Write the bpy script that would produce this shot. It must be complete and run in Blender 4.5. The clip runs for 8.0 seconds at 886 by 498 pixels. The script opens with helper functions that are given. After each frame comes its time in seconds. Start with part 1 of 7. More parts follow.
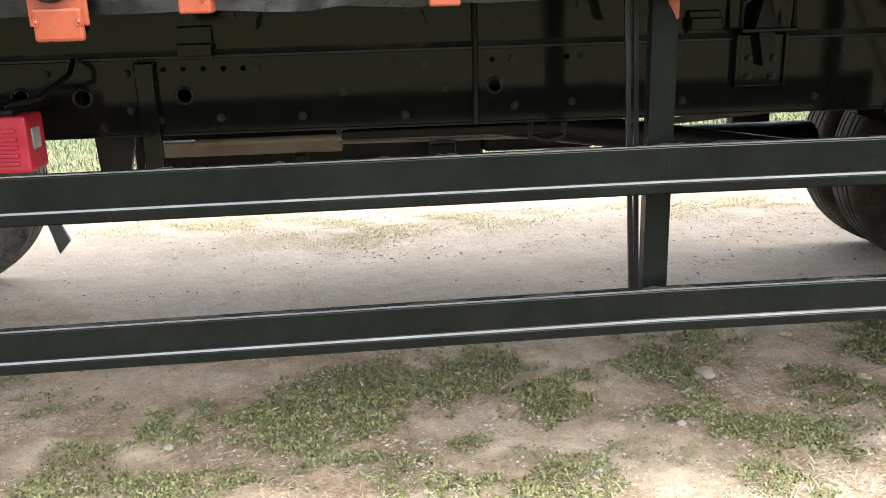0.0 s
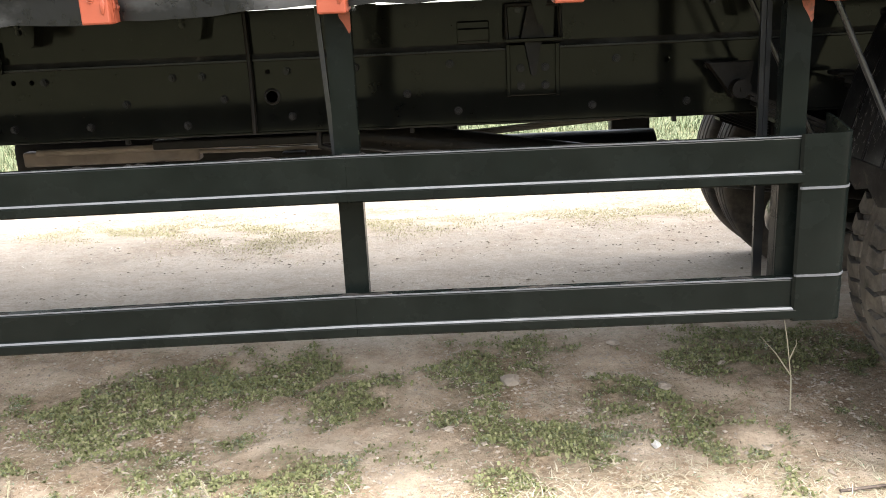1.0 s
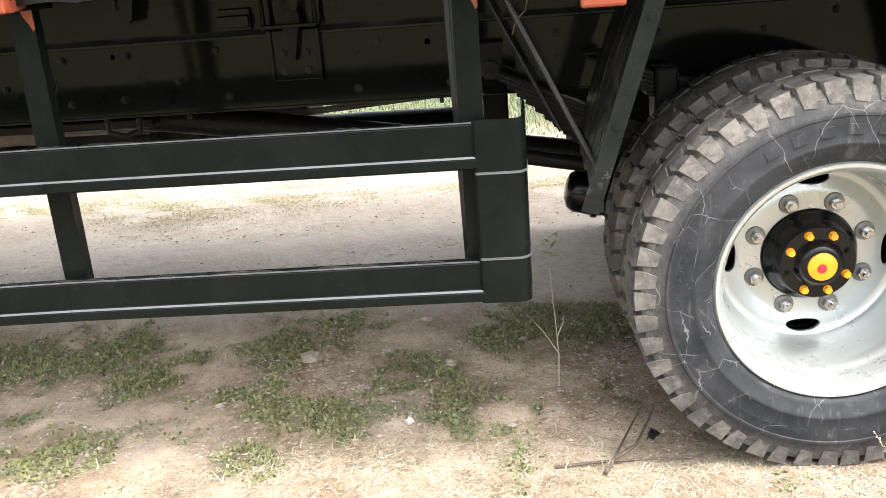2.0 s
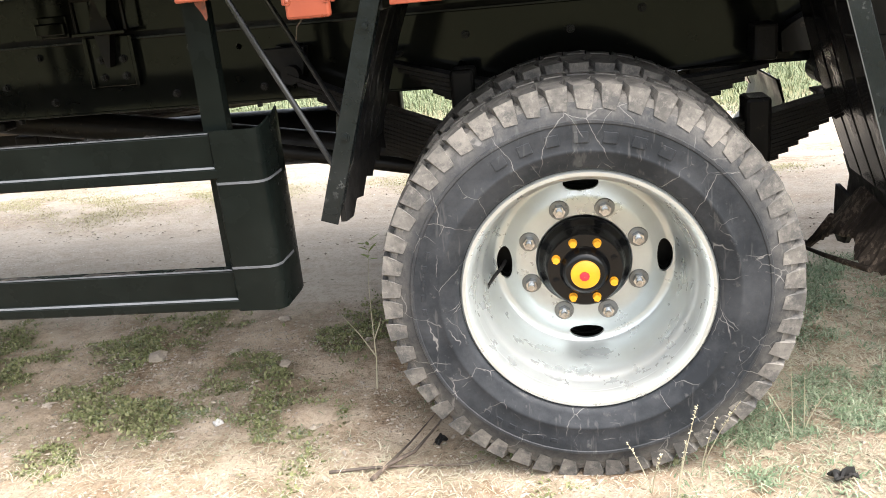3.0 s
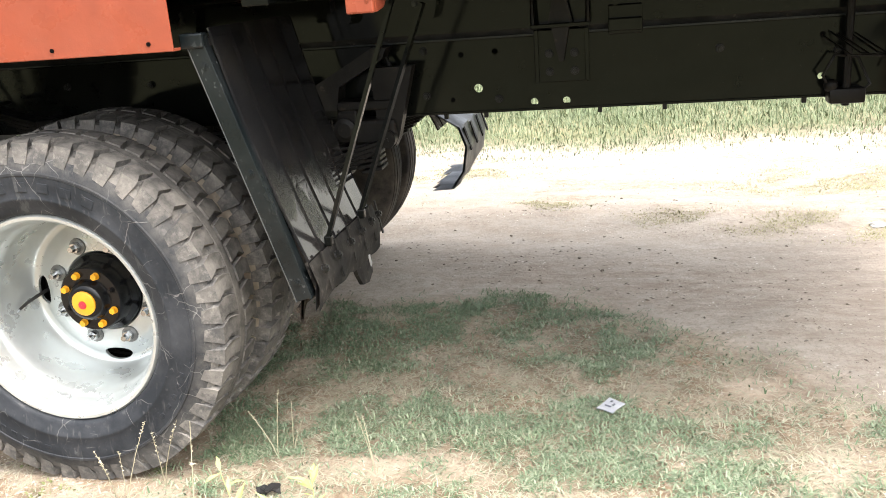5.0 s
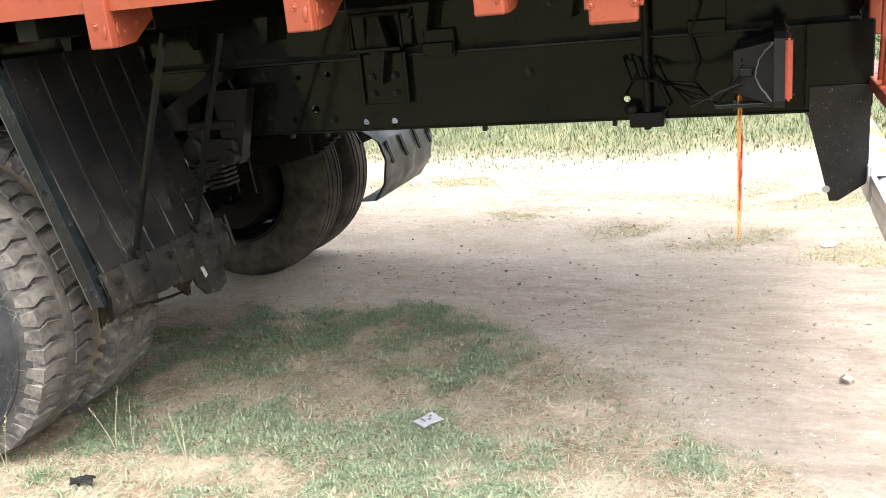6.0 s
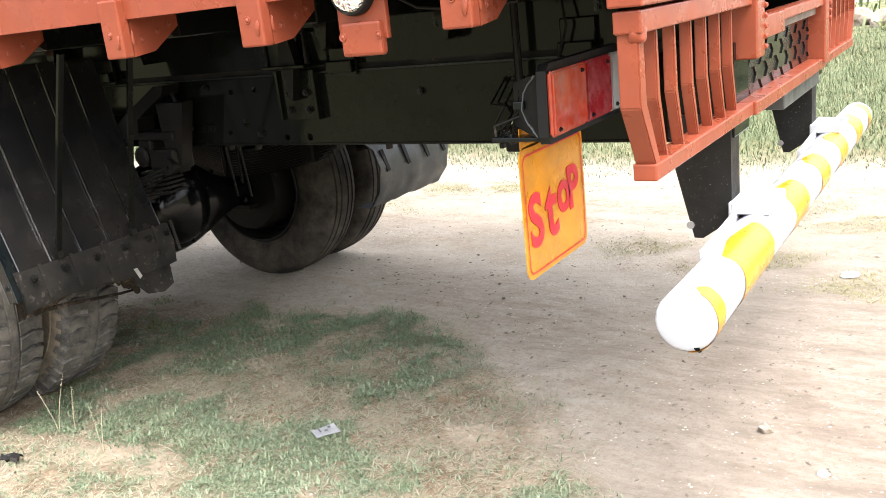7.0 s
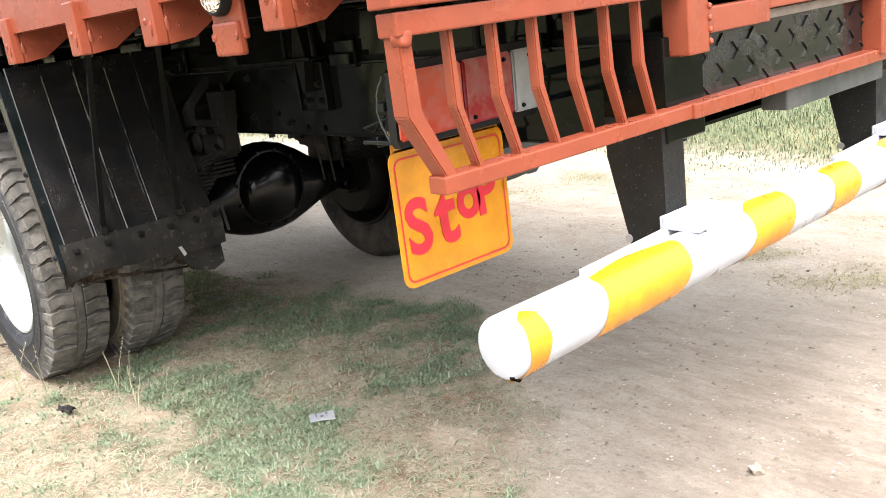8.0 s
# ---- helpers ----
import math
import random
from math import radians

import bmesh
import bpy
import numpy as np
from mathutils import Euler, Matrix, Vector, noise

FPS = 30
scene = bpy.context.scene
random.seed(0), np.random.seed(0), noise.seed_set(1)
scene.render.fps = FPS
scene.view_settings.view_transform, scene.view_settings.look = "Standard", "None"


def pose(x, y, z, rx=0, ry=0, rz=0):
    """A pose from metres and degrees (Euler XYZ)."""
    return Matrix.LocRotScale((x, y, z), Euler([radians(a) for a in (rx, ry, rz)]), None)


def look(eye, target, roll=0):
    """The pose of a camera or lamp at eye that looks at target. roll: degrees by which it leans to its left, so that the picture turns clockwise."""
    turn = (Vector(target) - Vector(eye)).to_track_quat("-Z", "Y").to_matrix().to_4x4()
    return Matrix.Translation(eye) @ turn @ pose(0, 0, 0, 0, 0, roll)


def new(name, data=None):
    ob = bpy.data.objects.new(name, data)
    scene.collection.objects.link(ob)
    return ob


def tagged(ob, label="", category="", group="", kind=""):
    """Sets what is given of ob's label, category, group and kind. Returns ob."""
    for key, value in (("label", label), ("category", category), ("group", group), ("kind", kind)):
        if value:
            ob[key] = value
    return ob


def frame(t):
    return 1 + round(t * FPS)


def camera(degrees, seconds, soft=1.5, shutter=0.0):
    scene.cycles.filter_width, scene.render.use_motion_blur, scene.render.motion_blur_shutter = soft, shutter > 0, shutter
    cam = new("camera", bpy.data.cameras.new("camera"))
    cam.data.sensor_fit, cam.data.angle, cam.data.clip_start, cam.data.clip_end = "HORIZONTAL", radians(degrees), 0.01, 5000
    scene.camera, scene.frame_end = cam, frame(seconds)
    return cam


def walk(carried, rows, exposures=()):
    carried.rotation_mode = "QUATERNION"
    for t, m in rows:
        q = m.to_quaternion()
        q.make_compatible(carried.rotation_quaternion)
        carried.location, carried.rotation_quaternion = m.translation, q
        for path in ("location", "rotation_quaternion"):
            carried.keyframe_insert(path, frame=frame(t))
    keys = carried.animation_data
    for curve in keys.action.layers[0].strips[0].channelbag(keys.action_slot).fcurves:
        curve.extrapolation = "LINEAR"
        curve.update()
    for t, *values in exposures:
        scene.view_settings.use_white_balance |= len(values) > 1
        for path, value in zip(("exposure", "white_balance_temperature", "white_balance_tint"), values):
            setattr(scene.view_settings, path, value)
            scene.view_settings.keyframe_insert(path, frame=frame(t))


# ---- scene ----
cam = camera(53.8, 8.0, 0.9)
PATH = [
    (0, (-2.399, -1.766, 1.197), (-2.289, 0.15, 0.634), -1.7),
    (0.5, (-1.952, -1.871, 1.227), (-1.937, 0.051, 0.675), -2.5),
    (1, (-1.55, -1.845, 1.184), (-1.602, 0.08, 0.641), -2.7),
    (1.5, (-1.141, -1.856, 1.191), (-1.253, 0.065, 0.646), -3.9),
    (1.7, (-0.965, -1.882, 1.195), (-1.089, 0.03, 0.621), -4.0),
    (2.8, (-0.199, -1.745, 1.207), (-0.472, 0.131, 0.57), -5.6),
    (3, (-0.041, -1.783, 1.198), (-0.321, 0.092, 0.56), -5.6),
    (3.5, (0.3, -1.815, 1.2), (0.017, 0.061, 0.567), -4.9),
    (4, (0.623, -1.779, 1.193), (0.369, 0.103, 0.566), -3.5),
    (4.5, (1.036, -1.821, 1.207), (0.69, 0.054, 0.605), -4.3),
    (5, (1.444, -1.811, 1.222), (1.033, 0.054, 0.629), -4.6),
    (5.2, (1.609, -1.766, 1.206), (1.137, 0.086, 0.617), -5.0),
    (6.3, (2.555, -1.574, 1.225), (1.779, 0.182, 0.663), -5.6),
    (6.5, (2.701, -1.491, 1.199), (1.858, 0.236, 0.643), -5.5),
    (7, (3.029, -1.291, 1.21), (1.975, 0.319, 0.666), -6.3),
    (7.5, (3.329, -1.108, 1.19), (2.092, 0.366, 0.646), -6.6),
    (8, (3.527, -0.798, 1.163), (2.062, 0.457, 0.637), -7.4),
]
EXPOSURES = [(0.0, 2.68), (3.0, 2.55), (5.0, 2.52), (6.5, 2.45), (8.0, 2.38)]
walk(cam, [(t, look(eye, target, roll)) for t, eye, target, roll in PATH], EXPOSURES)

# ---------------------------------------------------------------- world, sun, exposure
world = bpy.data.worlds.new("hazy_sky")
scene.world = world
world.use_nodes = True
wn, wl = world.node_tree.nodes, world.node_tree.links
sky = wn.new("ShaderNodeTexSky")
sky.sky_type = "NISHITA"
sky.sun_disc = False
sky.sun_elevation = radians(65)
sky.sun_rotation = radians(124)
sky.air_density, sky.dust_density, sky.ozone_density = 1.0, 6.0, 1.0
pale = wn.new("ShaderNodeHueSaturation")
pale.inputs["Saturation"].default_value = 0.36
wl.new(sky.outputs[0], pale.inputs["Color"])
wl.new(pale.outputs[0], wn["Background"].inputs[0])
wn["Background"].inputs[1].default_value = 0.15

sun = new("sun", bpy.data.lights.new("sun", "SUN"))
sun.data.energy = 0.5
sun.data.angle = radians(105)
sun.data.color = (1.0, 0.98, 0.95)
sun.matrix_world = look((2.9, -1.9, 7.4), (0, 0, 0))


# ---------------------------------------------------------------- materials
def material(name, base, rough=0.5, metal=0.0, spec=0.5):
    m = bpy.data.materials.new(name)
    m.use_nodes = True
    b = m.node_tree.nodes["Principled BSDF"]
    b.inputs["Base Color"].default_value = (*base, 1)
    b.inputs["Roughness"].default_value = rough
    b.inputs["Metallic"].default_value = metal
    b.inputs["Specular IOR Level"].default_value = spec
    return m


def node(m, kind, **values):
    n = m.node_tree.nodes.new(kind)
    for key, value in values.items():
        n.inputs[key].default_value = value
    return n


def link(m, a, b):
    m.node_tree.links.new(a, b)


def noise_of(m, scale, detail=5.0, rough=0.6, coord=None):
    n = node(m, "ShaderNodeTexNoise", Scale=scale, Detail=detail, Roughness=rough)
    link(m, coord or coords(m), n.inputs["Vector"])
    return n.outputs["Fac"]


def coords(m):
    g = m.node_tree.nodes.get("Geometry") or m.node_tree.nodes.new("ShaderNodeNewGeometry")
    return g.outputs["Position"]


def ramp(m, fac, lo, hi, a=0.0, b=1.0):
    n = node(m, "ShaderNodeMapRange")
    n.clamp = True
    link(m, fac, n.inputs["Value"])
    for key, value in (("From Min", lo), ("From Max", hi), ("To Min", a), ("To Max", b)):
        n.inputs[key].default_value = value
    return n.outputs["Result"]


def mix(m, fac, a, b):
    n = m.node_tree.nodes.new("ShaderNodeMix")
    n.data_type = "RGBA"
    if isinstance(fac, (int, float)):
        n.inputs[0].default_value = fac
    else:
        link(m, fac, n.inputs[0])
    for value, slot in ((a, n.inputs[6]), (b, n.inputs[7])):
        if isinstance(value, tuple):
            slot.default_value = (*value, 1)
        else:
            link(m, value, slot)
    return n.outputs[2]


def maths(m, op, a, b):
    n = m.node_tree.nodes.new("ShaderNodeMath")
    n.operation = op
    n.use_clamp = op in ("MULTIPLY", "ADD", "SUBTRACT")
    for value, slot in ((a, n.inputs[0]), (b, n.inputs[1])):
        if isinstance(value, (int, float)):
            slot.default_value = value
        else:
            link(m, value, slot)
    return n.outputs[0]


def shade(m, color=None, rough=None, bump=None, strength=0.3, distance=0.002):
    b = m.node_tree.nodes["Principled BSDF"]
    if color is not None:
        link(m, color, b.inputs["Base Color"])
    if rough is not None:
        link(m, rough, b.inputs["Roughness"])
    if bump is not None:
        n = node(m, "ShaderNodeBump", Strength=strength, Distance=distance)
        link(m, bump, n.inputs["Height"])
        link(m, n.outputs[0], b.inputs["Normal"])
    return m


def worn_paint(name, base, dirt, rough=0.35, chips=0.62, grain=60.0, dust=0.5, bump=0.25, spec=0.5, vary=0.72):
    """Brushed-on enamel: uneven gloss, dust film, small chips."""
    m = material(name, base, rough, 0.0, spec)
    large, fine = noise_of(m, 5.0, 6.0, 0.65), noise_of(m, grain, 4.0, 0.6)
    film = maths(m, "MULTIPLY", ramp(m, large, 0.45, 0.8), dust)
    dark = tuple(v * vary for v in base)
    c = mix(m, ramp(m, noise_of(m, 14.0, 4.0), 0.35, 0.65), dark, base)
    c = mix(m, film, c, dirt)
    spots = maths(m, "MULTIPLY", ramp(m, fine, chips, chips + 0.04), ramp(m, large, 0.5, 0.6))
    c = mix(m, spots, c, dirt)
    r = ramp(m, noise_of(m, 9.0, 5.0), 0.3, 0.75, rough * 0.7, min(1.0, rough * 1.7))
    return shade(m, c, r, noise_of(m, 35.0, 6.0, 0.7), bump, 0.002)


CHASSIS = worn_paint("chassis_black_paint", (0.0054, 0.0060, 0.0052), (0.016, 0.016, 0.013), 0.070, 0.66, 50.0, 0.10, 0.06, 0.15)
GREASY = worn_paint("greasy_black", (0.0080, 0.0074, 0.0066), (0.026, 0.0215, 0.0170), 0.38, 0.64, 40.0, 0.2, 0.9, 0.14)
GLOSS_BLACK = worn_paint("fresh_gloss_black", (0.004, 0.004, 0.0045), (0.012, 0.012, 0.012), 0.16, 0.7, 50.0, 0.1, 0.12, 0.3)
GUARD = worn_paint("guard_green_black", (0.0050, 0.0068, 0.0060), (0.015, 0.017, 0.015), 0.22, 0.70, 80.0, 0.25, 0.35, 0.08)
EDGE = worn_paint("edge_pale_grey", (0.095, 0.10, 0.108), (0.06, 0.06, 0.064), 0.45, 0.6, 120.0, 0.5, 0.1, 0.3)
STRIP = worn_paint("blue_grey_steel", (0.0058, 0.0082, 0.0088), (0.040, 0.042, 0.042), 0.20, 0.60, 70.0, 0.30, 0.7, 0.22)
ORANGE = worn_paint("orange_enamel", (0.232, 0.052, 0.026), (0.215, 0.074, 0.042), 0.27, 0.64, 90.0, 0.28, 0.3, 0.32, 0.86)
WHITE = worn_paint("white_enamel", (0.42, 0.43, 0.465), (0.36, 0.36, 0.365), 0.3, 0.68, 60.0, 0.25, 0.3, 0.5, 0.92)
YELLOW = worn_paint("yellow_enamel", (0.64, 0.262, 0.012), (0.58, 0.25, 0.03), 0.26, 0.76, 60.0, 0.06, 0.05)
HUB_YELLOW = worn_paint("hub_yellow", (0.80, 0.36, 0.01), (0.3, 0.18, 0.05), 0.35, 0.62, 90.0, 0.3, 0.1)
RED = worn_paint("red_paint", (0.62, 0.020, 0.040), (0.40, 0.03, 0.03), 0.4, 0.7, 90.0, 0.2, 0.1)
RED_BOX = worn_paint("red_plastic", (0.42, 0.012, 0.035), (0.22, 0.05, 0.05), 0.38, 0.6, 60.0, 0.35, 0.1)
RUST = worn_paint("dusty_brown_steel", (0.21, 0.175, 0.142), (0.14, 0.115, 0.092), 0.7, 0.55, 50.0, 0.5, 0.4)
PLATE = worn_paint("scuffed_black_sheet", (0.0105, 0.0105, 0.0110), (0.048, 0.041, 0.033), 0.11, 0.66, 55.0, 0.35, 0.15)
# a coarse tarred crust in patches on the sheet
crust = maths(PLATE, "MULTIPLY", ramp(PLATE, noise_of(PLATE, 3.2, 4.0, 0.6), 0.52, 0.58), noise_of(PLATE, 120.0, 3.0, 0.75))
shade(PLATE, None, None, crust, 0.5, 0.004)
HOUSING = worn_paint("black_lamp_plastic", (0.006, 0.0062, 0.006), (0.03, 0.03, 0.028), 0.4, 0.64, 60.0, 0.15, 0.4, 0.25)
FLAP = worn_paint("black_flap_rubber", (0.011, 0.0105, 0.010), (0.06, 0.052, 0.044), 0.6, 0.60, 45.0, 0.4, 0.6, 0.2)
HANGER = worn_paint("speckled_black_hanger", (0.010, 0.010, 0.0095), (0.14, 0.135, 0.125), 0.5, 0.66, 150.0, 0.05, 0.8, 0.25)
GREY = worn_paint("light_grey_cloth", (0.30, 0.30, 0.295), (0.22, 0.20, 0.18), 0.8, 0.6, 60.0, 0.4, 0.3)
STEEL = worn_paint("zinc_bolt", (0.42, 0.42, 0.40), (0.2, 0.17, 0.14), 0.35, 0.58, 120.0, 0.4, 0.2)
STEEL.node_tree.nodes["Principled BSDF"].inputs["Metallic"].default_value = 0.6

RUST_ORANGE = worn_paint("thin_orange_overspray", (0.25, 0.060, 0.028), (0.03, 0.025, 0.02), 0.6, 0.5, 90.0, 0.6, 0.3)

TORN = worn_paint("torn_brown_rubber", (0.018, 0.014, 0.011), (0.11, 0.085, 0.065), 0.9, 0.52, 60.0, 0.7, 1.0, 0.1)
ARM = worn_paint("plain_grey_arm", (0.05, 0.055, 0.056), (0.12, 0.11, 0.10), 0.4, 0.62, 90.0, 0.5, 0.25)

BOLT = worn_paint("oily_bolt_black", (0.007, 0.007, 0.0065), (0.020, 0.018, 0.016), 0.34, 0.58, 120.0, 0.35, 0.3, 0.22)

SPLATTER = worn_paint("splattered_black_sheet", (0.007, 0.007, 0.0075), (0.22, 0.21, 0.195), 0.35, 0.60, 75.0, 0.08, 0.3, 0.2)


def scuff(m, fac, colour):
    """Lays one more worn tint over what a paint already shows."""
    slot = m.node_tree.nodes["Principled BSDF"].inputs["Base Color"]
    link(m, mix(m, fac, slot.links[0].from_socket, colour), slot)


scuff(ORANGE, ramp(ORANGE, noise_of(ORANGE, 3.6, 9.0, 0.78), 0.60, 0.72, 0.0, 0.28), (0.60, 0.28, 0.19))
scuff(ORANGE, ramp(ORANGE, noise_of(ORANGE, 22.0, 8.0, 0.8), 0.66, 0.72, 0.0, 0.7), (0.10, 0.04, 0.028))
scuff(CHASSIS, ramp(CHASSIS, noise_of(CHASSIS, 85.0, 4.0, 0.8), 0.66, 0.71, 0.0, 0.8), (0.040, 0.038, 0.032))
runs = node(SPLATTER, "ShaderNodeMapping", Scale=(1.0, 1.0, 0.22))
link(SPLATTER, coords(SPLATTER), runs.inputs["Vector"])
scuff(SPLATTER, ramp(SPLATTER, noise_of(SPLATTER, 70.0, 5.0, 0.7, runs.outputs[0]), 0.60, 0.67, 0.0, 0.8), (0.24, 0.225, 0.21))
scuff(WHITE, ramp(WHITE, noise_of(WHITE, 30.0, 8.0, 0.8), 0.66, 0.74, 0.0, 0.7), (0.20, 0.19, 0.19))
scuff(HANGER, ramp(HANGER, noise_of(HANGER, 210.0, 2.0, 0.5), 0.69, 0.73, 0.0, 0.5), (0.22, 0.215, 0.21))

SHEET = material("smeared_steel_sheet", (0.2, 0.2, 0.2), 0.3, 0.4)
wipe = node(SHEET, "ShaderNodeMapping", Scale=(0.55, 1.0, 0.9))
link(SHEET, coords(SHEET), wipe.inputs["Vector"])
c = mix(SHEET, ramp(SHEET, noise_of(SHEET, 4.2, 6.0, 0.6, wipe.outputs[0]), 0.54, 0.68), (0.0045, 0.0045, 0.0045), (0.085, 0.085, 0.088))
shade(SHEET, c, ramp(SHEET, noise_of(SHEET, 30.0, 5.0), 0.3, 0.7, 0.2, 0.45), noise_of(SHEET, 14.0, 4.0), 0.4, 0.003)
ROD = worn_paint("grey_stay_rod", (0.007, 0.008, 0.009), (0.035, 0.035, 0.035), 0.32, 0.66, 90.0, 0.3, 0.2)

# wheel silver: pale paint with grey brake dust and faint streaks
RIM = material("wheel_silver", (0.5, 0.51, 0.50), 0.3, 0.65)
c = mix(RIM, ramp(RIM, noise_of(RIM, 7.0, 6.0, 0.7), 0.42, 0.72), (0.48, 0.505, 0.495), (0.42, 0.437, 0.42))
c = mix(RIM, ramp(RIM, noise_of(RIM, 60.0, 5.0), 0.70, 0.80, 0.0, 0.25), c, (0.30, 0.30, 0.28))
shade(RIM, c, ramp(RIM, noise_of(RIM, 16.0, 5.0), 0.3, 0.7, 0.24, 0.36), noise_of(RIM, 14.0, 4.0), 0.05, 0.0012)
NUT_STEEL = material("bright_wheel_nut", (0.35, 0.35, 0.34), 0.16, 0.95)
# seats darker than the rim: the shadow ring round each nut as colour
SEAT = worn_paint("nut_seat_shadow_grey", (0.20, 0.205, 0.20), (0.10, 0.098, 0.092), 0.34, 0.58, 120.0, 0.5, 0.2)
SEAT.node_tree.nodes["Principled BSDF"].inputs["Metallic"].default_value = 0.7
shade(NUT_STEEL, mix(NUT_STEEL, ramp(NUT_STEEL, noise_of(NUT_STEEL, 70.0, 4.0), 0.45, 0.7), (0.50, 0.51, 0.51), (0.26, 0.262, 0.26)))

# tyre: blue-grey rubber with dust and dry pale mud veins; lugs caked with tan dust
TYRE = material("tyre_rubber", (0.03, 0.032, 0.036), 0.62, 0.0, 0.3)
warp = node(TYRE, "ShaderNodeVectorMath")
warp.operation = "ADD"
wob = node(TYRE, "ShaderNodeTexNoise", Scale=9.0, Detail=4.0)
link(TYRE, coords(TYRE), wob.inputs["Vector"])
small = node(TYRE, "ShaderNodeVectorMath")
small.operation = "SCALE"
small.inputs["Scale"].default_value = 0.06
link(TYRE, wob.outputs["Color"], small.inputs[0])
link(TYRE, coords(TYRE), warp.inputs[0])
link(TYRE, small.outputs[0], warp.inputs[1])
cell = node(TYRE, "ShaderNodeTexVoronoi", Scale=6.5)
cell.feature = "DISTANCE_TO_EDGE"
link(TYRE, warp.outputs[0], cell.inputs["Vector"])
vein = maths(TYRE, "MULTIPLY", ramp(TYRE, cell.outputs["Distance"], 0.0075, 0.002), ramp(TYRE, noise_of(TYRE, 13.0, 4.0), 0.44, 0.56))
c = mix(TYRE, ramp(TYRE, noise_of(TYRE, 6.0, 7.0, 0.7), 0.4, 0.7), (0.0085, 0.0105, 0.0135), (0.036, 0.038, 0.042))
c = mix(TYRE, ramp(TYRE, noise_of(TYRE, 45.0, 5.0), 0.62, 0.75, 0.0, 0.4), c, (0.12, 0.115, 0.11))
c = mix(TYRE, maths(TYRE, "MULTIPLY", vein, 0.34), c, (0.33, 0.31, 0.29))
fine_cell = node(TYRE, "ShaderNodeTexVoronoi", Scale=11.0)
fine_cell.feature = "DISTANCE_TO_EDGE"
link(TYRE, warp.outputs[0], fine_cell.inputs["Vector"])
scratch = maths(TYRE, "MULTIPLY", ramp(TYRE, fine_cell.outputs["Distance"], 0.012, 0.004), ramp(TYRE, noise_of(TYRE, 10.0, 4.0, 0.6), 0.50, 0.58))
c = mix(TYRE, maths(TYRE, "MULTIPLY", scratch, 0.28), c, (0.30, 0.285, 0.265))
brush = node(TYRE, "ShaderNodeMapping", Scale=(1.0, 1.0, 0.16), Rotation=(0, 0.3, 0))
link(TYRE, coords(TYRE), brush.inputs["Vector"])
c = mix(TYRE, ramp(TYRE, noise_of(TYRE, 55.0, 3.0, 0.6, brush.outputs[0]), 0.60, 0.70, 0.0, 0.35), c, (0.10, 0.098, 0.094))
# tan dust rubbed on to the shoulder, thinning inwards
flat = node(TYRE, "ShaderNodeVectorMath")
flat.operation = "MULTIPLY"
flat.inputs[1].default_value = (1, 0, 1)
link(TYRE, coords(TYRE), flat.inputs[0])
away = node(TYRE, "ShaderNodeVectorMath")
away.operation = "DISTANCE"
away.inputs[1].default_value = (0, 0, 0.4525)
link(TYRE, flat.outputs[0], away.inputs[0])
rubbed = maths(TYRE, "MULTIPLY", ramp(TYRE, away.outputs["Value"], 0.385, 0.445), ramp(TYRE, noise_of(TYRE, 16.0, 7.0, 0.75), 0.36, 0.62, 0.1, 0.85))
c = mix(TYRE, rubbed, c, (0.150, 0.138, 0.122))
shade(TYRE, c, None, noise_of(TYRE, 70.0, 5.0), 0.25, 0.002)
LUG = material("dusty_tread", (0.2, 0.18, 0.16), 0.85, 0.0, 0.15)
c = mix(LUG, ramp(LUG, noise_of(LUG, 11.0, 6.0, 0.7), 0.36, 0.66), (0.072, 0.068, 0.063), (0.168, 0.154, 0.137))
c = mix(LUG, ramp(LUG, noise_of(LUG, 55.0, 6.0, 0.7), 0.52, 0.72, 0.0, 0.5), c, (0.27, 0.250, 0.222))
c = mix(LUG, ramp(LUG, noise_of(LUG, 17.0, 6.0, 0.75), 0.48, 0.60, 0.0, 0.75), c, (0.050, 0.050, 0.050))
shade(LUG, c, None, noise_of(LUG, 60.0, 6.0, 0.7), 0.5, 0.003)
TREAD = material("worn_tread_base", (0.07, 0.065, 0.06), 0.8, 0.0, 0.15)
c = mix(TREAD, ramp(TREAD, noise_of(TREAD, 9.0, 6.0, 0.7), 0.4, 0.65), (0.052, 0.049, 0.045), (0.145, 0.133, 0.118))
shade(TREAD, c, None, noise_of(TREAD, 50.0, 6.0), 0.5, 0.003)

CAKED = material("dust_caked_rubber", (0.2, 0.17, 0.13), 0.9, 0.0, 0.15)
c = mix(CAKED, ramp(CAKED, noise_of(CAKED, 9.0, 7.0, 0.7), 0.38, 0.62), (0.13, 0.108, 0.083), (0.27, 0.225, 0.175))
shade(CAKED, c, None, noise_of(CAKED, 55.0, 5.0), 0.4, 0.003)

OLD_TYRE = material("old_brown_tyre", (0.05, 0.045, 0.04), 0.75, 0.0, 0.2)
c = mix(OLD_TYRE, ramp(OLD_TYRE, noise_of(OLD_TYRE, 7.0, 7.0, 0.7), 0.4, 0.65), (0.020, 0.018, 0.016), (0.080, 0.067, 0.053))
shade(OLD_TYRE, c, None, noise_of(OLD_TYRE, 60.0, 5.0), 0.35, 0.002)

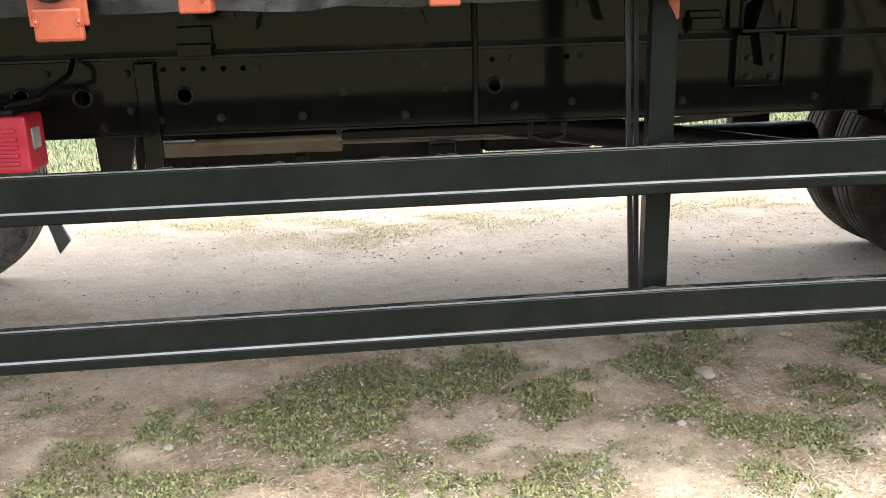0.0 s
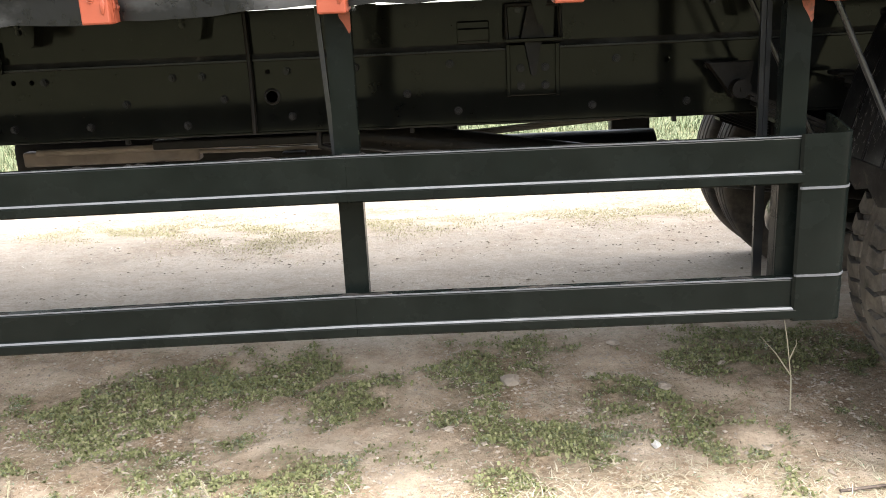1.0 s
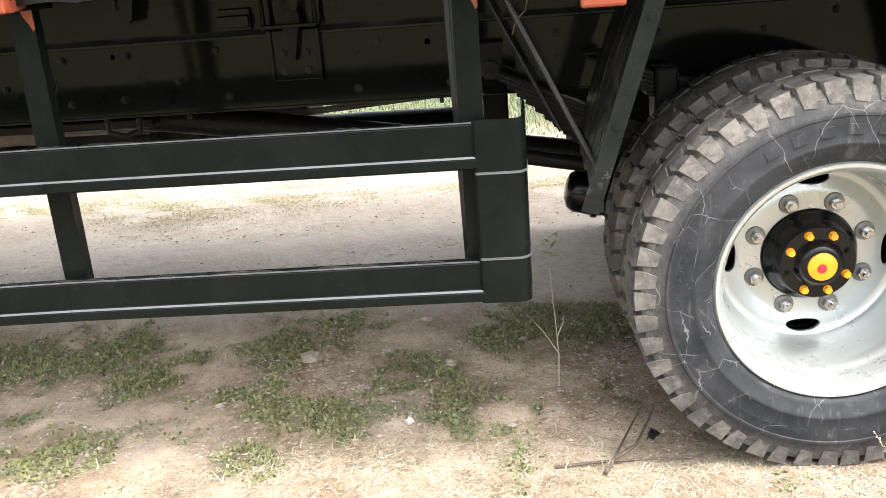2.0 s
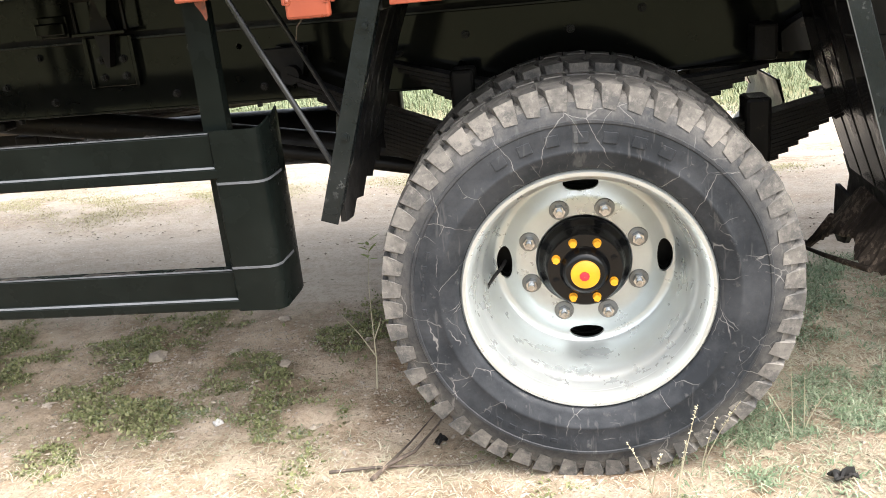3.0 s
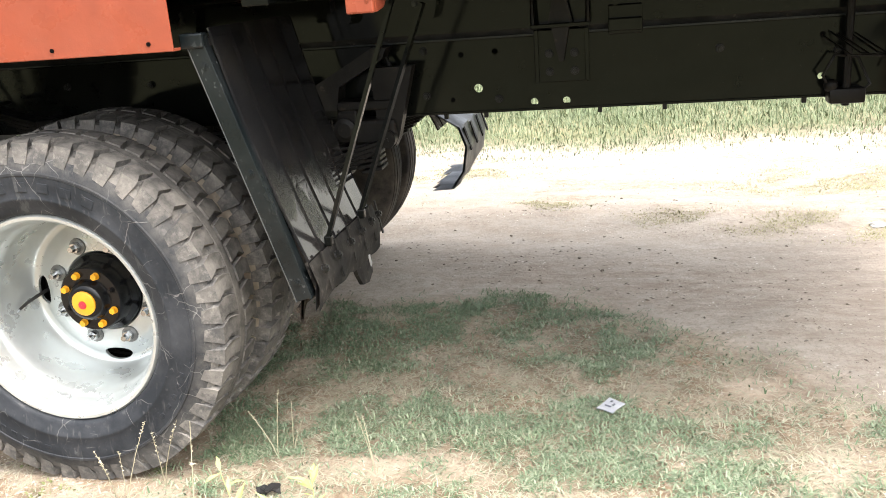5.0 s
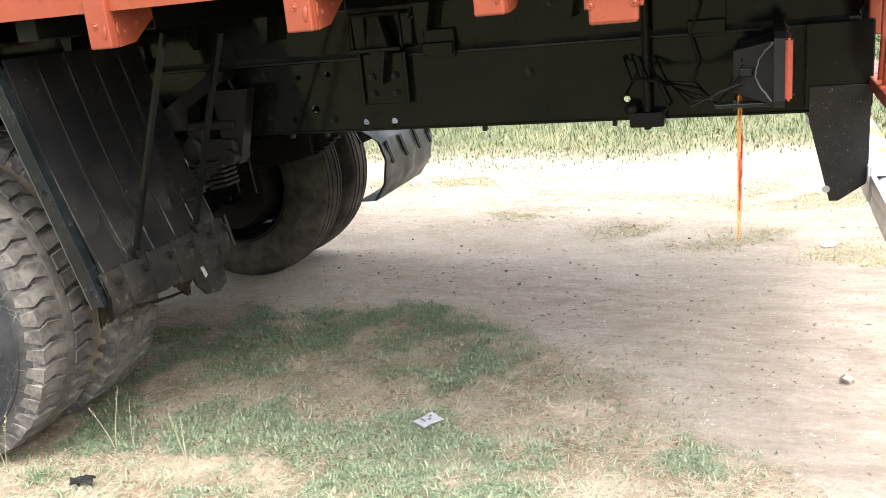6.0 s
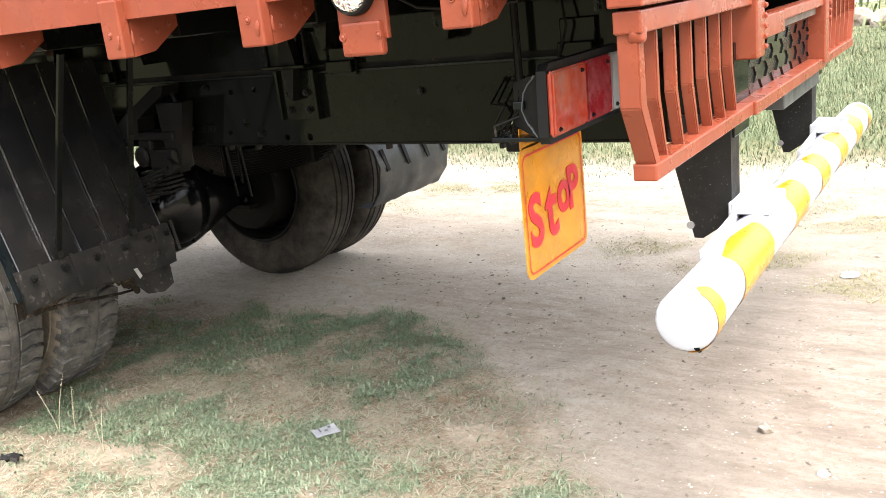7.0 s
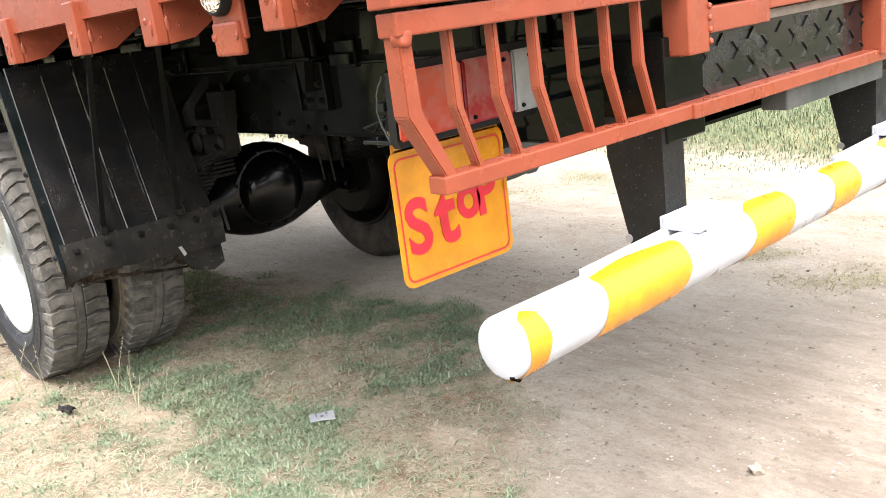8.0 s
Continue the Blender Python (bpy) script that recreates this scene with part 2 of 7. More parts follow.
# lamp lenses
def lens(name, base, rough=0.14):
    m = material(name, base, rough)
    m.node_tree.nodes["Principled BSDF"].inputs["Coat Weight"].default_value = 0.5
    lines = node(m, "ShaderNodeTexWave", Scale=70.0)
    lines.bands_direction = "Y"
    link(m, coords(m), lines.inputs["Vector"])
    c = mix(m, ramp(m, noise_of(m, 25.0), 0.4, 0.7), base, tuple(min(1.0, v * 0.7 + 0.06) for v in base))
    return shade(m, c, None, lines.outputs["Fac"], 0.07, 0.002)


AMBER_LENS = lens("amber_red_lens", (0.36, 0.038, 0.016))
RED_LENS = lens("red_lens", (0.22, 0.008, 0.013))
CLEAR_LENS = lens("clear_lens", (0.36, 0.37, 0.36))
CLEAR_LENS.node_tree.nodes["Principled BSDF"].inputs["Transmission Weight"].default_value = 0.25
FACET = material("lamp_reflector", (0.85, 0.85, 0.83), 0.12, 0.8)
dots = node(FACET, "ShaderNodeTexVoronoi", Scale=140.0)
link(FACET, coords(FACET), dots.inputs["Vector"])
shade(FACET, None, None, dots.outputs["Distance"], 1.0, 0.004)

# soil: pale trodden sand, browner earth under grass
SOIL = material("soil", (0.4, 0.33, 0.25), 0.95, 0.0, 0.15)


def cover(m, name):
    n = m.node_tree.nodes.new("ShaderNodeAttribute")
    n.attribute_name = name
    return n.outputs["Fac"]


# sand colour makes up for the truck's shade: paler beneath, darker far and behind
place = node(SOIL, "ShaderNodeSeparateXYZ")
link(SOIL, coords(SOIL), place.inputs[0])
broad = maths(SOIL, "ADD", maths(SOIL, "ADD", ramp(SOIL, place.outputs["X"], 1.9, 3.0, 0.0, 0.55), ramp(SOIL, place.outputs["Y"], 0.9, 2.9, 0.0, 0.95)), maths(SOIL, "SUBTRACT", noise_of(SOIL, 1.3, 5.0, 0.6), 0.42))
sand = mix(SOIL, broad, (0.455, 0.402, 0.338), (0.252, 0.226, 0.193))
sand = mix(SOIL, ramp(SOIL, noise_of(SOIL, 4.5, 7.0, 0.7), 0.40, 0.66, 0.0, 0.55), sand, (0.385, 0.343, 0.288))
stretch = node(SOIL, "ShaderNodeMapping", Scale=(0.55, 1.8, 1.0), Rotation=(0, 0, 0.22))
link(SOIL, coords(SOIL), stretch.inputs["Vector"])
streak = noise_of(SOIL, 3.2, 7.0, 0.7, stretch.outputs[0])
sand = mix(SOIL, ramp(SOIL, streak, 0.50, 0.70, 0.0, 0.40), sand, (0.29, 0.232, 0.180))
sand = mix(SOIL, ramp(SOIL, noise_of(SOIL, 9.0, 8.0, 0.75, stretch.outputs[0]), 0.55, 0.68, 0.0, 0.6), sand, (0.24, 0.185, 0.14))
sand = mix(SOIL, maths(SOIL, "MULTIPLY", maths(SOIL, "MULTIPLY", cover(SOIL, "rut"), ramp(SOIL, noise_of(SOIL, 7.0, 7.0, 0.75, stretch.outputs[0]), 0.38, 0.62)), 0.42), sand, (0.235, 0.180, 0.135))
lanes = node(SOIL, "ShaderNodeMapping", Scale=(0.30, 2.6, 1.0), Rotation=(0, 0, 0.06))
link(SOIL, coords(SOIL), lanes.inputs["Vector"])
sand = mix(SOIL, ramp(SOIL, noise_of(SOIL, 5.5, 7.0, 0.75, lanes.outputs[0]), 0.48, 0.68, 0.0, 0.30), sand, (0.27, 0.218, 0.168))
skid = node(SOIL, "ShaderNodeMapping", Scale=(0.6, 2.2, 1.0), Rotation=(0, 0, 0.36))
link(SOIL, coords(SOIL), skid.inputs["Vector"])
pressed = maths(SOIL, "MULTIPLY", cover(SOIL, "rut"), ramp(SOIL, noise_of(SOIL, 7.0, 8.0, 0.75, skid.outputs[0]), 0.48, 0.62, 0.0, 0.60))
sand = mix(SOIL, pressed, sand, (0.185, 0.138, 0.102))
sand = mix(SOIL, ramp(SOIL, noise_of(SOIL, 60.0, 5.0, 0.8), 0.50, 0.64, 0.0, 0.8), sand, (0.25, 0.205, 0.16))
sand = mix(SOIL, ramp(SOIL, noise_of(SOIL, 17.0, 8.0, 0.8), 0.50, 0.64, 0.0, 0.65), sand, (0.255, 0.210, 0.165))
# mottled browner sand on the open ground behind the truck
mottle = mix(SOIL, ramp(SOIL, noise_of(SOIL, 6.0, 9.0, 0.78, stretch.outputs[0]), 0.40, 0.62), (0.276, 0.236, 0.196), (0.154, 0.122, 0.098))
mottle = mix(SOIL, ramp(SOIL, noise_of(SOIL, 48.0, 6.0, 0.8), 0.50, 0.64, 0.0, 0.7), mottle, (0.148, 0.118, 0.093))
sand = mix(SOIL, maths(SOIL, "MULTIPLY", ramp(SOIL, place.outputs["X"], 1.75, 2.6, 0.0, 0.85), ramp(SOIL, place.outputs["Y"], 3.4, 2.2, 0.4, 1.0)), sand, mottle)
# trampled dry litter in loose patches on the far half of the track
drift = maths(SOIL, "MULTIPLY", ramp(SOIL, noise_of(SOIL, 2.3, 8.0, 0.72, stretch.outputs[0]), 0.47, 0.60), ramp(SOIL, place.outputs["Y"], 1.9, 3.0, 0.0, 0.75))
sand = mix(SOIL, drift, sand, mix(SOIL, ramp(SOIL, noise_of(SOIL, 26.0, 7.0, 0.8), 0.42, 0.60), (0.160, 0.118, 0.084), (0.300, 0.252, 0.200)))
earth = mix(SOIL, ramp(SOIL, noise_of(SOIL, 6.5, 8.0, 0.72), 0.40, 0.60), (0.190, 0.129, 0.082), (0.365, 0.300, 0.228))
earth = mix(SOIL, ramp(SOIL, noise_of(SOIL, 2.7, 4.0, 0.6), 0.52, 0.66, 0.0, 0.7), earth, (0.380, 0.316, 0.246))
earth = mix(SOIL, ramp(SOIL, noise_of(SOIL, 42.0, 6.0, 0.8), 0.52, 0.66, 0.0, 0.8), earth, (0.395, 0.330, 0.258))
earth = mix(SOIL, ramp(SOIL, noise_of(SOIL, 75.0, 4.0, 0.8), 0.54, 0.64, 0.0, 0.85), earth, (0.105, 0.080, 0.056))
litter = mix(SOIL, ramp(SOIL, noise_of(SOIL, 38.0, 6.0, 0.75), 0.40, 0.62), (0.112, 0.082, 0.054), (0.265, 0.208, 0.146))
earth = mix(SOIL, maths(SOIL, "MULTIPLY", cover(SOIL, "bare"), 0.75), earth, mix(SOIL, ramp(SOIL, noise_of(SOIL, 20.0, 7.0, 0.75), 0.40, 0.62), (0.335, 0.268, 0.200), (0.440, 0.368, 0.288)))
earth = mix(SOIL, maths(SOIL, "MULTIPLY", cover(SOIL, "thatch"), 0.70), earth, litter)
earth = mix(SOIL, maths(SOIL, "MULTIPLY", cover(SOIL, "green"), 0.55), earth, (0.060, 0.056, 0.030))
fringe = maths(SOIL, "ADD", cover(SOIL, "earth"), maths(SOIL, "MULTIPLY", maths(SOIL, "SUBTRACT", noise_of(SOIL, 9.0, 7.0, 0.75), 0.42), 1.0))
soil_colour = mix(SOIL, ramp(SOIL, fringe, 0.15, 0.95), sand, earth)
pasture = mix(SOIL, ramp(SOIL, noise_of(SOIL, 1.1, 7.0, 0.7), 0.38, 0.64), (0.085, 0.100, 0.045), (0.21, 0.19, 0.11))
soil_colour = mix(SOIL, cover(SOIL, "sward"), soil_colour, pasture)
pebble = node(SOIL, "ShaderNodeTexVoronoi", Scale=55.0)
link(SOIL, coords(SOIL), pebble.inputs["Vector"])
rocky = ramp(SOIL, pebble.outputs["Distance"], 0.1, 0.45, 1.0, 0.0)
soil_colour = mix(SOIL, maths(SOIL, "MULTIPLY", ramp(SOIL, pebble.outputs["Distance"], 0.28, 0.16), ramp(SOIL, noise_of(SOIL, 14.0), 0.56, 0.62)), soil_colour, (0.47, 0.43, 0.37))
height = maths(SOIL, "ADD", noise_of(SOIL, 24.0, 9.0, 0.75), maths(SOIL, "MULTIPLY", rocky, 0.10))
shade(SOIL, soil_colour, None, height, 1.0, 0.010)


def foliage(name, colours, trans=0.25):
    m = material(name, colours[0], 0.7, 0.0, 0.2)
    g = m.node_tree.nodes.get("Geometry") or m.node_tree.nodes.new("ShaderNodeNewGeometry")
    isle = g.outputs["Random Per Island"]
    c = mix(m, ramp(m, isle, 0.0, 0.5), colours[0], colours[1])
    c = mix(m, ramp(m, isle, 0.5, 1.0), c, colours[2])
    patch = ramp(m, noise_of(m, 2.2, 4.0), 0.35, 0.7)
    c = mix(m, maths(m, "MULTIPLY", patch, 0.45), c, colours[3])
    return shade(m, c)


GREEN = foliage("grass_green", ((0.076, 0.112, 0.055), (0.146, 0.188, 0.106), (0.275, 0.302, 0.205), (0.122, 0.178, 0.120)))
PALE = foliage("grass_bleached_green", ((0.150, 0.190, 0.118), (0.220, 0.252, 0.165), (0.31, 0.325, 0.235), (0.185, 0.236, 0.164)))
CREEP = foliage("creeping_green", ((0.088, 0.100, 0.038), (0.152, 0.158, 0.068), (0.245, 0.242, 0.135), (0.130, 0.136, 0.060)))
LITTER = foliage("dead_brown_litter", ((0.085, 0.066, 0.042), (0.14, 0.112, 0.075), (0.25, 0.215, 0.155), (0.11, 0.098, 0.058)))
STRAW = foliage("grass_straw", ((0.32, 0.285, 0.205), (0.41, 0.375, 0.29), (0.21, 0.19, 0.115), (0.29, 0.255, 0.178)))
MEADOW = foliage("meadow_green", ((0.080, 0.108, 0.052), (0.122, 0.150, 0.080), (0.195, 0.208, 0.130), (0.112, 0.138, 0.078)))
WEED = foliage("weed_dry", ((0.34, 0.31, 0.22), (0.27, 0.24, 0.16), (0.42, 0.39, 0.29), (0.30, 0.27, 0.19)))
TUFT = foliage("tuft_olive", ((0.15, 0.145, 0.07), (0.23, 0.21, 0.12), (0.32, 0.29, 0.18), (0.19, 0.18, 0.09)))
SPRIG = foliage("sprig_green", ((0.13, 0.17, 0.05), (0.17, 0.21, 0.07), (0.10, 0.14, 0.04), (0.15, 0.18, 0.06)))
SPROUT = foliage("sprout_green", ((0.24, 0.28, 0.09), (0.31, 0.34, 0.13), (0.20, 0.26, 0.08), (0.28, 0.31, 0.12)))
BUSH = foliage("bush_green", ((0.10, 0.14, 0.035), (0.16, 0.20, 0.06), (0.24, 0.25, 0.10), (0.13, 0.17, 0.06)))
STONE = worn_paint("pale_stone", (0.33, 0.285, 0.235), (0.22, 0.18, 0.14), 0.95, 0.52, 60.0, 0.6, 1.0, 0.1)
CLOD = worn_paint("brown_clod", (0.16, 0.13, 0.10), (0.26, 0.22, 0.175), 0.95, 0.55, 60.0, 0.6, 0.8)
CHALK = worn_paint("white_stone", (0.52, 0.505, 0.48), (0.40, 0.36, 0.315), 0.85, 0.66, 60.0, 0.3, 0.5)
TWIG = worn_paint("dark_twig", (0.06, 0.045, 0.035), (0.16, 0.12, 0.09), 0.9, 0.55, 80.0, 0.5, 0.6)
PAPER = worn_paint("white_wrapper", (0.30, 0.31, 0.335), (0.45, 0.43, 0.42), 0.4, 0.7, 60.0, 0.4, 0.2)
INK = material("dark_print", (0.12, 0.12, 0.14), 0.6)
WALL = worn_paint("far_whitewash", (0.74, 0.73, 0.70), (0.55, 0.52, 0.47), 0.9, 0.6, 3.0, 0.4, 0.2)


# ---------------------------------------------------------------- mesh helpers
def mesh_of(name, bm, *mats, smooth=False):
    me = bpy.data.meshes.new(name)
    bmesh.ops.recalc_face_normals(bm, faces=bm.faces)
    bm.to_mesh(me)
    bm.free()
    for m in mats:
        me.materials.append(m)
    if smooth:
        me.polygons.foreach_set("use_smooth", [True] * len(me.polygons))
        me.set_sharp_from_angle(angle=radians(38))
    return me


def part(name, bm, mat, parent, label="", smooth=False):
    mats = mat if isinstance(mat, tuple) else (mat,)
    ob = new(name, mesh_of(name, bm, *mats, smooth=smooth))
    ob.parent = parent
    return tagged(ob, label)


def again(name, me, m, parent):
    """One more object on a mesh that is already there."""
    ob = new(name, me)
    ob.parent = parent
    ob.matrix_basis = m
    return ob


def box(bm, x0, y0, z0, x1, y1, z1, bevel=0.0, mat=0):
    got = bmesh.ops.create_cube(bm, size=1, matrix=Matrix.LocRotScale(((x0 + x1) / 2, (y0 + y1) / 2, (z0 + z1) / 2), None, (abs(x1 - x0), abs(y1 - y0), abs(z1 - z0))))
    faces = {f for v in got["verts"] for f in v.link_faces}
    for f in faces:
        f.material_index = mat
    if bevel:
        edges = {e for v in got["verts"] for e in v.link_edges}
        bmesh.ops.bevel(bm, geom=list(edges), offset=bevel, segments=2, affect="EDGES", profile=0.5)
    return bm


def beam(bm, p, q, w, h, up=(0, 0, 1), bevel=0.0):
    """A bar from p to q, w wide and h high."""
    p, q = Vector(p), Vector(q)
    z = (q - p).normalized()
    x = z.cross(Vector(up)).normalized()
    y = x.cross(z)
    m = Matrix((x, z, y)).transposed().to_4x4()
    m.translation = (p + q) / 2
    got = bmesh.ops.create_cube(bm, size=1, matrix=m @ Matrix.Diagonal((w, (q - p).length, h, 1)))
    if bevel:
        edges = {e for v in got["verts"] for e in v.link_edges}
        bmesh.ops.bevel(bm, geom=list(edges), offset=bevel, segments=2, affect="EDGES", profile=0.5)
    return bm


def tube(bm, points, r, n=10, ends=True):
    """A round bar through points; r is one radius or one for each point."""
    pts = [Vector(p) for p in points]
    radii = r if isinstance(r, (list, tuple)) else [r] * len(pts)
    side = None
    rings = []
    for i, p in enumerate(pts):
        d = (pts[min(i + 1, len(pts) - 1)] - pts[max(i - 1, 0)]).normalized()
        if side is None:
            side = d.cross(Vector((0.3, 0.2, 0.93))).normalized()
            if side.length < 0.1:
                side = d.cross(Vector((1, 0, 0))).normalized()
        side = (side - d * side.dot(d)).normalized()
        other = d.cross(side)
        rings.append([bm.verts.new(p + (side * math.cos(a) + other * math.sin(a)) * radii[i]) for a in [2 * math.pi * k / n for k in range(n)]])
    for a, b in zip(rings, rings[1:]):
        for k in range(n):
            bm.faces.new((a[k], a[(k + 1) % n], b[(k + 1) % n], b[k]))
    if ends:
        bm.faces.new(rings[0][::-1])
        bm.faces.new(rings[-1])
    return bm


def lathe(bm, profile, centre, n=96, close=False, mats=None, keep=None):
    """Turns (radius, y) points about the y axis through centre."""
    cx, cy, cz = centre
    rings = [[bm.verts.new((cx + r * math.cos(2 * math.pi * k / n), cy + y, cz + r * math.sin(2 * math.pi * k / n))) for k in range(n)] for r, y in profile]
    pairs = list(zip(rings, rings[1:])) + ([(rings[-1], rings[0])] if close else [])
    for i, (a, b) in enumerate(pairs):
        for k in range(n):
            f = bm.faces.new((a[k], a[(k + 1) % n], b[(k + 1) % n], b[k]))
            if mats:
                f.material_index = mats[i]
    return rings


def prism(bm, outline, axis, a, b):
    """A flat outline drawn out along an axis from a to b."""
    def at(u, v, w):
        return {"x": (w, u, v), "y": (u, w, v), "z": (u, v, w)}[axis]
    lo = [bm.verts.new(at(u, v, a)) for u, v in outline]
    hi = [bm.verts.new(at(u, v, b)) for u, v in outline]
    for k in range(len(outline)):
        bm.faces.new((lo[k], lo[(k + 1) % len(lo)], hi[(k + 1) % len(hi)], hi[k]))
    bm.faces.new(lo[::-1])
    bm.faces.new(hi)
    return bm


def bolt_mesh(name, r, h, mat, washer=1.5, stud=0.0, seat=None):
    """A hexagon head that points along -y from its seat at the origin."""
    bm = bmesh.new()
    turn = pose(0, 0, 0, 90)
    if washer:
        bmesh.ops.create_cone(bm, cap_ends=True, segments=16, radius1=r * washer, radius2=r * washer * 0.95, depth=h * 0.22, matrix=Matrix.Translation((0, -h * 0.11, 0)) @ turn)
        for f in bm.faces:
            f.material_index = 1 if seat else 0
    bmesh.ops.create_cone(bm, cap_ends=True, segments=6, radius1=r, radius2=r * 0.94, depth=h * 0.8, matrix=Matrix.Translation((0, -h * 0.6, 0)) @ turn)
    if stud:
        bmesh.ops.create_cone(bm, cap_ends=True, segments=12, radius1=r * 0.58, radius2=r * 0.5, depth=stud, matrix=Matrix.Translation((0, -h - stud / 2 + 0.002, 0)) @ turn)
    return mesh_of(name, bm, *((mat, seat) if seat else (mat,)))


# ---------------------------------------------------------------- the lie of the land
EDGE_X = (-9.0, -4.0, -2.62, -1.4, -0.5, 0.09, 0.70, 1.25, 1.46, 1.67, 1.87, 2.09, 2.4, 3.2, 5.0)
EDGE_Y = (2.1, 1.65, 1.10, 1.05, 1.12, 1.24, 1.36, 1.30, 1.17, 0.98, 0.75, 0.56, 0.28, -0.6, -2.4)
# patches of plants on the verge: middle, half lengths along x and y, thickness
LEAFY_SPOTS = ((-2.56, 0.74, 0.24, 0.20, 1.0), (-2.15, 0.90, 0.16, 0.15, 1.0), (-1.98, 0.64, 0.16, 0.13, 0.85), (-2.74, 0.49, 0.15, 0.11, 0.9), (-2.48, 0.27, 0.16, 0.10, 0.75),
               (-2.14, 0.19, 0.21, 0.07, 0.6), (-3.24, 0.33, 0.23, 0.13, 0.7), (-2.93, 0.24, 0.12, 0.08, 0.8), (-1.48, 0.90, 0.18, 0.16, 0.85), (-1.69, 0.46, 0.14, 0.12, 0.5),
               (-1.37, 0.27, 0.18, 0.13, 0.8), (-1.03, 0.69, 0.12, 0.11, 0.6), (-1.53, 0.40, 0.10, 0.14, 0.65), (-0.56, 0.97, 0.28, 0.19, 1.0), (-0.90, 0.43, 0.09, 0.12, 0.5),
               (-0.80, 0.94, 0.17, 0.17, 1.0), (-0.98, 0.55, 0.09, 0.11, 0.6))
GRASSY_SPOTS = ((0.46, 0.97, 0.23, 0.24, 1.0), (0.73, 1.08, 0.28, 0.17, 0.8), (1.08, 1.13, 0.21, 0.12, 0.6), (1.35, 0.85, 0.16, 0.15, 0.55), (0.80, 0.35, 0.32, 0.12, 0.95),
                (1.32, 0.25, 0.16, 0.18, 1.0), (0.38, 0.28, 0.10, 0.14, 0.8), (1.54, 0.29, 0.18, 0.15, 0.65), (2.08, 0.37, 0.12, 0.08, 0.5), (0.90, 1.28, 0.24, 0.10, 0.45), (0.05, 0.95, 0.3, 0.2, 0.7), (1.75, 0.05, 0.25, 0.15, 0.4))
DRY_SPOTS = ((-0.91, 0.09, 0.27, 0.11), (-1.22, 0.06, 0.38, 0.11), (-0.75, 0.10, 0.29, 0.13), (-0.3, 0.02, 0.3, 0.14), (0.79, 0.64, 0.22, 0.12), (0.47, 0.57, 0.21, 0.11), (1.07, 0.71, 0.16, 0.10), (1.56, 0.62, 0.16, 0.11), (1.90, 0.20, 0.12, 0.13), (1.17, -0.02, 0.30, 0.12), (1.25, 0.60, 0.2, 0.08))
BARE_SPOTS = ((-3.16, 0.92, 0.49, 0.14), (-2.04, 0.36, 0.22, 0.11), (-1.74, 0.20, 0.12, 0.12), (-2.23, 0.50, 0.11, 0.10), (-1.08, 0.86, 0.17, 0.12), (-3.41, 0.47, 0.10, 0.12), (-3.13, 0.45, 0.10, 0.09), (-1.81, 0.90, 0.21, 0.11), (-1.76, 0.34, 0.15, 0.14), (-2.12, 0.53, 0.14, 0.09),
              (-0.77, 0.33, 0.08, 0.09), (-1.72, 0.71, 0.09, 0.15), (-1.10, 0.33, 0.09, 0.13), (0.84, 0.16, 0.19, 0.08), (1.82, 0.63, 0.12, 0.10))


def smooth_noise(x, y, scale, seed=0.0):
    """A cheap rolling noise of sines, about -1 to 1."""
    u, v = x * scale + seed, y * scale - seed * 1.7
    return (np.sin(u * 1.3 + 1.7 * np.sin(v * 0.9 + seed)) + np.sin(v * 1.7 + 1.3 * np.sin(u * 1.1 - seed)) + 0.5 * np.sin(2.9 * u + 2.3 * v) + 0.5 * np.sin(3.7 * v - 2.1 * u)) / 3.0


def grain(x, y, scale, seed=0.0):
    """Smooth value noise on a lattice, 0 to 1."""
    u, v = x * scale, y * scale
    i, j = np.floor(u), np.floor(v)
    f, g = u - i, v - j
    f, g = f * f * (3 - 2 * f), g * g * (3 - 2 * g)
    def h(a, b):
        s = np.sin(a * 127.1 + b * 311.7 + seed * 74.7) * 43758.5453
        return s - np.floor(s)
    return (h(i, j) * (1 - f) + h(i + 1, j) * f) * (1 - g) + (h(i, j + 1) * (1 - f) + h(i + 1, j + 1) * f) * g


def clods_at(x, y):
    """Broken crust: lumps of a few centimetres with finer crumbs on them."""
    a, b, c = grain(x, y, 11.0, 1.0), grain(x + 0.31 * y, y, 26.0, 2.0), grain(x, y - 0.27 * x, 55.0, 3.0)
    return np.maximum(0, a - 0.42) * 0.030 + (1 - np.abs(2 * b - 1)) * 0.007 + (c - 0.5) * 0.006


def earth_at(x, y):
    near = np.clip((np.interp(x, EDGE_X, EDGE_Y) + 0.12 * smooth_noise(x, y, 4.0, 2.0) + 0.06 * smooth_noise(x, y, 14.0, 6.0) - y) / 0.40 + 0.55, 0, 1)
    far = np.clip((y - 4.1 - 0.35 * smooth_noise(x, y, 1.2, 5.0)) / 0.8, 0, 1)
    return np.maximum(near, far * 0.8)


def tangle(x, y):
    """Uneven growth at two scales, about -0.5 to 0.5."""
    return 0.55 * grain(x + 0.2 * y, y, 8.0, 4.0) + 0.30 * grain(x, y - 0.2 * x, 19.0, 12.0) + 0.15 * grain(x, y, 41.0, 13.0) - 0.5


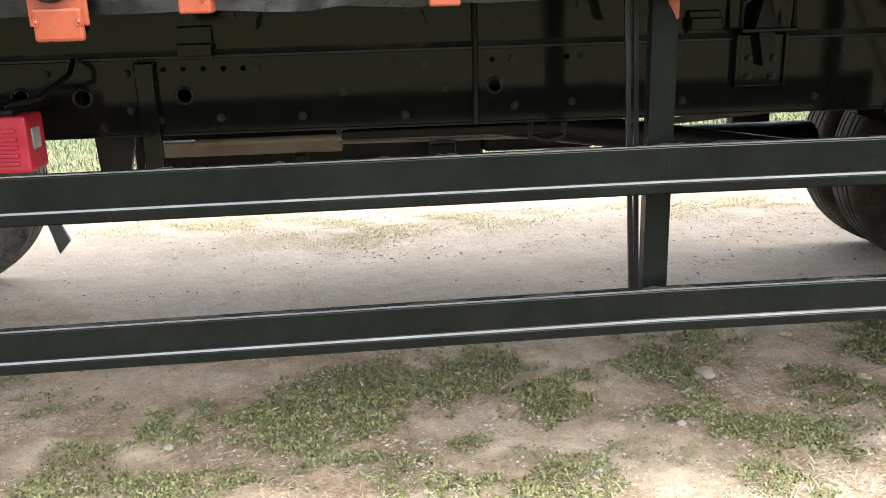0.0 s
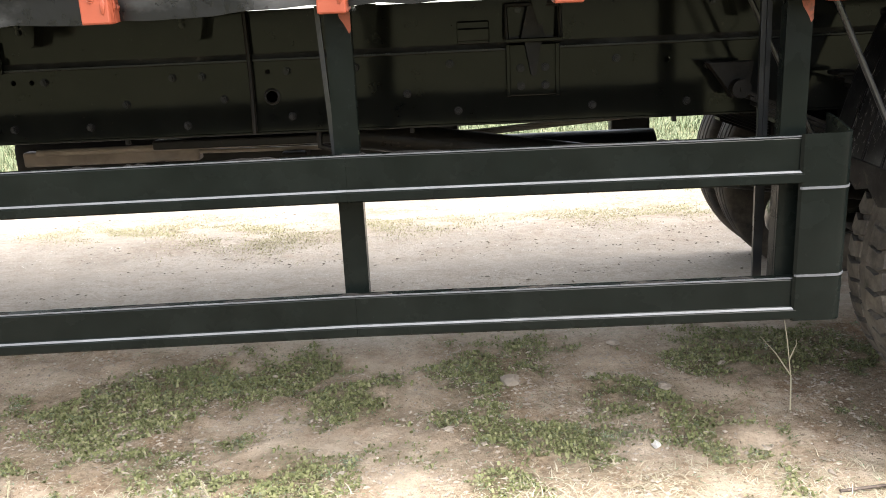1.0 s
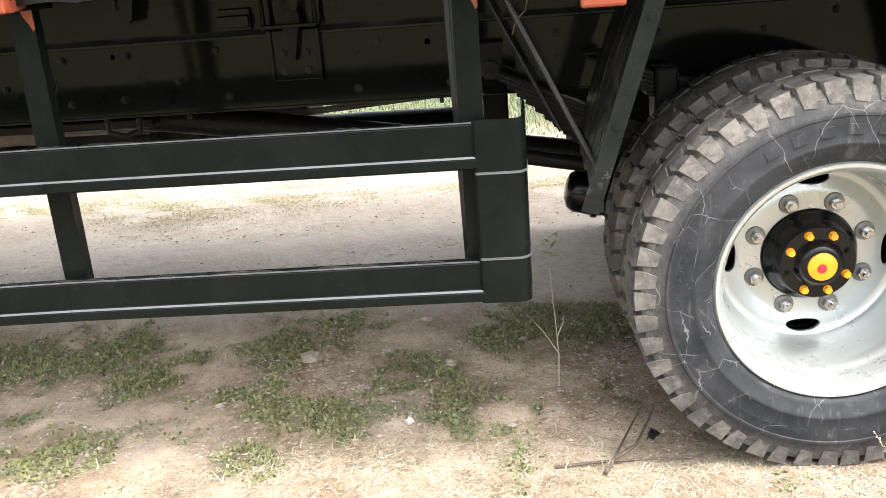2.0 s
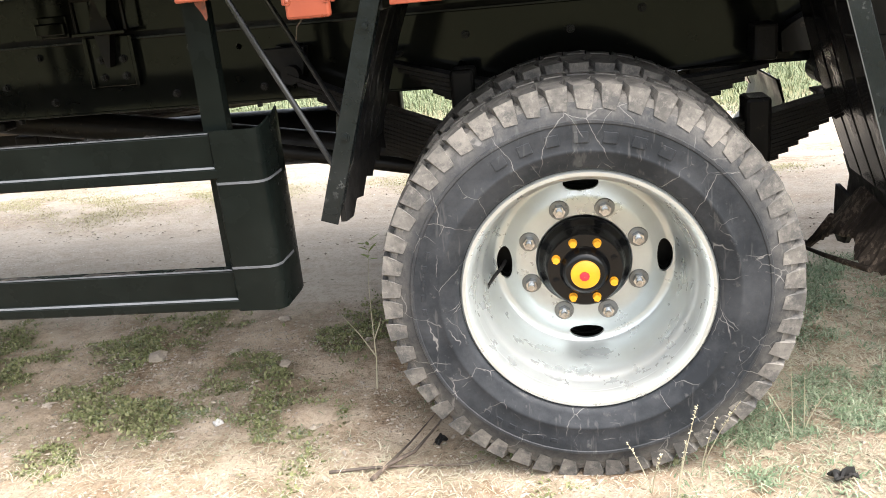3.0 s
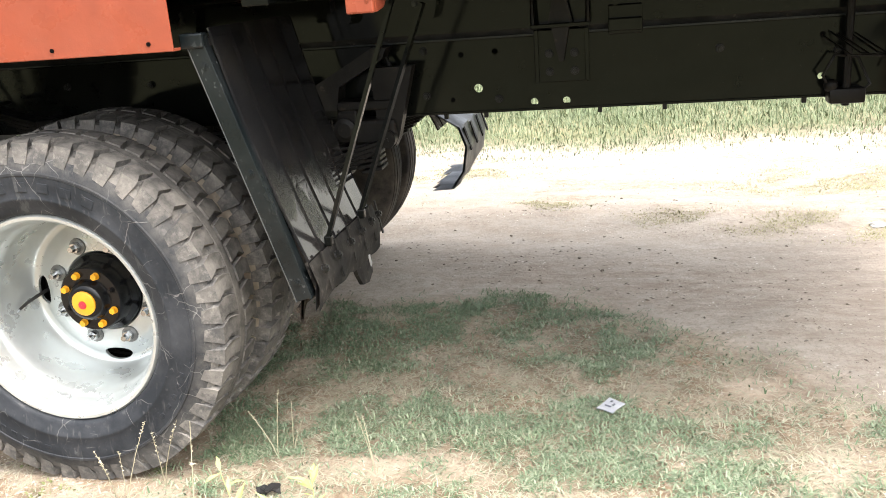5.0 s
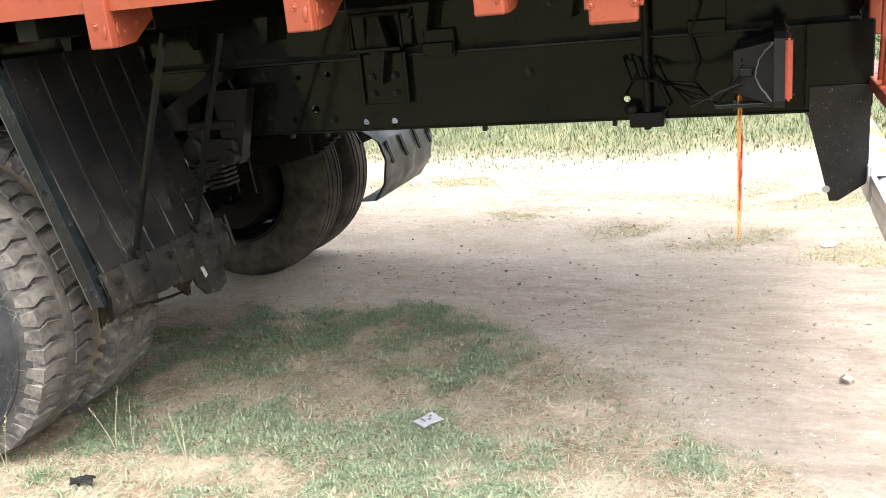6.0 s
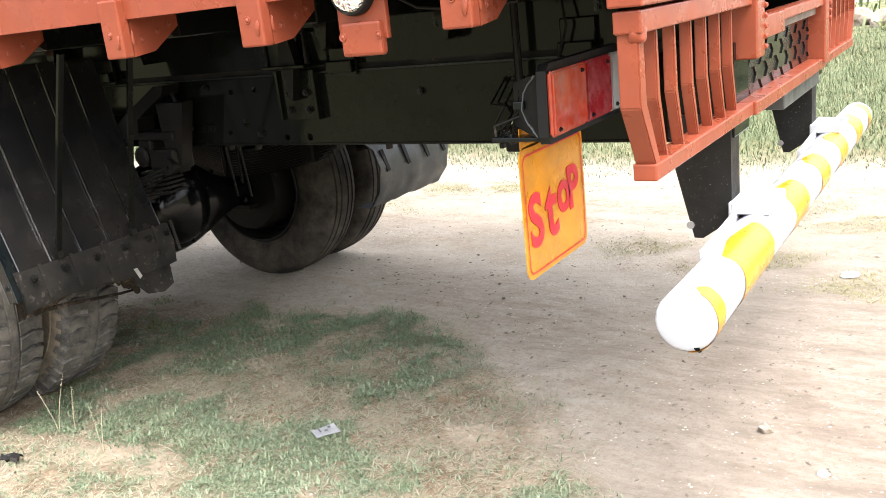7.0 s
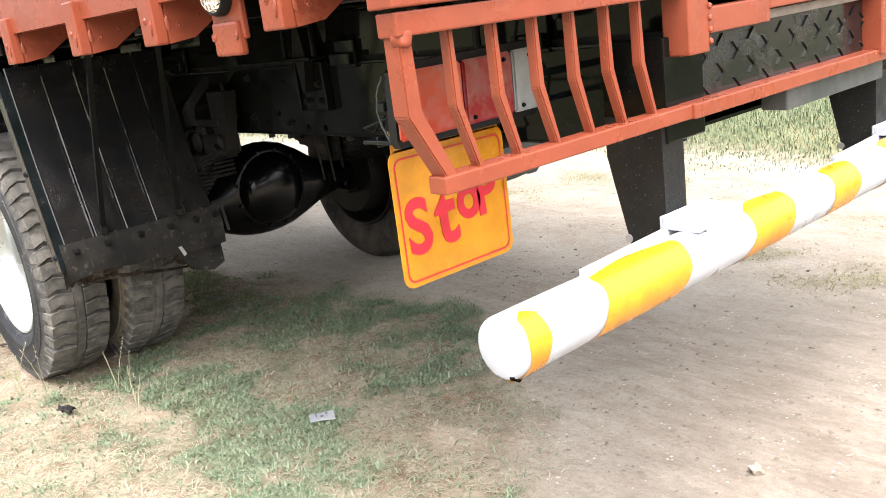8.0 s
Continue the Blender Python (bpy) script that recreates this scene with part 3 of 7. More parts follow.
def growth(x, y, spots):
    g = np.zeros_like(x)
    u, v = x + 0.16 * (grain(x, y, 6.0, 21.0) - 0.5) + 0.08 * (grain(x, y, 15.0, 22.0) - 0.5), y + 0.14 * (grain(x, y, 6.0, 23.0) - 0.5) + 0.07 * (grain(x, y, 15.0, 24.0) - 0.5)
    for cx, cy, rx, ry, s in spots:
        g = np.maximum(g, s * np.exp(-(((u - cx) / (1.25 * rx)) ** 2 + ((v - cy) / (1.25 * ry)) ** 2) ** 1.3))
    return g


def leafy_at(x, y):
    return np.clip((1.15 * growth(x, y, LEAFY_SPOTS) + 2.2 * tangle(x, y) - 0.24) / 0.55, 0, 1) * earth_at(x, y)


def grassy_at(x, y):
    return np.clip((1.15 * growth(x, y, GRASSY_SPOTS) + 1.6 * tangle(x, y) - 0.30) / 0.40, 0, 1) * earth_at(x, y)


def green_at(x, y):
    far = np.clip((y - 4.0 - 0.3 * smooth_noise(x, y, 1.4, 3.0)) / 0.7, 0, 1) * 0.7
    return np.clip(np.maximum(np.maximum(leafy_at(x, y), grassy_at(x, y)), far), 0, 1)


def thatch_at(x, y):
    """Dead brown litter: a fringe round the leafy patches and mats under the dry grass."""
    fringe = np.clip((1.15 * growth(x, y, LEAFY_SPOTS) + 2.2 * tangle(x + 3.1, y) + 0.22) / 0.6, 0, 1)
    near = np.clip(0.55 - 0.85 * y, 0, 1) * np.clip(0.5 + 1.2 * tangle(x, y + 5.0), 0, 1)
    return np.maximum(fringe, np.maximum(near, 0.5 * grassy_at(x, y))) * earth_at(x, y) * (y < 3.0) * (1 - 0.85 * bare_at(x, y))


def rut_at(x, y):
    """A churned brown wheel mark that crosses the track behind the truck."""
    away = y - (1.90 - 0.38 * (x - 0.65)) + 0.05 * smooth_noise(x, y, 3.0, 8.0)
    return np.exp(-((away / (0.22 + 0.16 * np.clip((x - 1.2) / 1.0, 0, 1))) ** 2)) * np.clip((x - 0.2) / 0.8, 0, 1) * np.clip((4.2 - x) / 1.2, 0, 1)


def dry_at(x, y):
    """Straw-coloured patches between the green ones behind the wheel."""
    g = np.zeros_like(x)
    for cx, cy, rx, ry in DRY_SPOTS:
        g = np.maximum(g, np.exp(-(((x - cx) / rx) ** 2 + ((y - cy) / ry) ** 2) ** 1.5))
    return g


def bare_at(x, y):
    g = np.zeros_like(x)
    for cx, cy, rx, ry in BARE_SPOTS:
        g = np.maximum(g, np.exp(-(((x - cx) / rx) ** 2 + ((y - cy) / ry) ** 2) ** 1.5))
    return g


def sward_at(x, y):
    """Rough pasture beyond the track and on the near side."""
    near = np.clip((-2.6 - y + 0.5 * smooth_noise(x, y, 0.9, 3.0)) / 1.0, 0, 1)
    return np.maximum(near, np.clip((y - 4.2 - 0.4 * smooth_noise(x, y, 1.4, 3.0)) / 0.8, 0, 1))


def lie(x, y):
    dip = -0.014 * np.exp(-(((y - 0.2) / 0.45) ** 2)) * np.exp(-(((x + 0.2) / 1.3) ** 4))
    dip = dip - 0.014 * np.exp(-(((y - 2.0) / 0.5) ** 2)) * np.exp(-(((x - 0.0) / 0.7) ** 2))
    roll = 0.010 * smooth_noise(x, y, 3.1) + 0.005 * smooth_noise(x, y, 11.0, 4.0)
    ruts = 0.012 * np.sin(y * 7.5 + 0.4 * np.sin(x)) * np.exp(-(((y - 2.6) / 1.4) ** 2))
    bank = 0.10 * np.clip((y - 6.5) / 30.0, 0, 1) * (1 + 0.3 * smooth_noise(x, y, 0.5, 2.0))
    inner = np.exp(-((np.hypot(x, y - 2) / 40.0) ** 4))
    crust = clods_at(x, y) * (0.13 + 0.87 * earth_at(x, y)) * np.exp(-((np.hypot(x, y - 0.5) / 7.0) ** 4)) * (1 - 0.8 * np.exp(-((x / 0.35) ** 4)) * np.exp(-(((y - 0.28) / 0.35) ** 4)))
    return (dip + roll + ruts) * inner + crust - 0.006 + bank


def lie1(x, y):
    return float(lie(np.array([x]), np.array([y]))[0])


def spread(a, b, fine, reach):
    """Grid lines: even from a to b, then growing out to reach."""
    mid = list(np.arange(a, b + fine / 2, fine))
    lo, hi, step = [a], [b], fine
    while hi[-1] < reach:
        step *= 1.25
        lo.append(lo[-1] - step)
        hi.append(hi[-1] + step)
    return np.array(lo[:0:-1] + mid + hi[1:])


gx = spread(-3.9, 3.2, 0.0155, 1500.0)
gy = np.concatenate([spread(-0.7, 1.5, 0.0155, 1500.0), np.arange(1.6, 5.0, 0.04)])
gy = np.unique(np.round(gy[(gy < 1.55) | (gy > 5.0) | (np.abs(gy * 25 - np.round(gy * 25)) < 1e-6)], 5))
X, Y = np.meshgrid(gx, gy)
Z = lie(X, Y)
nx, ny = len(gx), len(gy)
me = bpy.data.meshes.new("ground")
idx = np.arange(nx * ny).reshape(ny, nx)
quads = np.stack([idx[:-1, :-1], idx[:-1, 1:], idx[1:, 1:], idx[1:, :-1]], -1).reshape(-1, 4)
me.vertices.add(nx * ny)
me.vertices.foreach_set("co", np.stack([X, Y, Z], -1).ravel())
me.loops.add(quads.size)
me.loops.foreach_set("vertex_index", quads.ravel())
me.polygons.add(len(quads))
me.polygons.foreach_set("loop_start", np.arange(0, quads.size, 4))
me.polygons.foreach_set("use_smooth", np.ones(len(quads), bool))
me.update(calc_edges=True)
for name, values in (("earth", earth_at(X, Y)), ("green", green_at(X, Y) - 0.55 * grassy_at(X, Y)), ("thatch", thatch_at(X, Y)), ("rut", rut_at(X, Y)), ("bare", bare_at(X, Y)), ("sward", sward_at(X, Y))):
    at = me.attributes.new(name, "FLOAT", "POINT")
    at.data.foreach_set("value", values.ravel().astype(np.float32))
me.materials.append(SOIL)
tagged(new("ground", me), "pale trodden sandy ground with brown earth verge", "ground", kind="structure")


# ================================================================ the truck
truck = tagged(new("truck"), "parked flatbed truck with orange body and black chassis", "truck")
MID = 1.138      # centre line of the truck


# ---------------------------------------------------------------- wheels
K = 0.969        # worn size against the nominal section
AXLE = 0.4525


def ring(r, a, y, c):
    return (c[0] + K * r * math.cos(a), c[1] + y, c[2] + K * r * math.sin(a))


def sized(profile):
    return [(K * r, y) for r, y in profile]


def lugged_tyre(c, out=-1.0, n=50):
    """A cross-ply tyre with block shoulders; out: the side that faces away from the truck."""
    bm = bmesh.new()
    side = [(0.270, 0.060), (0.288, 0.070), (0.293, 0.090), (0.299, 0.102), (0.308, 0.107), (0.335, 0.1145), (0.338, 0.1165), (0.344, 0.1165), (0.347, 0.1150),
            (0.372, 0.119), (0.400, 0.1185), (0.402, 0.1205), (0.408, 0.1205), (0.410, 0.1165), (0.428, 0.112), (0.447, 0.105), (0.463, 0.096), (0.469, 0.080), (0.470, 0.060), (0.472, 0.040), (0.477, 0.022), (0.4855, 0.013)]
    prof = [(r, y * out) for r, y in side] + [(r, -y * out) for r, y in side[::-1]]
    lathe(bm, sized(prof), c, 100, mats=[0] * 15 + [1] * 5 + [2] * 3 + [1] * 5 + [0] * 15)
    return bm


def tread_block(s, j, wide, n=50):
    """One shoulder block at the wheel's +x side; s: its side of the tyre, j: its wear."""
    bm = bmesh.new()
    step = 2 * math.pi / n
    w = step * wide
    top = [(0.482 + j, -0.05 * step, 0.100), (0.481 + j, w - 0.03 * step, 0.102), (0.4865 + j, w + 0.20 * step, 0.070), (0.4875, w + 0.02 * step, 0.020), (0.4875, 0.04 * step, 0.020), (0.4865 + j, 0.22 * step, 0.068)]
    low = [(0.455, -0.02 * step, 0.1035), (0.457, w - 0.02 * step, 0.1030), (0.462, w + 0.24 * step, 0.070), (0.476, w + 0.07 * step, 0.018), (0.476, 0.01 * step, 0.018), (0.462, 0.16 * step, 0.070)]
    foot = [(0.4290, 0.06 * step, 0.1135), (0.4340, w - 0.12 * step, 0.1125)]
    vt, vl, vf = [[bm.verts.new(ring(r, t, y * s, (0, 0, 0))) for r, t, y in pts] for pts in (top, low, foot)]
    crown = bm.faces.new(vt)
    for i in range(1, 6):
        i2 = (i + 1) % 6
        bm.faces.new((vt[i], vt[i2], vl[i2], vl[i]))
    bm.faces.new((vt[0], vt[1], vf[1], vf[0]))
    bm.faces.new((vt[0], vf[0], vl[0]))
    bm.faces.new((vt[1], vl[1], vf[1]))
    crown.material_index = 1
    return mesh_of("tread_block", bm, LUG, TREAD)


def road_tyre(c, n=80):
    """A worn tyre with plain circumferential grooves."""
    bm = bmesh.new()
    side = [(0.266, 0.072), (0.274, 0.096), (0.310, 0.106), (0.350, 0.115), (0.385, 0.118), (0.420, 0.113), (0.450, 0.104), (0.470, 0.092), (0.478, 0.080),
            (0.481, 0.064), (0.470, 0.062), (0.470, 0.055), (0.482, 0.053), (0.484, 0.030), (0.472, 0.028), (0.472, 0.021), (0.484, 0.019)]
    prof = [(r, -y) for r, y in side] + [(r, y) for r, y in side[::-1]]
    lathe(bm, sized(prof), c, n, mats=[0] * 8 + [1] * 17 + [0] * 8)
    return bm


tyre = part("tyre", lugged_tyre((0, 0.141, AXLE)), (TYRE, LUG, TREAD), truck, "dusty block-tread truck tyre with pale mud veins", True)
inner = part("tyre", lugged_tyre((0, 0.432, AXLE), 1.0), (CAKED, LUG, TREAD), truck, "dusty inner twin tyre with block tread", True)
inner.matrix_basis = Matrix.Translation((0, 0, AXLE)) @ Matrix.Diagonal((1.02, 1, 1.02, 1)) @ Matrix.Translation((0, 0, -AXLE))
BLOCKS = {s: [tread_block(s, j, w) for j, w in ((0.0, 0.74), (0.002, 0.70), (-0.002, 0.77), (0.001, 0.72))] for s in (-1, 1)}
rng = random.Random(5)
for owner, y in ((tyre, 0.141), (inner, 0.432)):
    for k in range(50):
        for s in (-1, 1):
            again("tread_block", rng.choice(BLOCKS[s]), pose(0, y, AXLE, 0, -7.2 * k + rng.uniform(-0.5, 0.5), 0), owner)
for y in (1.844, 2.135):
    part("tyre", road_tyre((0, y, AXLE)), (OLD_TYRE, OLD_TYRE), truck, "worn brown-black tyre with circumferential grooves", True)

# raised markings of the side wall as plain bars
for a0, n, wide, tall, r in ((62, 7, 0.030, 0.024, 0.372), (-33, 5, 0.016, 0.011, 0.378), (-118, 6, 0.018, 0.010, 0.380), (172, 5, 0.016, 0.010, 0.378)):
    for k in range(n):
        a = radians(a0 + (k - (n - 1) / 2) * (9.6 if wide > 0.02 else 5.4) + (28 if wide > 0.02 else 0))
        bm = bmesh.new()
        box(bm, -tall / 2, -0.0018, -wide / 2, tall / 2, 0.004, wide / 2, 0.0012)
        ob = part("raised_marking", bm, TYRE, tyre)
        ob.matrix_basis = Matrix.Translation(ring(r, a, 0.0228, (0, 0, AXLE))) @ pose(0, 0, 0, 0, -math.degrees(a), 0)


def rim_mesh(out=-1.0, n=160):
    """Deep-dished steel wheel with four hand holes; y = 0 is its lip plane, the dish goes along -out."""
    bm = bmesh.new()
    prof = [(0.265, 0.010), (0.273, -0.008), (0.284, -0.016), (0.291, -0.020), (0.294, -0.017), (0.289, -0.024), (0.281, -0.023), (0.275, -0.016), (0.270, -0.006), (0.266, 0.004),
            (0.263, 0.045), (0.258, 0.056), (0.252, 0.064), (0.249, 0.090), (0.246, 0.150), (0.2425, 0.180), (0.237, 0.198), (0.231, 0.2085)]
    disc = [(0.227, 0.2125)] + [(0.224 - 0.004 * k, 0.2135 + 0.0010 * min(k, 3) - 0.00118 * max(0, k - 3)) for k in range(1, 14)] + [(0.164, 0.204), (0.150, 0.2035), (0.130, 0.2035), (0.122, 0.2035), (0.118, 0.208), (0.117, 0.226)]
    rings = lathe(bm, sized([(r, -y * out) for r, y in prof + disc]), (0, 0, 0), n)
    # hand holes at the four quarters
    rad, half_w, half_h = 0.203 * K, 0.043, 0.0195
    gone = []
    for f in bm.faces:
        m = f.calc_center_median()
        r, a = math.hypot(m.x, m.z), math.atan2(m.z, m.x)
        if 0.17 < r < 0.2215 and -m.y * out > 0.19:
            off = (a + math.pi / 4) % (math.pi / 2) - math.pi / 4
            if (off * rad / half_w) ** 2 + ((r - rad) / half_h) ** 2 < 1:
                gone.append(f)
    bmesh.ops.delete(bm, geom=gone, context="FACES")
    rim_edges = [e for e in bm.edges if e.is_boundary and 0.16 < math.hypot(e.verts[0].co.x, e.verts[0].co.z) < 0.24]
    for v in {v for e in rim_edges for v in e.verts}:
        r, a = math.hypot(v.co.x, v.co.z), math.atan2(v.co.z, v.co.x)
        q = round(a / (math.pi / 2)) * (math.pi / 2)
        u, w = (a - q) * rad / half_w, (r - rad) / half_h
        l = math.hypot(u, w)
        u, w = u / l, w / l
        a2, r2 = q + u * half_w / rad, rad + w * half_h
        v.co.x, v.co.z = r2 * math.cos(a2), r2 * math.sin(a2)
    got = bmesh.ops.extrude_edge_only(bm, edges=rim_edges)
    for v in [g for g in got["geom"] if isinstance(g, bmesh.types.BMVert)]:
        v.co.y += -out * 0.010
    return mesh_of("wheel_rim", bm, RIM, smooth=True)


RIM_ME = rim_mesh()
NUT = bolt_mesh("wheel_nut", 0.0160, 0.022, NUT_STEEL, 1.55, 0.018, SEAT)
CAP_BOLT = bolt_mesh("hub_bolt", 0.0098, 0.014, HUB_YELLOW, 1.1)
FRAME_BOLT = bolt_mesh("frame_bolt", 0.0105, 0.012, BOLT, 1.15, 0.006)
SMALL_BOLT = bolt_mesh("small_bolt", 0.008, 0.009, GLOSS_BLACK, 1.3, 0.005)
STRIP_BOLT = bolt_mesh("strip_bolt", 0.0075, 0.006, STRIP, 1.5, 0.004)

rim = again("wheel_rim", RIM_ME, pose(0, 0.066, AXLE), truck)
tagged(rim, "silver painted deep-dish steel wheel")
for k in range(8):
    a = radians(22.5 + 45 * k)
    again("wheel_nut", NUT, Matrix.Translation((0.1425 * math.cos(a), 0.2035, 0.1425 * math.sin(a))) @ pose(0, 0, 0, 0, 13 * k, 0), rim)
bm = bmesh.new()
lathe(bm, sized([(0.001, 0.300), (0.270, 0.300), (0.262, 0.260), (0.243, 0.245), (0.243, 0.255)]), (0, 0, 0), 64)
part("inner_drum", bm, GREASY, rim, "dark brake drum behind the wheel")
bm = bmesh.new()
tube(bm, [(-0.196, 0.235, -0.004), (-0.204, 0.200, -0.008), (-0.222, 0.165, -0.020), (-0.236, 0.140, -0.034)], [0.005, 0.005, 0.0045, 0.0035], 8)
part("valve_stem", bm, FLAP, rim, "black rubber valve stem", True)
bm = bmesh.new()
tube(bm, [(-0.2355, 0.141, -0.0335), (-0.244, 0.124, -0.042)], [0.0048, 0.0042], 8)
part("valve_cap", bm, NUT_STEEL, rim, "bright metal valve cap", True)

bm = bmesh.new()
lathe(bm, [(0.113, 0.30), (0.113, 0.262), (0.109, 0.254), (0.101, 0.248), (0.0975, 0.240), (0.0935, 0.206), (0.089, 0.200), (0.060, 0.199), (0.056, 0.195), (0.054, 0.182), (0.048, 0.174), (0.040, 0.171), (0.001, 0.171)], (0, 0, AXLE), 64)
hub = part("hub", bm, GLOSS_BLACK, truck, "glossy black axle hub", True)
for k in range(8):
    if k in (0, 4):
        continue
    a = radians(22.5 + 45 * k - 2)
    again("hub_bolt", CAP_BOLT, Matrix.Translation((0.074 * math.cos(a), 0.200, AXLE + 0.074 * math.sin(a))) @ pose(0, 0, 0, 0, 17 * k, 0), hub)
for k in (0, 4):
    a = radians(22.5 + 45 * k - 2)
    again("hub_bolt", SMALL_BOLT, Matrix.Translation((0.074 * math.cos(a), 0.200, AXLE + 0.074 * math.sin(a))), hub)
bm = bmesh.new()
lathe(bm, [(0.0345, 0.172), (0.0345, 0.1665), (0.032, 0.1645), (0.001, 0.1640)], (0, 0, AXLE), 40)
part("hub_cap", bm, HUB_YELLOW, hub, "yellow painted hub cap", True)
bm = bmesh.new()
lathe(bm, [(0.0125, 0.165), (0.011, 0.1615), (0.006, 0.1605), (0.001, 0.1605)], (-0.002, 0, 0.449), 9)
part("cap_centre", bm, RED, hub, "red dab of paint on the hub cap", True)
DARK_RIM = RIM_ME.copy()
DARK_RIM.materials.clear()
DARK_RIM.materials.append(GREASY)
again("wheel_rim", DARK_RIM, pose(0, 0.537, AXLE, 0, 0, 180), truck)
again("wheel_rim", DARK_RIM, pose(0, 1.739, AXLE), truck)
again("wheel_rim", DARK_RIM, pose(0, 2.210, AXLE, 0, 0, 180), truck)
bm = bmesh.new()
tube(bm, [(0, 1.66, AXLE), (0, 1.70, AXLE), (0, 1.92, AXLE)], [0.20, 0.215, 0.222], 40)
part("brake_drum", bm, GREASY, truck, "dark greasy brake drum", True)
for y, turned in ((0.15, 0), (2.126, 180)):
    part("tyre", road_tyre((-4.40, y, AXLE)), (TYRE, TREAD), truck, "worn front tyre", True)
    again("wheel_rim", DARK_RIM, pose(-4.40, y - 0.075 if not turned else y + 0.075, AXLE, 0, 0, turned), truck)


# ---------------------------------------------------------------- axle and springs
BANJO = 1.18     # middle of the round casing
bm = bmesh.new()
rings_ = []
for off, half in ((-0.68, 0.060), (-0.50, 0.062), (-0.42, 0.068), (-0.34, 0.086), (-0.27, 0.116), (-0.20, 0.158), (-0.13, 0.190), (-0.06, 0.206), (0.0, 0.210), (0.06, 0.206), (0.13, 0.190), (0.20, 0.158), (0.27, 0.116), (0.34, 0.086), (0.42, 0.068), (0.60, 0.060)):
    zc = AXLE + 0.030 * (half - 0.06) / 0.15
    rings_.append([bm.verts.new((min(half, 0.098) * math.cos(a), BANJO + off, zc + half * math.sin(a))) for a in np.linspace(0, 2 * math.pi, 33)[:-1]])
for r1, r2 in zip(rings_, rings_[1:]):
    for k in range(32):
        bm.faces.new((r1[k], r1[(k + 1) % 32], r2[(k + 1) % 32], r2[k]))
part("axle_casing", bm, GLOSS_BLACK, truck, "black banjo rear axle casing", True)
bm = bmesh.new()
bmesh.ops.create_uvsphere(bm, u_segments=36, v_segments=20, radius=1.0, matrix=Matrix.LocRotScale((-0.10, BANJO, 0.485), Euler((0, radians(-10), 0)), (0.17, 0.165, 0.165)))
diff = part("differential", bm, GLOSS_BLACK, truck, "round glossy black differential casing", True)
bm = bmesh.new()
dome = [(0.178, 0.0), (0.178, 0.014), (0.172, 0.018), (0.164, 0.018), (0.160, 0.024), (0.148, 0.044), (0.124, 0.064), (0.092, 0.078), (0.050, 0.086), (0.001, 0.088)]
rings_ = [[bm.verts.new((0.080 + x, BANJO + r * math.cos(a), 0.487 + r * math.sin(a))) for a in np.linspace(0, 2 * math.pi, 41)[:-1]] for r, x in dome]
for r1, r2 in zip(rings_, rings_[1:]):
    for k in range(40):
        bm.faces.new((r1[k], r1[(k + 1) % 40], r2[(k + 1) % 40], r2[k]))
part("rear_cover", bm, GLOSS_BLACK, diff, "domed glossy cover with a flange", True)
for k in range(12):
    a = radians(15 + 30 * k)
    again("cover_bolt", SMALL_BOLT, Matrix.Translation((0.096, BANJO + 0.170 * math.cos(a), 0.487 + 0.170 * math.sin(a))) @ pose(0, 0, 0, 0, 0, 90), diff)
bm = bmesh.new()
tube(bm, [(-0.15, MID, 0.50), (-0.45, MID, 0.545), (-1.6, MID, 0.72), (-2.6, MID, 0.86), (-5.2, MID, 0.90)], [0.10, 0.05, 0.05, 0.05, 0.05], 18)
part("propeller_shaft", bm, GREASY, truck, "dark propeller shaft", True)


def leaf_pack(y0, n, z0, rise, half, thick=0.0105, step=0.055):
    """Separate curved spring leaves, longest on top; the front end stands higher."""
    for k in range(n):
        bm = bmesh.new()
        h = half - step * k
        z = z0 - thick * 1.12 * k
        pts = [(t * h, z + rise * (abs(t * h) / half) ** 1.35 - 0.083 * t * h) for t in np.linspace(-1, 1, 13)]
        outline = [(x, zz) for x, zz in pts] + [(x, zz - thick) for x, zz in pts[::-1]]
        prism(bm, outline, "y", y0, y0 + 0.07)
        part("spring_leaf", bm, GREASY, spring, "")


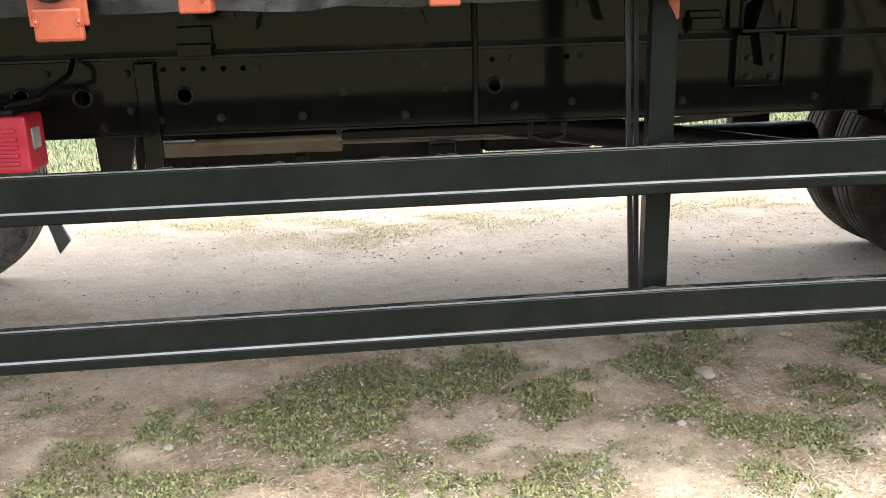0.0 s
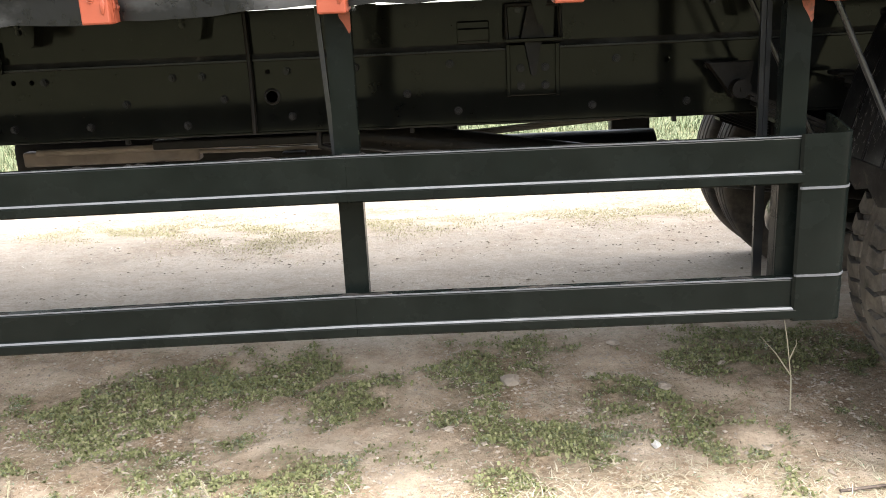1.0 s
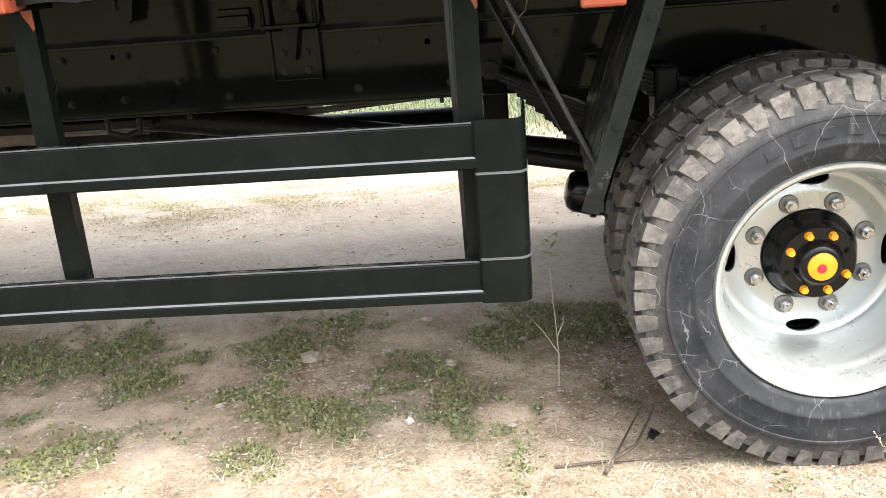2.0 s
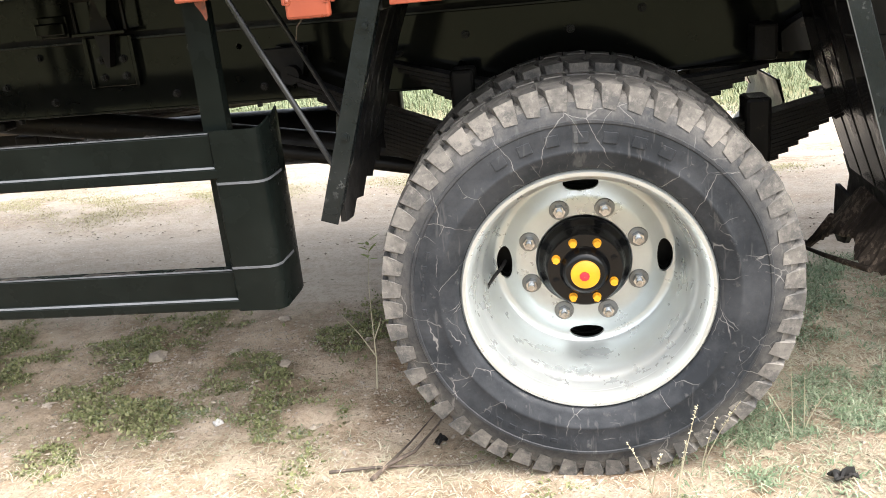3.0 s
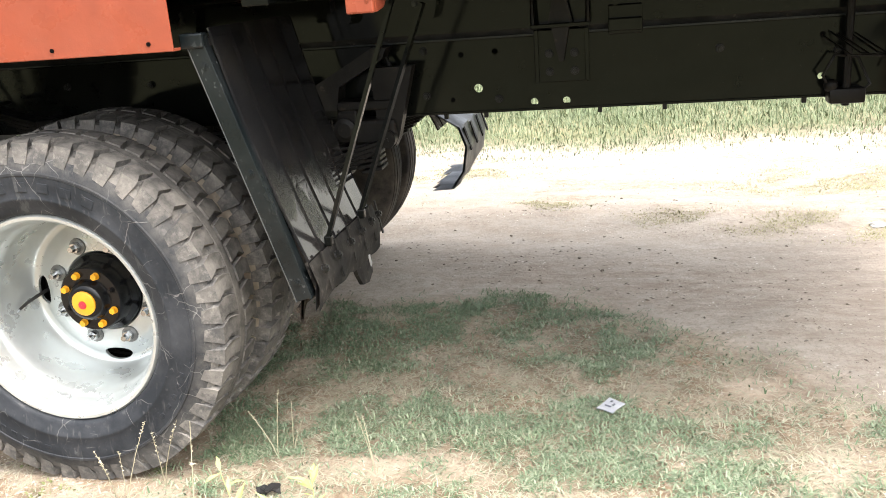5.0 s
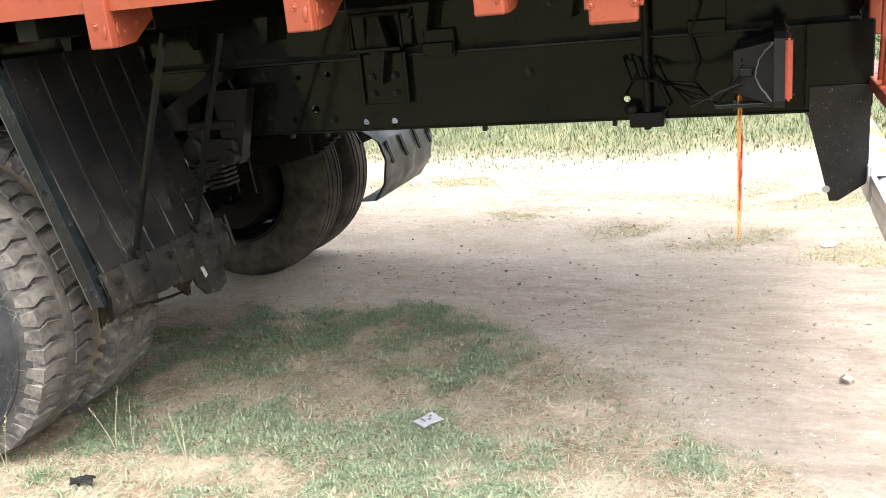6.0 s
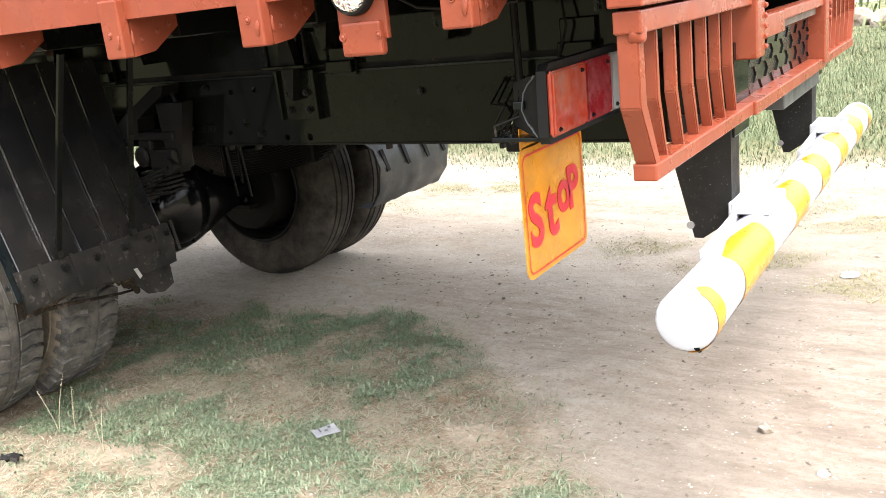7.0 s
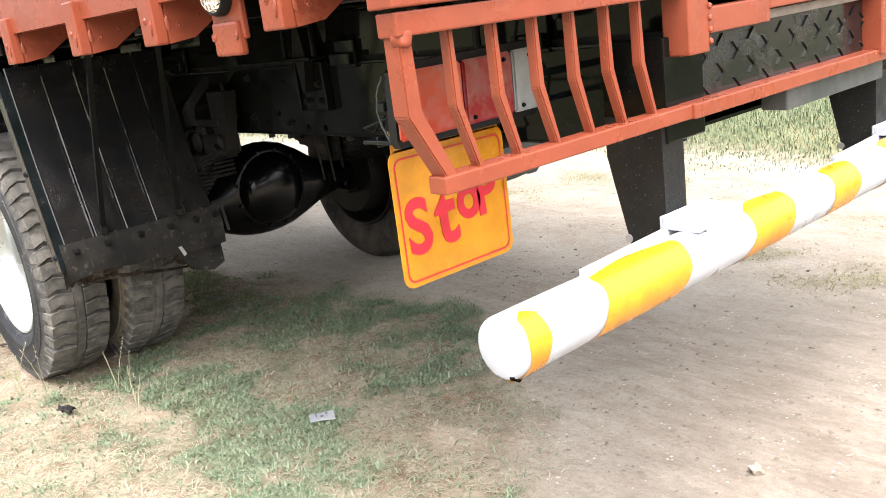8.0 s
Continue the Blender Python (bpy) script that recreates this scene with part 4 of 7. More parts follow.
for y0 in (0.585, 1.621):
    bm = bmesh.new()
    for s in (-1, 1):
        tube(bm, [(s * 0.05, y0 - 0.008, 0.40), (s * 0.05, y0 - 0.008, 0.868)], 0.009, 8)
        tube(bm, [(s * 0.05, y0 + 0.078, 0.40), (s * 0.05, y0 + 0.078, 0.868)], 0.009, 8)
    box(bm, -0.075, y0 - 0.02, 0.824, 0.075, y0 + 0.09, 0.848, 0.004)
    box(bm, -0.07, y0, 0.650, 0.07, y0 + 0.07, 0.738, 0.006)
    box(bm, -0.08, y0 - 0.02, 0.36, 0.08, y0 + 0.09, 0.385, 0.004)
    spring = part("leaf_spring", bm, GREASY, truck, "greasy black multi-leaf spring with clamps")
    leaf_pack(y0, 11, 0.642, 0.217, 0.78, step=0.025)
    leaf_pack(y0, 6, 0.815, 0.080, 0.50, step=0.030)
    for s in (-1, 1):
        bm = bmesh.new()
        e = 0.855 - 0.064 * s
        prism(bm, [(s * 0.735, 0.99), (s * 0.745, e), (s * 0.760, e - 0.028), (s * 0.790, e - 0.028), (s * 0.805, e), (s * 0.86, 0.99)], "y", y0 + 0.04, y0 + 0.085)
        bmesh.ops.create_cone(bm, cap_ends=True, segments=20, radius1=0.026, radius2=0.026, depth=0.08, matrix=pose(s * 0.775, y0 + 0.045, e, 90))
        part("spring_hanger", bm, GREASY, spring, "cast spring hanger with pin")
        bm = bmesh.new()
        box(bm, s * 0.46, y0 - 0.006, 0.902 - 0.040 * s, s * 0.52, y0 + 0.08, 0.955, 0.008)
        part("helper_stop", bm, GREASY, spring)
        bm = bmesh.new()
        a = 0.442 if s > 0 else -0.33
        box(bm, a, y0 - 0.016, 0.588 if s > 0 else 0.62, a + 0.066, y0 + 0.086, 0.768 if s > 0 else 0.90, 0.010)
        part("leaf_clip", bm, GREASY, spring)
# shackle, bump stop and pipe clutter at the rear hanger
bm = bmesh.new()
prism(bm, [(0.540, 0.875), (0.535, 0.925), (0.560, 0.945), (0.745, 1.045), (0.790, 1.045), (0.775, 1.015), (0.640, 0.942), (0.628, 0.875)], "y", 0.62, 0.69)
box(bm, 0.628, 0.615, 0.872, 0.800, 0.690, 0.900, 0.006)
bracket = part("shackle_bracket", bm, GREASY, truck, "greasy cast shackle bracket on the chassis rail")
bm = bmesh.new()
box(bm, 0.625, 0.612, 0.835, 0.690, 0.690, 0.876, 0.010)
box(bm, 0.672, 0.606, 0.772, 0.800, 0.690, 0.846, 0.012)
tube(bm, [(0.650, 0.595, 0.820), (0.650, 0.600, 0.820), (0.650, 0.690, 0.820)], [0.020, 0.034, 0.034], 20)
part("shackle", bm, GREASY, bracket, "greasy shackle link and pin")
for k in range(6):
    bm = bmesh.new()
    x, z = 0.625 + 0.012 * k, 0.764 - 0.0145 * k
    beam(bm, (x, 0.640, z), (x + 0.115 - 0.010 * k, 0.640, z + 0.012), 0.074, 0.0095, (0, 0, 1), 0.002)
    part("leaf_tip", bm, GREASY, bracket)
bm = bmesh.new()
tube(bm, [(0.72, 0.67, 1.02), (0.74, 0.66, 0.97), (0.73, 0.66, 0.93), (0.77, 0.665, 0.90), (0.83, 0.675, 0.90)], 0.008, 8)
tube(bm, [(0.76, 0.67, 1.04), (0.79, 0.665, 0.98), (0.785, 0.66, 0.93), (0.80, 0.67, 0.90)], 0.007, 8)
part("brake_hose", bm, GREASY, truck, "thin black brake hose", True)
bm = bmesh.new()
tube(bm, [(-0.555, 0.955, 0.475), (-0.545, 0.955, 0.473), (-0.525, 0.955, 0.470), (-0.470, 0.952, 0.462), (-0.465, 0.952, 0.461), (-0.450, 0.951, 0.459), (-0.445, 0.951, 0.458), (-0.385, 0.948, 0.450), (-0.365, 0.947, 0.447), (-0.355, 0.947, 0.446)],
     [0.030, 0.056, 0.070, 0.074, 0.083, 0.083, 0.074, 0.070, 0.050, 0.018], 28)
chamber = part("brake_chamber", bm, GLOSS_BLACK, truck, "glossy black brake chamber ahead of the axle", True)
bm = bmesh.new()
tube(bm, [(-0.36, 0.947, 0.447), (-0.20, 0.95, 0.45), (-0.06, 0.95, 0.455)], 0.016, 10)
box(bm, -0.475, 0.93, 0.53, -0.42, 0.975, 0.63, 0.006)
box(bm, -0.46, 0.93, 0.62, -0.02, 0.975, 0.645, 0.006)
part("chamber_bracket", bm, GREASY, chamber, "greasy push rod and bracket")
bm = bmesh.new()
tube(bm, [(-0.95, 0.80, 0.675), (-0.50, 0.80, 0.592), (-0.10, 0.80, 0.53)], 0.024, 14)
part("torque_rod", bm, GREASY, truck, "black torque rod to the axle", True)
bm = bmesh.new()
for x in (0.28, 0.36):
    tube(bm, [(x, 1.32, 0.86), (x + 0.004, 1.33, 0.66), (x + 0.01, 1.34, 0.50)], 0.005, 8)
part("brake_lever", bm, BOLT, truck, "hanging brake levers")


# ---------------------------------------------------------------- chassis rails
def channel(bm, x0, x1, y, z0, z1, depth, t=0.008):
    """A C section along x: its web at y, its flanges reaching depth."""
    s = 1 if depth > 0 else -1
    o = [(y, z0), (y + depth, z0), (y + depth, z0 + t), (y + s * t, z0 + t), (y + s * t, z1 - t), (y + depth, z1 - t), (y + depth, z1), (y, z1)]
    prism(bm, o, "x", x0, x1)
    return bm


RAIL = 0.718
HOLES = ((-2.096, 0.943, 0.017), (-2.961, 0.945, 0.019), (-3.237, 0.947, 0.021), (1.030, 0.906, 0.013), (1.191, 0.859, 0.011), (1.283, 0.859, 0.011), (0.985, 1.004, 0.009),
         (1.084, 1.008, 0.009), (-3.011, 1.016, 0.008), (-2.957, 1.016, 0.008), (-2.902, 1.015, 0.008), (-2.848, 1.014, 0.008), (-2.794, 1.013, 0.008), (-2.102, 1.014, 0.008),
         (-1.891, 1.016, 0.008), (-3.402, 0.954, 0.019), (1.963, 0.891, 0.009), (1.963, 1.001, 0.008), (-0.953, 0.999, 0.009), (0.953, 0.876, 0.008), (-2.102, 0.884, 0.010))


def pierced_web(bm, x0, x1, y, z0, z1, t, holes):
    """A plate in the x-z plane with round holes right through it."""
    stops = sorted({x0, x1, *[h[0] - 2.2 * h[2] for h in holes], *[h[0] + 2.2 * h[2] for h in holes]})
    def plain(a, b, c, d):
        if b - a > 1e-4 and d - c > 1e-4:
            box(bm, a, y, c, b, y + t, d)
    for h in holes:
        x, z, r = h
        w, n = 2.2 * r, 16
        lo = []
        for yy in (y, y + t):
            inner_r = [bm.verts.new((x + r * math.cos(2 * math.pi * k / n), yy, z + r * math.sin(2 * math.pi * k / n))) for k in range(n)]
            outer_r = []
            for k in range(n):
                ca, sa = math.cos(2 * math.pi * k / n), math.sin(2 * math.pi * k / n)
                m = w / max(abs(ca), abs(sa))
                outer_r.append(bm.verts.new((x + ca * m, yy, z + sa * m)))
            for k in range(n):
                bm.faces.new((inner_r[k], inner_r[(k + 1) % n], outer_r[(k + 1) % n], outer_r[k]))
            lo.append(inner_r)
        for k in range(n):
            bm.faces.new((lo[0][k], lo[1][k], lo[1][(k + 1) % n], lo[0][(k + 1) % n]))
    for a, b in zip(stops, stops[1:]):
        mid = (a + b) / 2
        taken = sorted((h[1] - 2.2 * h[2], h[1] + 2.2 * h[2]) for h in holes if abs(h[0] - mid) < 2.2 * h[2] - 1e-6)
        z = z0
        for c, d in taken:
            plain(a, b, z, c)
            z = max(z, d)
        plain(a, b, z, z1)


bm = bmesh.new()
use = [h for h in HOLES if not any(abs(h[0] - g[0]) < 2.25 * (h[2] + g[2]) and h != g and HOLES.index(g) < HOLES.index(h) for g in HOLES)]
pierced_web(bm, -5.6, 2.50, RAIL, 0.842, 1.043, 0.008, use)
box(bm, -5.6, RAIL - 0.001, 0.834, 2.50, RAIL + 0.075, 0.842, 0.0025)
box(bm, -5.6, RAIL - 0.001, 1.043, 2.50, RAIL + 0.075, 1.051, 0.0025)
rail = part("chassis_rail", bm, CHASSIS, truck, "black painted chassis rail with bolts and holes")
bm = bmesh.new()
channel(bm, -5.6, 2.50, 2 * MID - RAIL, 0.834, 1.051, -0.075)
part("chassis_rail", bm, CHASSIS, truck, "black painted chassis rail")
DARK_HOLE = material("open_hole", (0.002, 0.002, 0.002), 0.9, 0.0, 0.05)
for x, z, r in HOLES:
    if (x, z, r) not in use:
        bm = bmesh.new()
        bmesh.ops.create_cone(bm, cap_ends=True, segments=14, radius1=r * 0.9, radius2=r * 0.9, depth=0.004, matrix=pose(x, RAIL - 0.0005, z, 90))
        part("bolt_hole", bm, DARK_HOLE, rail)
    elif r > 0.016:
        bm = bmesh.new()
        lathe(bm, [(r, 0.002), (r, -0.004), (r + 0.003, -0.006), (r + 0.007, -0.004), (r + 0.008, 0.002)], (x, RAIL, z), 24)
        part("hole_collar", bm, BOLT, rail, "", True)
bm = bmesh.new()
beam(bm, (-5.6, RAIL - 0.0025, 1.0485), (2.5, RAIL - 0.0025, 1.0485), 0.003, 0.005)
part("rail_edge", bm, STRIP, rail, "edge worn to lighter metal")
bm = bmesh.new()
channel(bm, -5.4, 2.52, RAIL + 0.006, 1.067, 1.186, 0.06, 0.006)
upper = part("body_runner", bm, CHASSIS, truck, "black body runner lying on the chassis rail")
bm = bmesh.new()
channel(bm, -5.4, 2.52, 2 * MID - RAIL - 0.006, 1.067, 1.186, -0.06, 0.006)
part("body_runner", bm, CHASSIS, truck, "black body runner lying on the chassis rail")
for y in (RAIL + 0.014, 2 * MID - RAIL - 0.064):
    bm = bmesh.new()
    box(bm, -5.4, y, 1.051, 2.5, y + 0.05, 1.067)
    part("packing_strip", bm, FLAP, truck, "dark packing strip between rail and runner")
for x in (-4.6, -3.25, -1.05, 0.55, 2.42):
    bm = bmesh.new()
    prism(bm, [(x, 0.846), (x + 0.06, 0.846), (x + 0.06, 0.854), (x + 0.008, 0.854), (x + 0.008, 1.03), (x + 0.06, 1.03), (x + 0.06, 1.038), (x, 1.038)], "y", RAIL + 0.01, 2 * MID - RAIL - 0.01)
    part("cross_member", bm, CHASSIS, truck, "black chassis cross member")

for x, z in ((-2.640, 0.876), (-2.525, 0.939), (-2.756, 1.012), (-2.046, 1.014), (-2.041, 0.884), (-1.847, 1.016), (-2.236, 0.941), (-2.867, 0.879), (-1.876, 0.889), (-3.110, 1.009), (-3.110, 0.909), (-3.042, 0.979),
             (-2.381, 1.009), (-2.352, 0.869), (-1.575, 1.014), (-1.555, 0.879), (-1.166, 0.879), (-1.098, 1.009), (-1.701, 0.934), (-0.894, 0.879), (-0.836, 0.979), (-0.583, 0.999), (-0.583, 0.929), (0.000, 0.971), (0.194, 1.011),
             (0.875, 1.021), (0.875, 0.891), (1.701, 0.981), (1.089, 0.873), (2.002, 0.961), (-0.292, 0.979), (-3.324, 1.014), (-3.188, 0.864), (-3.033, 0.879), (-3.081, 0.944), (-2.294, 1.009)):
    again("frame_bolt", FRAME_BOLT, Matrix.Translation((x, RAIL, z)) @ pose(0, 0, 0, 0, 31 * x, 0), rail)
for x in (-2.55, -1.70, -0.93, 0.92, 1.04, 1.37, 1.55, 1.92):
    bm = bmesh.new()
    box(bm, x, RAIL + 0.01, 0.818, x + 0.012, RAIL + 0.03, 0.835, 0.002)
    part("rail_stud", bm, GREASY, rail)
# upright stiffener and doubling plates
bm = bmesh.new()
box(bm, -3.085, RAIL - 0.030, 0.70, -3.032, RAIL - 0.002, 1.04, 0.006)
part("outrigger", bm, CHASSIS, rail, "upright bracket welded to the rail")
bm = bmesh.new()
tube(bm, [(-2.152, RAIL - 0.012, 1.22), (-2.150, RAIL - 0.012, 1.0), (-2.153, RAIL - 0.012, 0.838)], 0.0075, 8)
part("brake_pipe", bm, GREASY, rail, "thin upright pipe", True)


def clamp(x):
    """Body mounting: plate on the rail, U-bolt, and a tapered gusset."""
    bm = bmesh.new()
    box(bm, x - 0.070, RAIL - 0.016, 0.914, x + 0.070, RAIL - 0.002, 1.061, 0.004)
    for s in (-1, 1):
        box(bm, x + s * 0.070 - 0.006, RAIL - 0.028, 0.914, x + s * 0.070 + 0.006, RAIL - 0.002, 1.061, 0.002)
    plate = part("clamp_plate", bm, CHASSIS, truck, "black body clamp plate with bolts")
    bm = bmesh.new()
    box(bm, x - 0.080, RAIL - 0.070, 1.067, x + 0.080, RAIL + 0.0, 1.079, 0.003)
    part("clamp_shelf", bm, CHASSIS, plate)
    bm = bmesh.new()
    tube(bm, [(x - 0.075, RAIL - 0.045, 1.077), (x - 0.075, RAIL - 0.045, 1.169), (x + 0.075, RAIL - 0.045, 1.169), (x + 0.075, RAIL - 0.045, 1.077)], 0.008, 8)
    part("u_bolt", bm, GREASY, plate, "", True)
    for z0, z1 in ((1.079, 1.174), (0.974, 1.067)):
        bm = bmesh.new()
        w = 0.034 if z0 > 1.04 else 0.024
        wl_, wh = (w, 0.012) if z0 > 1.04 else (0.006, w)
        prism(bm, [(x - wl_, z0), (x + wl_, z0), (x + wh, z1), (x - wh, z1)], "y", RAIL - 0.050, RAIL - 0.018)
        part("gusset", bm, GREASY, plate)
    for dx in (-0.035, 0.035):
        for z in (0.944, 0.994):
            again("frame_bolt", FRAME_BOLT, pose(x + dx, RAIL - 0.016, z), plate)


for x in (-1.338, 1.275):
    clamp(x)
for x, z0, z1 in ((-2.915, 1.040, 1.130), (-1.505, 1.066, 1.13), (1.45, 1.035, 1.115), (0.41, 1.05, 1.14), (2.17, 1.04, 1.14)):
    bm = bmesh.new()
    box(bm, x - 0.046, RAIL - 0.012, z0, x + 0.046, RAIL + 0.004, z1, 0.004)
    box(bm, x - 0.046, RAIL - 0.034, z0 + 0.01, x + 0.046, RAIL - 0.012, z0 + 0.045, 0.004)
    part("clip_plate", bm, CHASSIS, truck, "bent black clip plate on the runner")

# things hung under the rails
bm = bmesh.new()
box(bm, -3.28, 1.54, 0.630, -2.58, 1.60, 0.688, 0.008)
part("underslung_beam", bm, RUST, truck, "dusty brown steel beam under the bed")
bm = bmesh.new()
tube(bm, [(-2.58, 1.55, 0.665), (-2.0, 1.55, 0.660), (-1.0, 1.55, 0.655)], 0.009, 8)
tube(bm, [(-3.05, 1.2, 0.735), (-2.4, 1.2, 0.738), (-1.5, 1.25, 0.735), (-0.9, 1.3, 0.77)], 0.012, 8)
part("brake_line", bm, RUST, truck, "dusty pipes under the bed", True)
for corners in ((-2.25, 1.50, 0.57, -2.15, 1.60, 0.655, 0.01), (-1.42, 1.48, 0.56, -1.28, 1.60, 0.655, 0.01), (-2.55, 0.95, 0.765, -1.90, 1.02, 0.795, 0.006), (-2.76, 1.50, 0.55, -2.71, 1.60, 0.632, 0.008)):
    bm = bmesh.new()
    box(bm, *corners)
    part("pipe_bracket", bm, GREASY, truck, "greasy bracket under the bed")
bm = bmesh.new()
tube(bm, [(-1.98, 0.80, 0.825), (-1.98, 0.80, 0.780), (-1.93, 0.80, 0.765), (-1.88, 0.80, 0.780), (-1.88, 0.80, 0.82)], 0.010, 8)
part("pipe_hanger", bm, GREASY, truck, "bent pipe hanger", True)
bm = bmesh.new()
bmesh.ops.create_cone(bm, cap_ends=True, segments=28, radius1=0.105, radius2=0.105, depth=0.75, matrix=pose(-1.22, 1.38, 0.60, 0, 90, 0))
part("air_tank", bm, GREASY, truck, "black air tank under the bed", True)

bm = bmesh.new()
box(bm, -3.42, 1.72, 0.52, -2.02, 2.08, 0.72, 0.045)
part("fuel_tank", bm, GREASY, truck, "dark fuel tank hung under the bed", True)
bm = bmesh.new()
prism(bm, [(-3.245, 0.840), (-3.238, 0.70), (-3.205, 0.675), (-3.16, 0.70), (-3.135, 0.800), (-3.130, 0.840)], "y", 0.79, 0.81)
part("cable_bracket", bm, GREASY, truck, "dark plate bracket under the rail")
bm = bmesh.new()
box(bm, -2.02, 1.76, 0.565, -1.56, 2.08, 0.80, 0.02)
part("tool_box", bm, GREASY, truck, "dark steel tool box hung under the bed")
bm = bmesh.new()
box(bm, -0.895, 1.98, 0.50, -0.725, 2.06, 0.845, 0.012)
part("hanging_bracket", bm, GREASY, truck, "dark steel bracket hung from the far rail")
# red box beside the rail
bm = bmesh.new()
box(bm, -3.569, 0.405, 0.800, -3.275, 0.520, 0.940, 0.010)
red = part("red_box", bm, RED_BOX, truck, "red ribbed plastic box with a grey label")
for k in range(5):
    bm = bmesh.new()
    box(bm, -3.529, 0.398, 0.820 + 0.020 * k, -3.301, 0.408, 0.830 + 0.020 * k, 0.003)
    part("box_rib", bm, RED_BOX, red)
bm = bmesh.new()
box(bm, -3.277, 0.430, 0.856, -3.272, 0.478, 0.908, 0.0015)
part("box_label", bm, GREY, red, "grey paper label")
bm = bmesh.new()
box(bm, -3.509, 0.42, 0.940, -3.309, 0.70, 0.954, 0.004)
box(bm, -3.429, 0.42, 0.954, -3.339, 0.47, 0.968, 0.005)
part("box_bracket", bm, GREASY, red)
bm = bmesh.new()
tube(bm, [(-3.339, 0.45, 0.958), (-3.269, 0.50, 0.973), (-3.229, 0.62, 1.02), (-3.239, 0.69, 1.05)], 0.007, 8)
part("box_cable", bm, GREASY, red, "black cable", True)
bm = bmesh.new()
prism(bm, [(-3.88, 0.44), (-3.84, 0.43), (-3.765, 0.235), (-3.815, 0.180)], "y", 1.88, 1.895)
part("front_mud_flap", bm, ARM, truck, "grey steel end of the front mud flap")


# ---------------------------------------------------------------- side guard
def guard_bar(z0, z1, label, near, far):
    """A pressed bar that sags a little to the front; near, far: its fall per metre behind and ahead of the middle post."""
    def drop(bm):
        for v in bm.verts:
            v.co.z -= near * (-0.80 - max(v.co.x, -1.808)) + far * max(0.0, -1.808 - v.co.x)
        return bm
    bm = bmesh.new()
    o = [(0.085, z1), (0.056, z1), (0.0525, z1 - 0.004), (0.053, z1 - 0.030), (0.0535, z0 + 0.030), (0.043, z0 + 0.022), (0.043, z0 + 0.004), (0.047, z0), (0.085, z0)]
    prism(bm, o, "x", -4.0, -1.808)
    prism(bm, o, "x", -1.8075, -0.804)
    bar = part("guard_bar", drop(bm), GUARD, truck, label)
    # thin pale grey strips along the fold and the top edge
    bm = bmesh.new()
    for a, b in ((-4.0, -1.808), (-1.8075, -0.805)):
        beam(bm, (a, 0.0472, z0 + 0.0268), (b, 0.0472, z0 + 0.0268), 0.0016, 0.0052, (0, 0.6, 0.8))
    part("edge_line", drop(bm), EDGE, bar, "pale fold line")
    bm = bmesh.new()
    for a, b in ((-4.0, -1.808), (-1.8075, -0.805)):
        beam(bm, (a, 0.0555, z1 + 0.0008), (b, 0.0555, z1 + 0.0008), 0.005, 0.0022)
    part("edge_line", drop(bm), EDGE, bar, "pale top edge")
    # crusts of old sealant along the top
    rng = random.Random(int(z0 * 1000))
    x = -4.0
    while x < -0.9:
        bm = bmesh.new()
        l = rng.uniform(0.03, 0.16)
        pts = [(x + l * t, z1 + (0.0 if t in (0, 1) else rng.uniform(0.001, 0.0055))) for t in (0, 0.2, 0.4, 0.6, 0.8, 1)]
        prism(bm, pts + [(x + l, z1 - 0.004), (x, z1 - 0.004)], "y", 0.060, 0.072)
        x += l + rng.uniform(0.02, 0.25)
        part("sealant_crust", drop(bm), FLAP, bar, "ragged dark sealant")


guard_bar(0.766, 0.869, "dark green-black pressed steel upper guard bar", 0.001, 0.008)
guard_bar(0.450, 0.546, "dark green-black pressed steel lower guard bar", 0.004, 0.017)


def corner_piece(z0, z1, flare=0.0, label=""):
    bm = bmesh.new()
    plan = [(-0.808, 0.044)] + [(-0.726 + 0.03 * math.sin(a), 0.074 - 0.03 * math.cos(a)) for a in np.linspace(0, 1.45, 7)] + [(-0.693, 0.165), (-0.696, 0.195)]
    inner_p = [(x - 0.006, y + 0.006) for x, y in plan]
    prism(bm, plan + inner_p[::-1], "z", z0, z1)
    for v in bm.verts:
        if v.co.z > (z0 + z1) / 2:
            v.co.z += flare * max(0, v.co.y - 0.07) / 0.12
    return part("corner_cap", bm, GUARD, truck, label, True)


cap = corner_piece(0.447, 0.5545, 0, "dark green-black rounded corner of the guard")
corner_piece(0.5560, 0.7560)
corner_piece(0.7575, 0.876, 0.022)
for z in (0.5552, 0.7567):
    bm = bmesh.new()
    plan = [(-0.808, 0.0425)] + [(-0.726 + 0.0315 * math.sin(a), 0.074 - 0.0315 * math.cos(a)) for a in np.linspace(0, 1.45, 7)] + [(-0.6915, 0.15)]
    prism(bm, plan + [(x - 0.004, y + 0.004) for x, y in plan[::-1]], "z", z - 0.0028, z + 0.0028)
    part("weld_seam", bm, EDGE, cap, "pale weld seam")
for x in (-0.8085,):
    for z0, z1 in ((0.444, 0.541), (0.764, 0.867)):
        bm = bmesh.new()
        beam(bm, (x, 0.046, z0 + 0.03), (x, 0.046, z1 - 0.005), 0.006, 0.006)
        part("weld_seam", bm, GREASY, cap)


